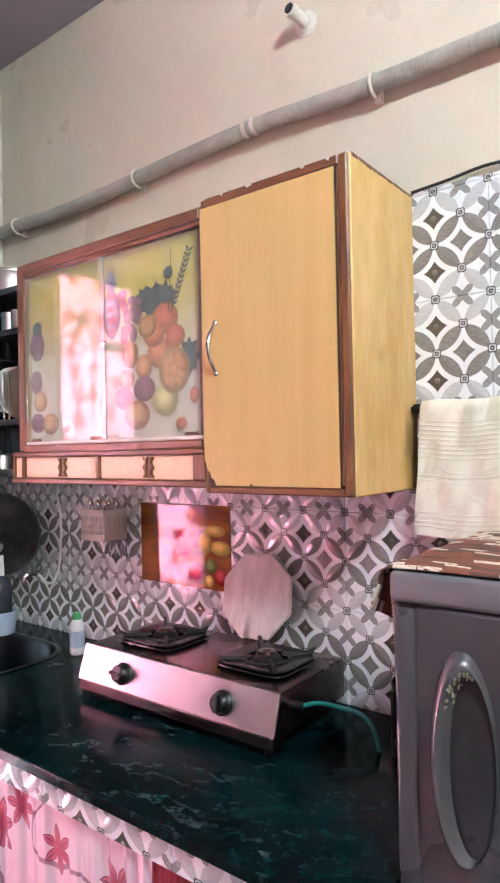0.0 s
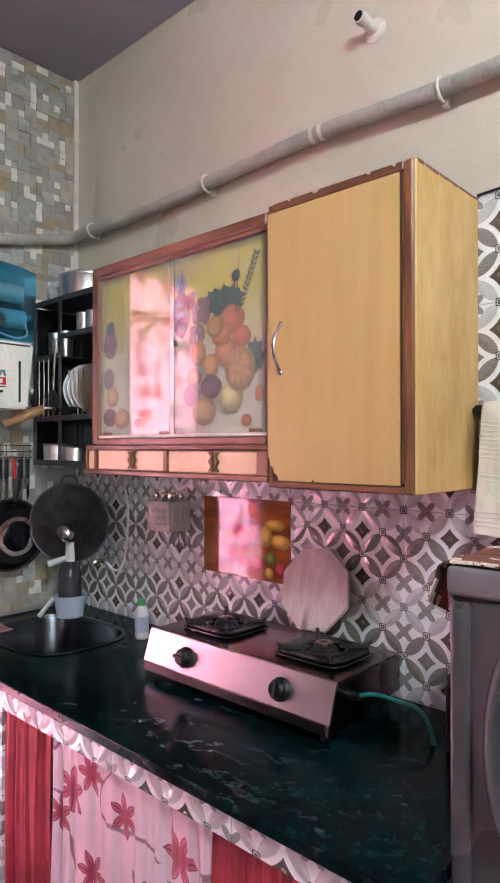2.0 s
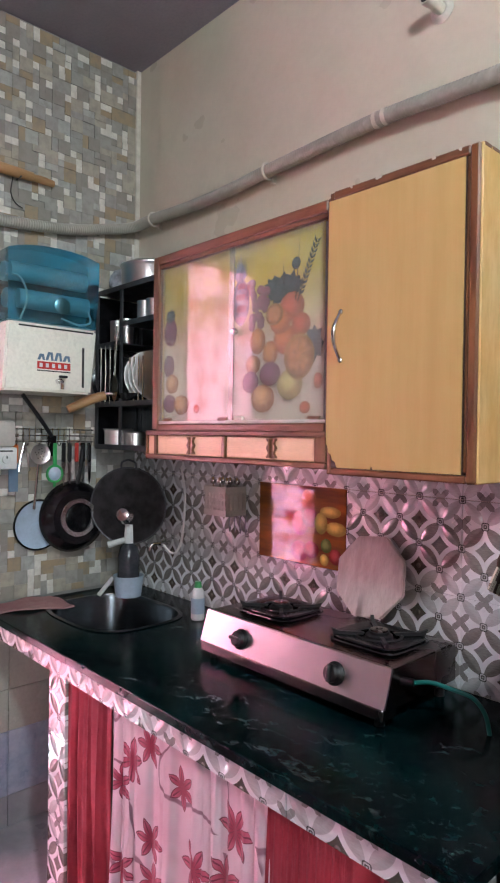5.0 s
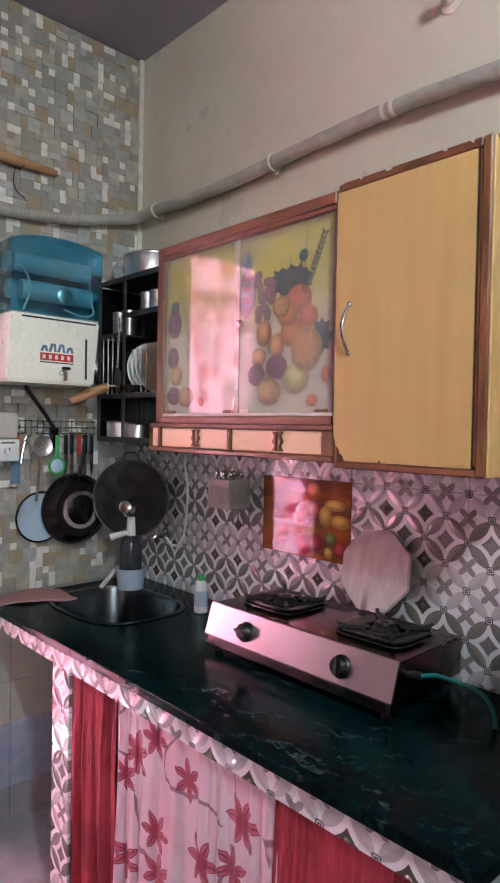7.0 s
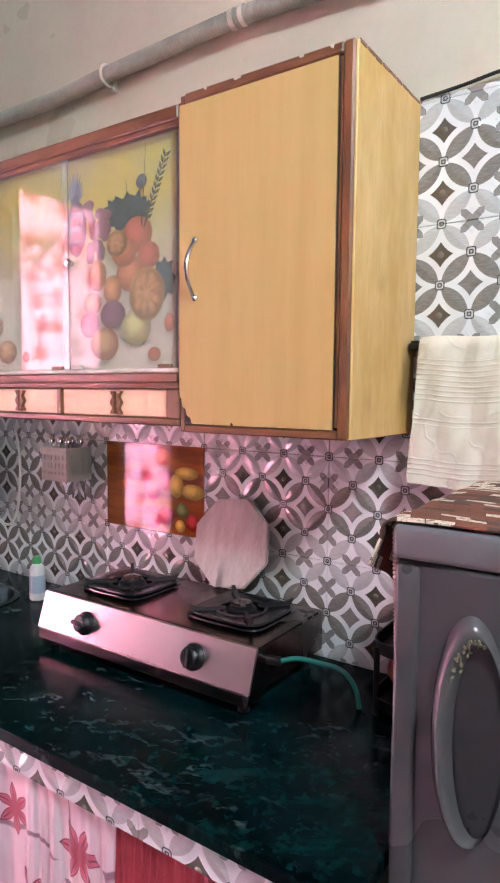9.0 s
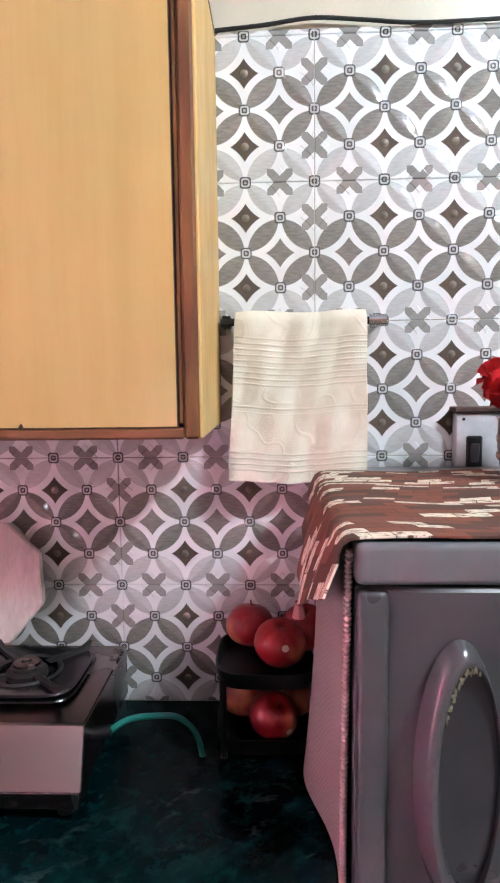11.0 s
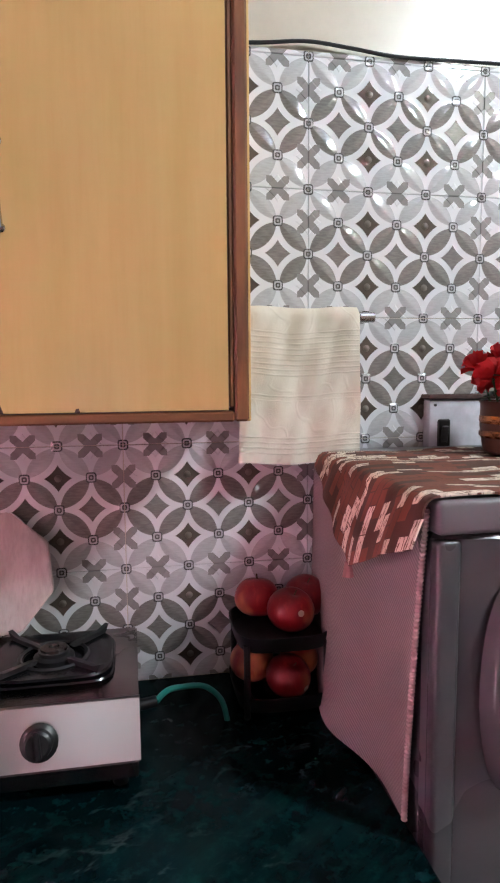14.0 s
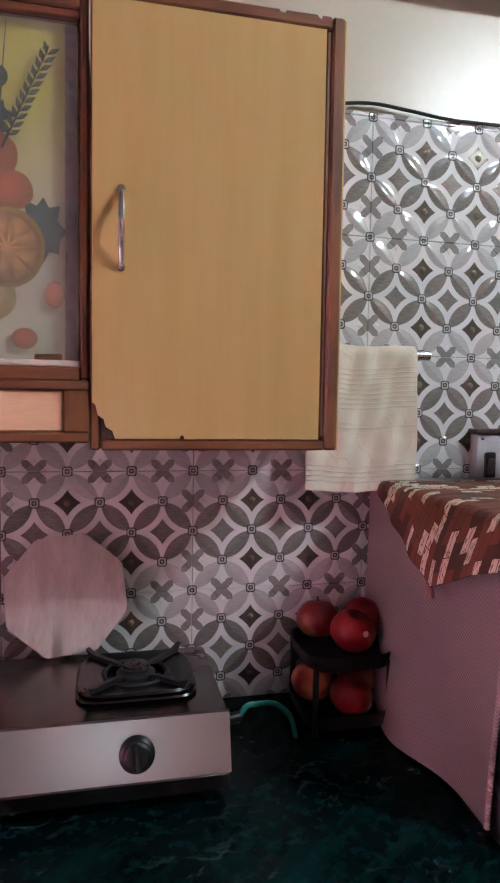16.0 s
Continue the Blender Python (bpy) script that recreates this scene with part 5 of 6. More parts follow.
def purifier_shell(inset, z0, z1, dome, x0, x1):
    """Extruded outline of the unit, narrower at the foot, domed on top."""
    pts = [(PYA + inset - 0.012, z0), (PYB - inset - 0.022, z0), (PYB - inset, z1)]
    if dome:
        pts = [(PYA + inset, z0), (PYB - inset, z0), (PYB - inset + 0.012, z1 - 0.085)]
        for k in range(11):
            s = k / 10
            pts.append((PYB + 0.012 - inset - (PYB - PYA + 0.012 - 2 * inset) * s, z1 - 0.075 + 0.075 * math.sin(math.pi * (0.12 + 0.80 * s)) ** 0.35))
        pts.append((PYA + inset, z1 - 0.07))
    else:
        pts.append((PYA + inset, z1))
    bm = bmesh.new()
    a = [bm.verts.new((x1, y, z)) for y, z in pts]
    b = [bm.verts.new((x0, y, z)) for y, z in pts]
    bm.faces.new(a)
    bm.faces.new(b[::-1])
    for i in range(len(pts)):
        j = (i + 1) % len(pts)
        bm.faces.new((a[i], b[i], b[j], a[j]))
    return bm


tank = purifier_shell(0.0, 1.632, 1.868, False, LEFT + 0.004, -1.365)
bmesh.ops.bevel(tank, geom=list(tank.edges), offset=0.008, segments=2, affect="EDGES")
tk = part("tank", tank, CREAM_PLASTIC, wp, "cream plastic tank")
cover = purifier_shell(0.004, 1.872, 2.142, True, -1.50, -1.368)
part("cover", cover, TEAL, wp, "clear teal plastic cover").visible_shadow = False
part("back_case", purifier_shell(0.0, 1.870, 2.146, True, LEFT + 0.004, -1.502), WHITE_PLASTIC, wp, "white plastic case")
for z, y0, y1 in ((2.045, -0.63, -0.345), (1.955, -0.60, -0.335)):
    part("filter", rodded((-1.435, y0, z), (-1.435, y1, z), 0.034, n=20), CYLINDER_BLUE, wp, "pale blue filter cartridge")
part("gauge", turned([(0.0, 0.0), (0.030, 0.0), (0.030, 0.012), (0.022, 0.016), (0.0, 0.014)], Matrix.Translation((-1.398, -0.45, 1.945)) @ pose(0, 0, 0, 0, 90), 20), DISH, wp, "round silver valve")
part("water_tube", tubed(smooth_path([(-1.40, -0.60, 1.88), (-1.40, -0.575, 1.96), (-1.40, -0.60, 2.02), (-1.41, -0.63, 2.03)], 6), 0.004, 8), WHITE_PLASTIC, wp)
part("water_tube", tubed(smooth_path([(-1.40, -0.345, 1.94), (-1.40, -0.335, 1.90), (-1.40, -0.38, 1.885), (-1.40, -0.45, 1.90)], 6), 0.004, 8), WHITE_PLASTIC, wp)
lx = -1.3648
# the mark on the tank: plain shapes
for y0, y1, z0, z1, mm in ((-0.548, -0.424, 1.712, 1.738, RED_LABEL), (-0.548, -0.424, 1.704, 1.708, INK)):
    part("label", boxed(lx - 0.001, lx + 0.0008, y0, y1, z0, z1), mm, tk, "printed mark", False)
for k, (ya, yb, zt) in enumerate(((-0.548, -0.520, 1.764), (-0.518, -0.488, 1.772), (-0.486, -0.456, 1.772), (-0.454, -0.424, 1.764))):
    mk = bmesh.new()
    outline = [(ya, 1.743), (ya + 0.010, 1.743), (ya + 0.016, zt - 0.008), (yb - 0.012, zt - 0.008), (yb - 0.008, 1.743), (yb, 1.743), (yb - 0.004, zt), (ya + 0.009, zt)]
    lo = [mk.verts.new((lx - 0.001, y, z)) for y, z in outline]
    hi = [mk.verts.new((lx + 0.0012, y, z)) for y, z in outline]
    mk.faces.new(lo[::-1])
    mk.faces.new(hi)
    for q in range(8):
        mk.faces.new((lo[q], lo[(q + 1) % 8], hi[(q + 1) % 8], hi[q]))
    part("label", mk, BLUE_LABEL, tk, "printed mark", False)
for k in range(5):
    part("label", boxed(lx - 0.001, lx + 0.0014, -0.540 + k * 0.023, -0.529 + k * 0.023, 1.718, 1.732), WHITE_PLASTIC, tk, "pale printed bar", False)
part("print_line", boxed(lx - 0.001, lx + 0.0008, -0.615, -0.335, 1.853, 1.859), INK, tk, "line of small dark print", False)
part("level_slot", boxed(lx - 0.002, lx + 0.001, -0.378, -0.370, 1.655, 1.80), INK, tk, "dark water-level slot", False)
sp = part("tap", rodded((-1.37, -0.470, 1.672), (-1.345, -0.470, 1.672), 0.010, n=12), CHROME, tk, "chrome tap")
part("spout", tubed(smooth_path([(-1.347, -0.470, 1.674), (-1.335, -0.470, 1.665), (-1.333, -0.470, 1.642)], 5), 0.008, 10), CHROME, sp)
part("lever", boxed(-1.350, -1.338, -0.476, -0.446, 1.683, 1.692, 0.002), PLASTIC_BLACK, sp)

# ---- dish rack over the sink ----
rk = thing("dish_rack", (-1.32, -0.13, 1.43), "dull steel wall rack crowded with steel dishes", "dish rack")
RX0, RX1, RY = -1.545, -1.075, -0.215
for x in (RX0, -1.365, RX1):
    for y in (RY, -0.012):
        part("upright", boxed(x - 0.009, x + 0.009, y - 0.003, y + 0.003, 1.43, 2.05, 0.001), DARK_STEEL, rk)
for z, xa, xb in ((1.435, RX0, RX1), (1.602, RX0, RX1), (1.835, RX0, -1.365), (1.905, -1.365, RX1), (2.045, RX0, RX1)):
    sh = part("shelf", boxed(xa, xb, RY, -0.012, z - 0.0025, z + 0.0025), DARK_STEEL, rk)
    part("lip", boxed(xa, xb, RY - 0.005, RY - 0.001, z - 0.008, z + 0.012, 0.001), DARK_STEEL, sh)
for k in range(4):
    x = -1.335 + 0.03 * k
    part("divider", rodded((x, RY + 0.02, 1.605), (x, RY + 0.02, 1.78), 0.003, n=8), CHROME, rk)
for k in range(4):
    x = -1.51 + 0.035 * k
    part("divider", rodded((x, RY - 0.003, 1.605), (x, RY - 0.003, 1.835), 0.003, n=8), CHROME, rk)


# black sheets added behind and beside the dishes to make the rack's interior dark
part("back_panel", boxed(RX0 + 0.01, RX1 - 0.01, -0.010, -0.006, 1.44, 2.04), BLACK, rk, "plain black back sheet", False)
part("side_panel", boxed(RX0 - 0.014, RX0 - 0.010, RY, -0.012, 1.44, 2.04), BLACK, rk, "plain black side sheet", False)


def vessel(name, at, r, h, material, label, category, lip=1.06, group="", tilt=None):
    t = thing(name, at, label, category, group)
    m = Matrix.Translation(at) @ (tilt or Matrix())
    part("body", turned([(r * 0.86, 0.0), (r * 0.97, h * 0.08), (r, h * 0.9), (r * lip, h), (r * lip * 0.97, h), (r * 0.95, h * 0.9), (r * 0.92, h * 0.1), (0.0, h * 0.06)], m, 26), material, t)
    return t


vessel("cooking_pot", (-1.335, -0.115, 2.049), 0.105, 0.085, DISH, "shiny steel cooking pot on top of the rack", "pot", 1.05)
lidm = Matrix.Translation((-1.335, -0.115, 2.134))
ld = thing("pot_lid", (-1.335, -0.115, 2.134), "domed steel lid on the cooking pot", "lid")
part("dome", turned([(0.110, 0.0005), (0.110, 0.004), (0.08, 0.018), (0.03, 0.028), (0.0, 0.030)], lidm, 26), DISH, ld)
bg = thing("plastic_bag", (-1.495, -0.13, 2.049), "crumpled clear plastic bag beside the pot on the rack", "bag")
bag = bmesh.new()
bmesh.ops.create_icosphere(bag, subdivisions=4, radius=1.0)
rb = random.Random(17)
creases = [(Vector((rb.gauss(0, 1), rb.gauss(0, 1), rb.gauss(0, 1))).normalized(), rb.uniform(4, 11), rb.uniform(0, 6)) for _ in range(7)]
for v in bag.verts:
    d = v.co.normalized()
    r = 0.82 + 0.045 * sum(abs(math.sin(f * d.dot(c) + ph)) for c, f, ph in creases)
    v.co = Vector((-1.495 + 0.045 * r * d.x, -0.13 + 0.058 * r * d.y, max(2.0495, 2.098 + 0.056 * r * d.z)))
part("film", bag, BAG, bg)
for k in range(3):
    vessel("tumbler", (-1.30 + 0.062 * k, -0.155, 1.9085), 0.027, 0.085, DISH, "steel tumbler standing on the rack", "tumbler", 1.04, "tumblers")
for k in range(2):
    vessel("canister", (-1.485 + 0.068 * k, -0.16, 1.8385), 0.029, 0.10, DISH, "slim steel canister on the rack", "canister", 1.0, "canisters")
vessel("small_pot", (-1.47, -0.16, 1.4385), 0.055, 0.070, DISH, "small steel pot on the lowest shelf", "pot", 1.1)
vessel("small_pot", (-1.345, -0.16, 1.4385), 0.045, 0.060, DISH, "small steel pot beside another on the lowest shelf", "pot", 1.1)
plate_prof = [(0.0, 0.0), (0.075, 0.001), (0.098, 0.014), (0.101, 0.014), (0.101, 0.0115), (0.077, -0.003), (0.0, -0.004)]
for k in range(3):
    x = -1.315 + 0.030 * k
    t = thing("steel_plate", (x, -0.115, 1.6055), "round steel plate standing on edge in the rack", "plate", "plates in the rack")
    part("dish", turned(plate_prof, Matrix.Translation((x, -0.118, 1.7085)) @ pose(0, 0, 0, 0, 84, -22), 30), DISH, t)
t = thing("griddle", (-1.47, -0.17, 1.6055), "black round griddle standing in the rack", "pan")
part("dish", turned([(0.0, 0.0), (0.09, 0.001), (0.105, 0.012), (0.107, 0.010), (0.092, -0.004), (0.0, -0.005)], Matrix.Translation((-1.475, -0.172, 1.713)) @ pose(0, 0, 0, 78, 0, 25), 28), BLACK, t)
t = thing("ladle", (-1.40, -0.225, 1.6055), "flat steel spoon leaning in the rack", "ladle")
part("blade", prism(ellipse(-1.388, 1.665, 0.022, 0.050, 18), RY - 0.014, 0.003), CHROME, t)
part("stem", rodded((-1.388, RY - 0.0125, 1.71), (-1.375, RY - 0.0125, 1.90), 0.004, n=8), CHROME, t)

fpn = thing("frying_pan", (-1.40, -0.30, 1.61), "black pan with a turned wooden handle lying on the rack", "pan")
part("dish", turned([(0.07, 0.0), (0.085, 0.004), (0.098, 0.035), (0.101, 0.035), (0.088, 0.0), (0.0, -0.002)][::-1], Matrix.Translation((-1.36, -0.125, 1.609)), 26), BLACK, fpn)
part("ferrule", rodded((-1.405, -0.215, 1.643), (-1.425, -0.262, 1.640), 0.008, n=10), CHROME, fpn)
part("handle", tubed(smooth_path([(-1.420, -0.250, 1.636), (-1.436, -0.290, 1.622), (-1.455, -0.335, 1.600), (-1.472, -0.378, 1.578)], 5), lambda s: 0.015 + 0.004 * math.sin(math.pi * (0.2 + 0.8 * s)), 12), WOOD_HANDLE, fpn, "turned wooden handle")

# ---- utensil rail ----
ur = thing("utensil_rail", (-1.58, -0.38, 1.45), "chrome wire rack with hooks on the mosaic wall", "utensil rack")
for z in (1.455, 1.478, 1.502):
    part("bar", rodded((-1.572, -0.565, z), (-1.572, -0.215, z), 0.0028, n=8), CHROME, ur)
for k in range(15):
    y = -0.555 + 0.0235 * k
    part("wire", rodded((-1.569, y, 1.452), (-1.569, y, 1.507), 0.0018, n=6), CHROME, ur)
for k in range(8):
    y = -0.545 + 0.043 * k
    part("hook", tubed(smooth_path([(-1.57, y, 1.455), (-1.560, y, 1.445), (-1.545, y, 1.440), (-1.535, y, 1.452)], 4), 0.0022, 6), CHROME, ur)
for y in (-0.53, -0.25):
    part("bracket", boxed(-1.600, -1.571, y - 0.006, y + 0.006, 1.472, 1.484), CHROME, ur)


def hanging(name, y, label, x=-1.548):
    return thing(name, (x, y, 1.3), label, "utensil", "utensils on the rail")


t = hanging("slotted_spoon", -0.452, "perforated steel skimmer hanging from the rail")
sk_m = Matrix.Translation((-1.546, -0.452, 1.408)) @ pose(0, 0, 0, 0, 90)
part("disc", turned([(0.0, 0.0), (0.034, 0.0), (0.039, 0.005), (0.039, 0.007), (0.033, 0.003), (0.0, 0.002)], sk_m, 22), DISH, t)
for k in range(12):
    a = 2.4 * k
    r = 0.0065 * math.sqrt(k + 0.5)
    part("hole", rodded((-1.5445, -0.452 + r * math.cos(a), 1.408 + r * math.sin(a)), (-1.5432, -0.452 + r * math.cos(a), 1.408 + r * math.sin(a)), 0.0022, n=8), INK, t, "dark perforation")
part("stem", rodded((-1.549, -0.456, 1.375), (-1.552, -0.47, 1.20), 0.005, n=8), CHROME, t)
t = hanging("tea_strainer", -0.400, "green plastic tea strainer hanging from the rail", -1.53)
part("rim", tubed([(-1.528, -0.400 + 0.031 * math.cos(a), 1.333 + 0.031 * math.sin(a)) for a in [2 * math.pi * k / 24 for k in range(24)]], 0.005, 8, True), GREEN_PLASTIC, t)
part("mesh", turned([(0.0, 0.012), (0.018, 0.009), (0.029, 0.0), (0.018, 0.007), (0.0, 0.010)], Matrix.Translation((-1.530, -0.400, 1.333)) @ pose(0, 0, 0, 0, 90), 20), PALE_BLUE, t, "pale mesh bowl")
part("handle", boxed(-1.534, -1.526, -0.407, -0.391, 1.362, 1.450, 0.003), GREEN_PLASTIC, t)
part("tongue", boxed(-1.532, -1.527, -0.406, -0.394, 1.283, 1.304, 0.003), GREEN_PLASTIC, t)
t = hanging("tongs", -0.515, "steel tongs hanging from the rail")
for s in (-1, 1):
    part("jaw", tubed(smooth_path([(-1.548, -0.512, 1.452), (-1.548, -0.512 + s * 0.012, 1.40), (-1.548, -0.512 + s * 0.020, 1.345)], 5), 0.004, 8), CHROME, t)
t = hanging("spatula", -0.545, "orange-handled spatula hanging from the rail")
part("handle", boxed(-1.555, -1.540, -0.562, -0.535, 1.375, 1.445, 0.005), ORANGE_PLASTIC, t)
part("blade", boxed(-1.549, -1.546, -0.57, -0.535, 1.27, 1.375), BLUE_LABEL, t, "dark flat blade")
for y, mm, lab in ((-0.355, PLASTIC_BLACK, "black-handled peeler"), (-0.330, PLASTIC_BLACK, "black-handled knife"), (-0.300, RED_PLASTIC, "red-handled knife"), (-0.272, BLACK, "dark steel spoon"), (-0.245, BLACK, "dark long spoon")):
    t = hanging("kitchen_knife" if "knife" in lab else "spoon", y, lab + " hanging from the rail")
    part("handle", boxed(-1.553, -1.541, y - 0.008, y + 0.008, 1.375, 1.452, 0.004), mm, t)
    bl = [(y - 0.009, 1.375), (y + 0.009, 1.375), (y + 0.006, 1.31), (y, 1.283)]
    bm = bmesh.new()
    a = [bm.verts.new((-1.546, p, q)) for p, q in bl]
    b = [bm.verts.new((-1.548, p, q)) for p, q in bl]
    bm.faces.new(a)
    bm.faces.new(b[::-1])
    for i in range(4):
        bm.faces.new((a[i], b[i], b[(i + 1) % 4], a[(i + 1) % 4]))
    part("blade", bm, CHROME, t, "", False)

hp_m = pose(0, 0, 0, 0, 90)
t = thing("frying_pan", (-1.53, -0.305, 1.04), "black frying pan with steel base ring on the mosaic wall", "pan")
m = Matrix.Translation((-1.566, -0.305, 1.160)) @ hp_m
part("dish", turned([(0.138, 0.0), (0.141, 0.003), (0.131, 0.030), (0.104, 0.050), (0.0, 0.052), (0.0, 0.046), (0.101, 0.044), (0.126, 0.028), (0.134, 0.0)], m, 36), BLACK, t)
part("base_ring", turned([(0.056, 0.0525), (0.076, 0.0525), (0.074, 0.056), (0.058, 0.056)], m, 36, True), CHROME, t, "bright steel ring")
part("base", turned([(0.0, 0.0525), (0.053, 0.0525), (0.050, 0.0545), (0.0, 0.0545)], m, 30), BLACK, t, "dark middle of the base")
part("handle", tubed(smooth_path([(-1.54, -0.305, 1.27), (-1.545, -0.285, 1.34), (-1.55, -0.272, 1.44)], 5), 0.008, 10), PLASTIC_BLACK, t)
t = thing("enamel_plate", (-1.575, -0.445, 1.06), "pale blue enamel plate with dark rim behind the frying pan", "plate")
m = Matrix.Translation((-1.590, -0.440, 1.135)) @ hp_m
part("dish", turned([(0.0, 0.002), (0.076, 0.002), (0.093, 0.012), (0.095, 0.010), (0.078, -0.002), (0.0, -0.002)], m, 32), PALE_BLUE, t)
part("rim", tubed([(-1.579, -0.440 + 0.095 * math.cos(a), 1.135 + 0.095 * math.sin(a)) for a in [2 * math.pi * k / 36 for k in range(36)]], 0.004, 8, True), BLACK, t, "black rim")
t = thing("wok", (-1.44, -0.05, 1.06), "large blackened wok hanging open in the corner", "wok")
m = Matrix.Translation((-1.405, -0.150, 1.205)) @ pose(0, 0, 0, 90, 0, 42)
part("dish", turned([(0.150, 0.0), (0.153, -0.003), (0.138, -0.040), (0.090, -0.078), (0.0, -0.092), (0.0, -0.086), (0.088, -0.072), (0.133, -0.036), (0.146, 0.0)], m, 40), WOK, t)
part("rim", tubed([m @ Vector((0.151 * math.cos(a), 0.151 * math.sin(a), 0.002)) for a in [2 * math.pi * k / 44 for k in range(44)]], 0.0030, 8, True), DARK_STEEL, t, "worn steel rim")
for sgn in (-1, 1):
    part("loop_handle", tubed(smooth_path([m @ Vector((sgn * 0.030, 0.148, 0.0)), m @ Vector((sgn * 0.026, 0.172, 0.004)), m @ Vector((0.0, 0.182, 0.006))], 5), 0.004, 8), DARK_STEEL, t)
t = thing("small_sieve", (-1.40, -0.12, 1.14), "small round steel sieve hanging over the sink", "sieve")
part("bowl", turned([(0.0, 0.030), (0.022, 0.024), (0.034, 0.0), (0.036, 0.0), (0.024, 0.027), (0.0, 0.034)][::-1], Matrix.Translation((-1.375, -0.185, 1.175)) @ pose(0, 0, 0, 80, 0, 40), 20), CHROME, t)

t = thing("wall_unit", (-1.55, -0.64, 1.36), "white wall unit with a dial under a grey cover", "appliance")
part("body", boxed(-1.598, -1.50, -0.74, -0.556, 1.355, 1.435, 0.008, 2), WHITE_PLASTIC, t)
part("hood", boxed(-1.598, -1.505, -0.74, -0.560, 1.436, 1.530, 0.012, 2), GREY_PLASTIC, t, "translucent grey cover")
part("dial", rodded((-1.50, -0.60, 1.392), (-1.488, -0.60, 1.392), 0.015, n=18), WHITE_PLASTIC, t)
part("indicator", boxed(-1.4885, -1.487, -0.602, -0.598, 1.394, 1.405), INK, t)
part("print_line", boxed(-1.5005, -1.4985, -0.625, -0.575, 1.419, 1.424), INK, t)

t = thing("rolling_pin", (-1.575, -0.55, 2.44), "turned wooden rolling pin on the mosaic wall", "rolling pin")
part("roller", tubed([(-1.574, -0.780 + 0.30 * k / 12, 2.457 - 0.006 * k / 12) for k in range(13)], lambda s: 0.017 + 0.003 * math.sin(math.pi * s), 14), WOOD_HANDLE, t)
part("grip", tubed([(-1.574, -0.480 + 0.085 * k / 8, 2.451 - 0.003 * k / 8) for k in range(9)], lambda s: 0.012 + 0.003 * math.sin(math.pi * s), 12), WOOD_HANDLE, t)
part("nail", rodded((-1.60, -0.53, 2.436), (-1.555, -0.53, 2.436), 0.003, n=8), DARK_STEEL, t)
part("loop", tubed(smooth_path([(-1.585, -0.55, 2.435), (-1.588, -0.556, 2.38), (-1.588, -0.54, 2.345), (-1.588, -0.51, 2.33)], 5), 0.002, 6), WIRE, t)

t = thing("spatula", (-1.52, -0.46, 1.47), "long dark spatula tucked between purifier and rail", "utensil")
part("handle", tubed([(-1.515, -0.535, 1.628), (-1.52, -0.49, 1.575), (-1.53, -0.44, 1.515), (-1.545, -0.405, 1.475)], 0.008, 10), PLASTIC_BLACK, t)
part("blade", boxed(-1.552, -1.546, -0.42, -0.385, 1.40, 1.478, 0.002), BLACK, t)

# ---- by the sink ----
t = thing("soap_cup", (-1.405, -0.145, COUNTER), "pale blue plastic cup on the sink edge", "cup")
part("cup", turned([(0.050, 0.004), (0.060, 0.085), (0.058, 0.085), (0.047, 0.010), (0.0, 0.008)], Matrix.Translation((-1.405, -0.145, COUNTER)), 24), PALE_BLUE, t)
t = thing("spray_bottle", (-1.405, -0.145, COUNTER + 0.012), "dark bottle with a white pump standing in the cup", "bottle")
part("bottle", turned([(0.040, 0.0), (0.043, 0.01), (0.043, 0.15), (0.034, 0.185), (0.017, 0.20)], Matrix.Translation((-1.405, -0.145, COUNTER + 0.012)), 22), DARK_LIQUID, t)
cp = part("collar", rodded((-1.405, -0.145, COUNTER + 0.212), (-1.405, -0.145, COUNTER + 0.232), 0.019, n=16), WHITE_PLASTIC, t, "white collar")
part("pump", rodded((-1.405, -0.145, COUNTER + 0.232), (-1.405, -0.145, COUNTER + 0.285), 0.019, 0.016, n=16), WHITE_PLASTIC, t, "white pump head")
part("nozzle", rodded((-1.41, -0.155, COUNTER + 0.225), (-1.445, -0.215, COUNTER + 0.205), 0.011, 0.013, n=12), WHITE_PLASTIC, t)
t = thing("scrub_brush", (-1.46, -0.22, COUNTER), "small white brush handle leaning on the cup", "brush")
part("handle", rodded((-1.475, -0.235, COUNTER + 0.006), (-1.440, -0.195, COUNTER + 0.075), 0.009, 0.008, n=10), WHITE_PLASTIC, t)
t = thing("water_tap", (-1.30, -0.03, 1.05), "small chrome tap on the tiled wall", "tap")
part("stem", rodded((-1.335, 0.0, 1.055), (-1.335, -0.045, 1.055), 0.009, n=12), CHROME, t)
part("spout", tubed(smooth_path([(-1.335, -0.045, 1.055), (-1.345, -0.075, 1.052), (-1.35, -0.085, 1.028)], 5), 0.008, 10), CHROME, t)
part("lever", rodded((-1.335, -0.035, 1.060), (-1.300, -0.038, 1.078), 0.006, 0.004, n=10), CHROME, t)
t = thing("thin_hose", (-1.25, -0.02, 1.0), "thin pale hose looping down the tiled wall", "hose")
part("tube", tubed(smooth_path([(-1.245, -0.012, 1.36), (-1.215, -0.015, 1.25), (-1.225, -0.018, 1.10), (-1.25, -0.025, 1.035), (-1.285, -0.03, 1.025), (-1.32, -0.04, 1.052)], 8), 0.0045, 8), WHITE_PLASTIC, t)
t = thing("soap_bottle", (-0.977, -0.133, COUNTER), "white detergent bottle with a green cap on the marble", "bottle")
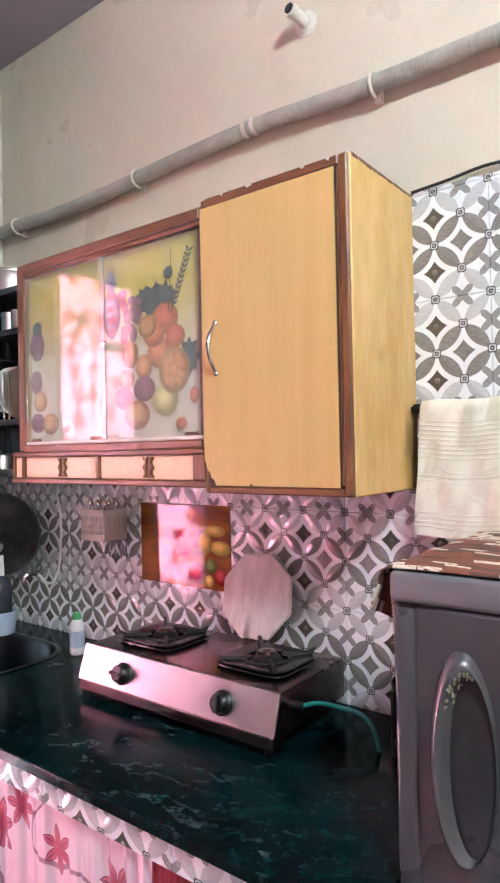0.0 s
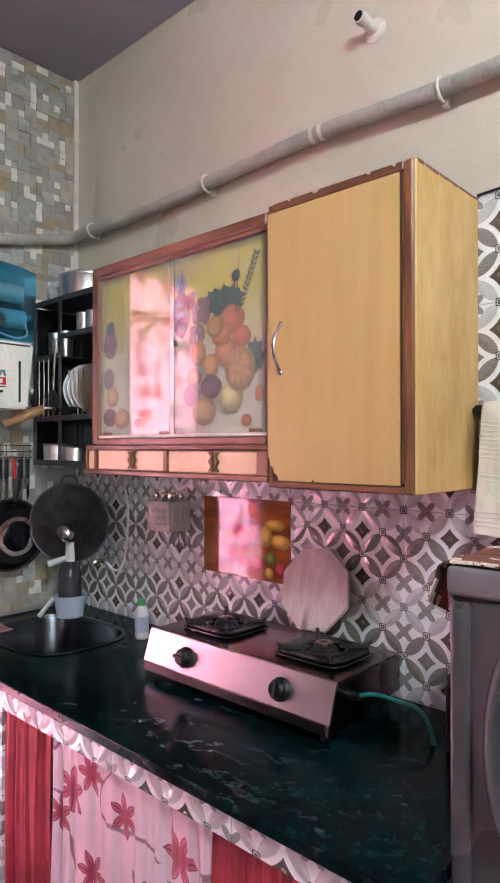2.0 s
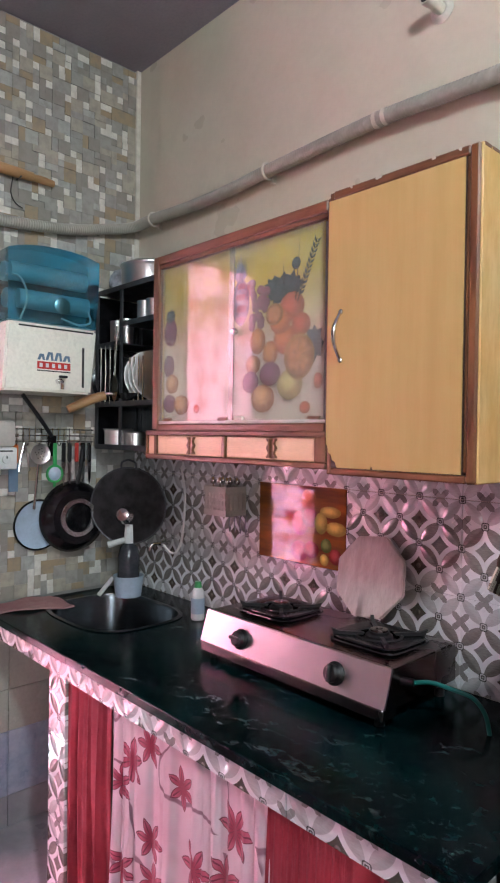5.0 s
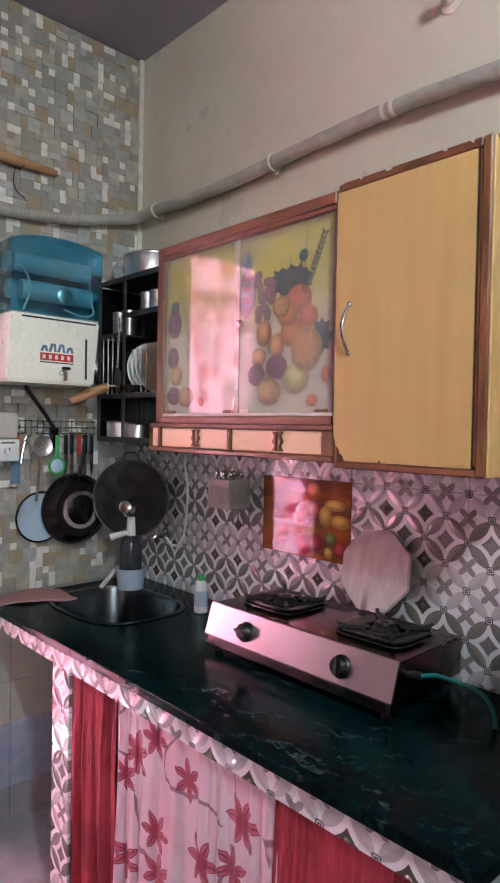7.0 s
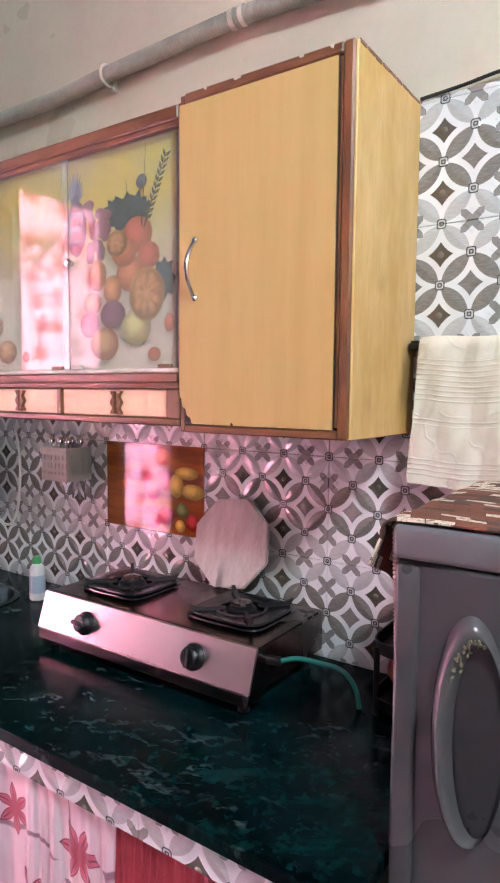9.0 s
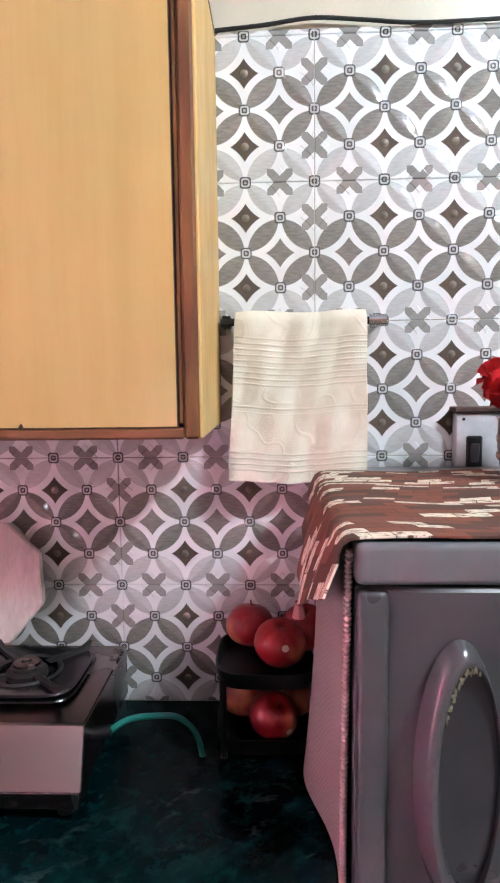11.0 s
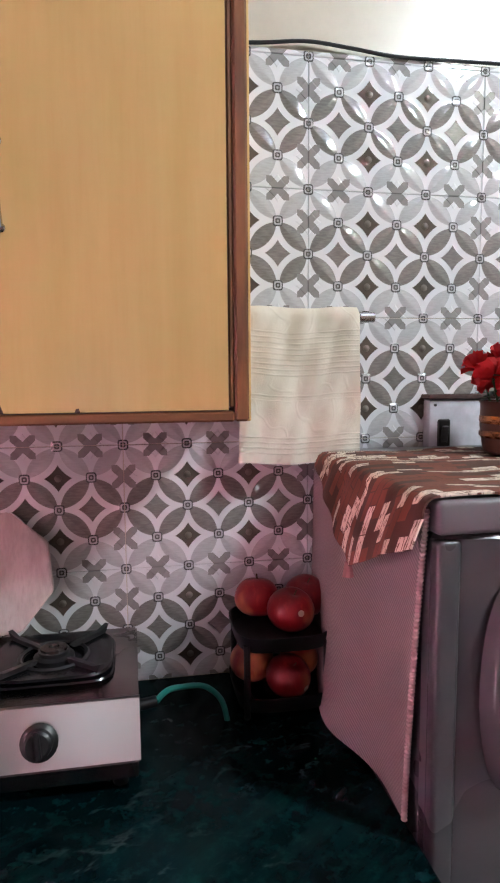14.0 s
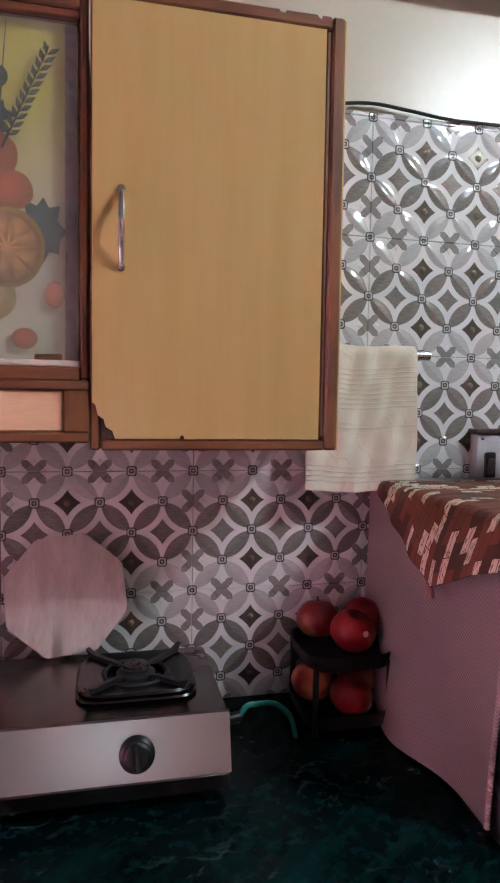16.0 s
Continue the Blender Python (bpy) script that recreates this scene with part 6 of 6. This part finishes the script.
part("bottle", turned([(0.020, 0.001), (0.0235, 0.006), (0.0235, 0.075), (0.021, 0.100), (0.013, 0.113)], Matrix.Translation((-0.977, -0.133, COUNTER)), 20), WHITE_PLASTIC, t)
part("cap", rodded((-0.977, -0.133, COUNTER + 0.113), (-0.977, -0.133, COUNTER + 0.134), 0.014, 0.011, n=14), GREEN_PLASTIC, t, "green screw cap")
part("label", turned([(0.0238, 0.025), (0.0238, 0.078), (0.0236, 0.078), (0.0236, 0.025)], Matrix.Translation((-0.977, -0.133, COUNTER)), 20, True), PALE_BLUE, t, "pale label")


def corner_cloth(u, v):
    x = LEFT + 0.012 + 0.20 * u * (1 - 0.55 * min(1.0, v * 1.2)) + 0.006 * math.sin(v * 19)
    s = (1 - v) * 0.36
    if s < 0.085:
        return (x, -0.662 - 0.004 * math.sin(u * 9), COUNTER - 0.080 + s)
    return (x, -0.660 + (s - 0.085), COUNTER + 0.007 + 0.004 * math.sin(u * 8 + s * 30))
t = thing("dish_cloth", (-1.5, -0.6, COUNTER), "faded pink dish cloth folded over the counter corner", "cloth")
part("cloth", sheet(corner_cloth, 20, 24, 0.006, (0.2, 0.36)), PINK_CLOTH, t)

# ---- cutlery caddy on the tiles ----
t = thing("cutlery_caddy", (-0.92, -0.06, 1.21), "pale grey plastic basket of spoons hung on the tiled wall", "caddy")
cx0, cx1, cy0, cy1, cz0, cz1 = -0.985, -0.868, -0.105, -0.012, 1.212, 1.312
for nm, bounds in (("base", (cx0, cx1, cy0, cy1, cz0, cz0 + 0.004)), ("front_band", (cx0, cx1, cy0, cy0 + 0.003, cz0 + 0.004, cz0 + 0.02)), ("front_band", (cx0, cx1, cy0 - 0.002, cy0 + 0.003, cz1 - 0.022, cz1)),
                   ("back_wall", (cx0, cx1, cy1 - 0.003, cy1, cz0 + 0.004, cz1))):
    part(nm, boxed(*bounds), GREY_PLASTIC, t, smooth=False)
for x in (cx0, cx1 - 0.003):
    part("side_band", boxed(x, x + 0.003, cy0 + 0.003, cy1 - 0.003, cz0 + 0.004, cz0 + 0.02), GREY_PLASTIC, t, smooth=False)
    part("side_band", boxed(x, x + 0.003, cy0 + 0.003, cy1 - 0.003, cz1 - 0.022, cz1), GREY_PLASTIC, t, smooth=False)
for k in range(7):
    x = cx0 + 0.008 + k * (cx1 - cx0 - 0.016) / 6
    part("rib", boxed(x - 0.0045, x + 0.0045, cy0, cy0 + 0.003, cz0 + 0.02, cz1 - 0.022), GREY_PLASTIC, t, smooth=False)
for k in range(5):
    y = cy0 + 0.010 + k * 0.018
    for x in (cx0, cx1 - 0.003):
        part("rib", boxed(x, x + 0.003, y - 0.004, y + 0.004, cz0 + 0.02, cz1 - 0.022), GREY_PLASTIC, t, smooth=False)
for z in (1.245, 1.270):
    part("band", boxed(cx0, cx1, cy0 - 0.0005, cy0 + 0.0025, z - 0.004, z + 0.004), GREY_PLASTIC, t, smooth=False)
part("liner", boxed(cx0 + 0.004, cx1 - 0.004, cy0 + 0.004, cy1 - 0.004, cz0 + 0.005, cz1 - 0.02), GREY_PLASTIC, t, "pale inner wall", False)
for k in range(6):
    x, y = cx0 + 0.018 + 0.016 * k, cy0 + 0.03 + 0.03 * (k % 2)
    s = thing("spoon", (x, y, cz1 - 0.02), "steel spoon standing in the caddy", "spoon", "spoons in the caddy")
    part("stem", rodded((x, y, cz1 - 0.02), (x - 0.006 + 0.003 * k, y, cz1 + 0.008), 0.003, n=6), CHROME, s)
    part("bowl", turned([(0.0, 0.0), (0.009, 0.004), (0.011, 0.013), (0.007, 0.024), (0.0, 0.028)], Matrix.Translation((x - 0.006 + 0.003 * k, y, cz1 + 0.004)), 12), CHROME, s)
t = thing("hook_strip", (-0.90, -0.005, 1.19), "dark metal hooks hanging under the caddy", "hooks")
for k in range(4):
    x = -0.955 + 0.028 * k
    part("hook", tubed(smooth_path([(x, -0.002, 1.215), (x, -0.012, 1.19), (x + 0.006, -0.016, 1.155), (x + 0.012, -0.02, 1.150), (x + 0.014, -0.018, 1.165)], 5), 0.0025, 6), DARK_STEEL, t)

# ---- apples on the black two-tier stand ----
st2 = thing("fruit_stand", (0.225, -0.115, COUNTER), "black two-tier fruit stand on the marble beside the refrigerator", "stand")
for z in (COUNTER + 0.012, 0.972):
    tr_ = bmesh.new()
    lp = lambda q, zz: [tr_.verts.new((0.222 + 0.090 * q * (abs(math.cos(a)) ** 0.5) * math.copysign(1, math.cos(a)), -0.112 + 0.092 * q * (abs(math.sin(a)) ** 0.5) * math.copysign(1, math.sin(a)), zz)) for a in [2 * math.pi * k / 36 for k in range(36)]]
    rr = [lp(1.0, z + 0.028), lp(0.97, z + 0.028), lp(0.93, z + 0.004), lp(0.3, z + 0.003), lp(0.3, z), lp(0.94, z), lp(1.0, z + 0.024)]
    for p, q in zip(rr, rr[1:] + rr[:1]):
        for k in range(36):
            tr_.faces.new((p[k], p[(k + 1) % 36], q[(k + 1) % 36], q[k]))
    tr_.faces.new([rr[3][k] for k in range(36)][::-1])
    part("tray", tr_, PLASTIC_BLACK, st2)
for sx in (-1, 1):
    for sy in (-1, 1):
        part("leg", rodded((0.222 + sx * 0.074, -0.112 + sy * 0.076, COUNTER + 0.0005), (0.222 + sx * 0.074, -0.112 + sy * 0.076, 0.985), 0.006, n=10), PLASTIC_BLACK, st2)


def apple(x, y, z, r, tx, ty, spot=None):
    t = thing("apple", (x, y, z - r), "red apple with a paler blush on the fruit stand", "apple", "apples on the stand")
    m = Matrix.Translation((x, y, z)) @ pose(0, 0, 0, tx, ty, (x * 999) % 360)
    prof = []
    for k in range(17):
        a = math.pi * k / 16
        rad = r * math.sin(a) * (1.04 + 0.05 * math.cos(a))
        h = -r * 0.92 * math.cos(a) + (0.20 * r * math.exp(-(math.sin(a) / 0.28) ** 2) * (-1 if math.cos(a) < 0 else 0.6))
        prof.append((rad, h))
    part("fruit", turned(prof, m, 24), APPLE, t)
    part("stem", rodded(m @ Vector((0, 0, 0.62 * r)), m @ Vector((0.1 * r, 0.05 * r, 1.02 * r)), 0.0016, n=6), STEM, t, "short brown stem")
    if spot:
        d = Vector(spot).normalized()
        c = Vector((x, y, z)) + d * r * 1.035
        part("sticker", turned([(0.0, 0.0), (0.006, 0.0), (0.006, 0.0008), (0.0, 0.0008)], Matrix.Translation(c) @ d.to_track_quat("Z", "Y").to_matrix().to_4x4(), 14), STICKER, t, "small pale sticker")


apple(0.190, -0.070, 1.032, 0.043, 12, -8)
apple(0.244, -0.128, 1.024, 0.044, -14, 10, (0.18, -0.95, 0.15))
apple(0.290, -0.068, 1.028, 0.043, 8, 20)
apple(0.176, -0.085, 0.910, 0.042, -10, 0)
apple(0.232, -0.158, 0.908, 0.041, -28, 14, (0.6, -0.75, -0.3))
apple(0.272, -0.080, 0.903, 0.038, 20, 0)

# ---- flowers and switch box over the refrigerator ----
VX, VY, VZ = 0.634, -0.225, FT + 0.006
t = thing("flower_pot", (VX, VY, VZ), "copper pot with dark bands on the patchwork runner", "flower pot")
part("pot", turned([(0.045, 0.0), (0.052, 0.006), (0.058, 0.05), (0.058, 0.090), (0.061, 0.096), (0.056, 0.096), (0.052, 0.02), (0.0, 0.015)], Matrix.Translation((VX, VY, VZ)), 32), BROWN_POT, t)
for h in (0.030, 0.056):
    part("band", turned([(0.0555 + 0.0025 * (h > 0.05), h), (0.0595, h + 0.004), (0.0595, h + 0.010), (0.0565 + 0.002 * (h > 0.05), h + 0.014)], Matrix.Translation((VX, VY, VZ)), 32, True), COPPER, t, "bright copper band")
bq = thing("carnations", (VX, VY, VZ + 0.05), "bunch of red cloth carnations with green leaves in the pot", "flowers")
rnd = random.Random(4)
for k, (dx, dy, dz) in enumerate(((-0.052, -0.015, 0.135), (0.012, -0.045, 0.145), (-0.008, -0.050, 0.098), (0.055, -0.02, 0.125), (0.0, 0.03, 0.165), (0.05, 0.03, 0.155), (-0.045, 0.035, 0.150), (0.05, -0.04, 0.09))):
    c = Vector((VX + dx, VY + dy, VZ + dz))
    bm = bmesh.new()
    for q in range(34):
        d = Vector((rnd.gauss(0, 1), rnd.gauss(0, 1), rnd.gauss(0.35, 0.8))).normalized()
        s = d.cross(Vector((rnd.gauss(0, 1), rnd.gauss(0, 1), rnd.gauss(0, 1)))).normalized()
        w, L = rnd.uniform(0.014, 0.019), rnd.uniform(0.030, 0.041)
        n = d.cross(s) * 0.004
        vs = [c + d * 0.004, c + d * L * 0.6 + s * w * 0.8 + n, c + d * L + s * w * 0.55 - n, c + d * L * 1.02 + n, c + d * L - s * w * 0.55 - n, c + d * L * 0.6 - s * w * 0.8 + n]
        bm.faces.new([bm.verts.new(v) for v in vs])
    bmesh.ops.solidify(bm, geom=list(bm.faces), thickness=0.0008)
    part("blossom", bm, CARNATION, bq)
    part("stalk", rodded((VX + dx * 0.4, VY + dy * 0.4, VZ + 0.03), c, 0.0022, n=6), LEAF, bq, "green stalk")
for k in range(26):
    a, e = rnd.uniform(0, 6.28), rnd.uniform(0.1, 0.9)
    o = Vector((VX + 0.02 * math.cos(a), VY + 0.02 * math.sin(a), VZ + rnd.uniform(0.085, 0.125)))
    d = Vector((math.cos(a) * math.cos(e), math.sin(a) * math.cos(e), math.sin(e)))
    s = d.cross(Vector((0, 0, 1))).normalized()
    L = rnd.uniform(0.045, 0.070)
    up = s.cross(d) * 0.006
    bm = bmesh.new()
    bm.faces.new([bm.verts.new(v) for v in (o, o + d * L * 0.4 + s * 0.011 + up, o + d * L * 0.75 + s * 0.009, o + d * L - up, o + d * L * 0.75 - s * 0.009, o + d * L * 0.4 - s * 0.011 + up)])
    bmesh.ops.solidify(bm, geom=list(bm.faces), thickness=0.0008)
    part("leaf", bm, LEAF, bq, smooth=False)

t = thing("switch_box", (0.65, -0.015, 1.29), "worn white metal switch box on the tiled wall", "switch box")
part("box", boxed(0.566, 0.735, -0.032, -0.0005, 1.285, 1.412, 0.004, 2), SWITCH_BOX, t)
part("bezel", boxed(0.583, 0.612, -0.037, -0.031, 1.313, 1.372, 0.003), PLASTIC_BLACK, t, "black switch frame")
rk2 = boxed(-0.008, 0.008, -0.006, 0.0, -0.018, 0.018, 0.002)
bmesh.ops.transform(rk2, matrix=Matrix.Translation((0.5975, -0.036, 1.342)) @ pose(0, 0, 0, 12), verts=rk2.verts)
part("rocker", rk2, DARK_STEEL, t, "worn dark grey rocker")
part("screw", rodded((0.578, -0.031, 1.402), (0.578, -0.034, 1.402), 0.003, n=10), INK, t)
part("socket_hole", boxed(0.585, 0.610, -0.0335, -0.031, 1.290, 1.303), GREY_PLASTIC, t)
part("lid", boxed(0.560, 0.735, -0.040, -0.001, 1.414, 1.424, 0.002), DARKWOOD, t, "dark wooden edge")

# ---- wall tiles, one by one ----
FRUIT_TILE = surface("printed_fruit_tile", (0.30, 0.085, 0.010), (0.13, 0.035, 0.008), 0.035, scale=9, fine=80, relief=0.0, stretch=(0.4, 1, 3))
TOPZ = 2.092
gx = -0.0625 - 0.375 * 5
while gx < RIGHT:
    xa, xb = max(LEFT, gx + 0.0008), min(RIGHT, gx + 0.3742)
    for row in range(7):
        za = 0.8325 + 0.25 * row
        zb = min(TOPZ, za + 0.2492)
        za = max(COUNTER, za + 0.0008)
        if xb - xa > 0.01 and zb - za > 0.004 and not (xb < -1.0 and za > 1.9):
            printed = abs(gx + 0.8125) < 0.01 and row == 1
            tl = part("tile", boxed(xa, xb, 0.0, 0.010, za, zb, 0.0009), FRUIT_TILE if printed else TILE, wall_north, "tile printed with a still life of fruit" if printed else "", smooth=False)
            if printed:
                ORANGE_T, RED_T, LEMON_T = ink("tile_orange", (0.55, 0.17, 0.02), None, 0.05), ink("tile_red", (0.36, 0.025, 0.015), None, 0.05), ink("tile_lemon", (0.55, 0.38, 0.06), None, 0.05)
                GREEN_T, PEACH_T = ink("tile_green", (0.17, 0.20, 0.03), None, 0.05), ink("tile_peach", (0.50, 0.22, 0.06), None, 0.05)
                px, pz = xa, za
                for k, (u, v, r, tall, mm) in enumerate(((0.60, 0.86, 0.030, 0.85, ORANGE_T), (0.50, 0.52, 0.036, 1.1, RED_T), (0.62, 0.60, 0.034, 0.9, RED_T), (0.84, 0.70, 0.042, 0.42, LEMON_T), (0.90, 0.50, 0.040, 0.55, LEMON_T), (0.74, 0.55, 0.026, 1.3, LEMON_T),
                                                   (0.50, 0.16, 0.036, 0.9, RED_T), (0.64, 0.20, 0.030, 0.9, RED_T), (0.80, 0.28, 0.022, 1.0, GREEN_T), (0.78, 0.10, 0.018, 1.0, LEMON_T), (0.90, 0.16, 0.024, 1.0, RED_T))):
                    part("printed_fruit", prism(ellipse(px + u * 0.3734, pz + v * 0.2484, r, r * tall, 20, 0.03, k), -0.0002 - 0.00012 * k, 0.0001), mm, tl, smooth=False)
    gx += 0.375

# ---- stone mosaic on the side wall ----
MOD = 0.0262
NY, NZ = int((0.0 - D0) / MOD), int((TOP - COUNTER) / MOD)
rnd = random.Random(11)
used = [[False] * NZ for _ in range(NY)]
stones = []
for j in range(NZ):
    for i in range(NY):
        if used[i][j]:
            continue
        opts = [(1, 1)] * 6 + [(2, 1)] * 3 + [(1, 2)] * 2 + [(2, 2)] * 5 + [(3, 2)]
        w, h = rnd.choice(opts)
        if i + w > NY or j + h > NZ or any(used[a][b] for a in range(i, i + w) for b in range(j, j + h)):
            w, h = 1, 1
        for a in range(i, i + w):
            for b in range(j, j + h):
                used[a][b] = True
        stones.append((i, j, w, h, w * h == 1 and rnd.random() < 0.62))
MESHES = {}


def stone_mesh(w, h, pale):
    key = (w, h, pale)
    if key not in MESHES:
        bm = boxed(-0.009, 0.009, 0.0003, w * MOD - 0.0003, 0.0003, h * MOD - 0.0003, 0.0008)
        me = bpy.data.meshes.new("stone")
        bm.to_mesh(me)
        bm.free()
        me.materials.append(WHITE_STONE if pale else STONE)
        MESHES[key] = me
    return MESHES[key]


order = sorted(stones, key=lambda s: abs(s[1] * MOD - 0.45) + 0.3 * s[0] * MOD)
rest = {True: bmesh.new(), False: bmesh.new()}
for n, (i, j, w, h, pale) in enumerate(order):
    y, z = -(i + w) * MOD, COUNTER + j * MOD + 0.012
    dx = rnd.uniform(-0.0025, 0.0025)
    if n < 300:
        ob = new("stone", stone_mesh(w, h, pale))
        ob.location = (LEFT - 0.009 + dx, y, z)
        ob.parent = wall_west
    else:
        box(rest[pale], LEFT - 0.018 + dx, LEFT + dx, y + 0.0003, y + w * MOD - 0.0003, z + 0.0003, z + h * MOD - 0.0003)
for pale, nm in ((True, "pale_stones"), (False, "stones")):
    tagged(part(nm, rest[pale], WHITE_STONE if pale else STONE, wall_west, smooth=False), kind="stuff")
lowtiles = thing("low_wall_tiles", (LEFT, -0.4, 0.0), "cream wall tiles over a blue patterned band", "wall tiles", kind="structure")
for k in range(3):
    ya, yb = -0.27 * k, max(D0, -0.27 * (k + 1)) + 0.002
    part("tile", boxed(LEFT - 0.012, LEFT, yb, ya, 0.0, 0.118, 0.001), FLOOR, lowtiles, "grey skirting tile", False)
    part("tile", boxed(LEFT - 0.012, LEFT, yb, ya, 0.120, 0.362, 0.001), BLUE_BAND, lowtiles, "pale blue patterned tile", False)
    part("tile", boxed(LEFT - 0.012, LEFT, yb, ya, 0.364, 0.520, 0.001), CREAM_TILE, lowtiles, "", False)
    part("tile", boxed(LEFT - 0.012, LEFT, yb, ya, 0.522, COUNTER - 0.03, 0.001), CREAM_TILE, lowtiles, "", False)
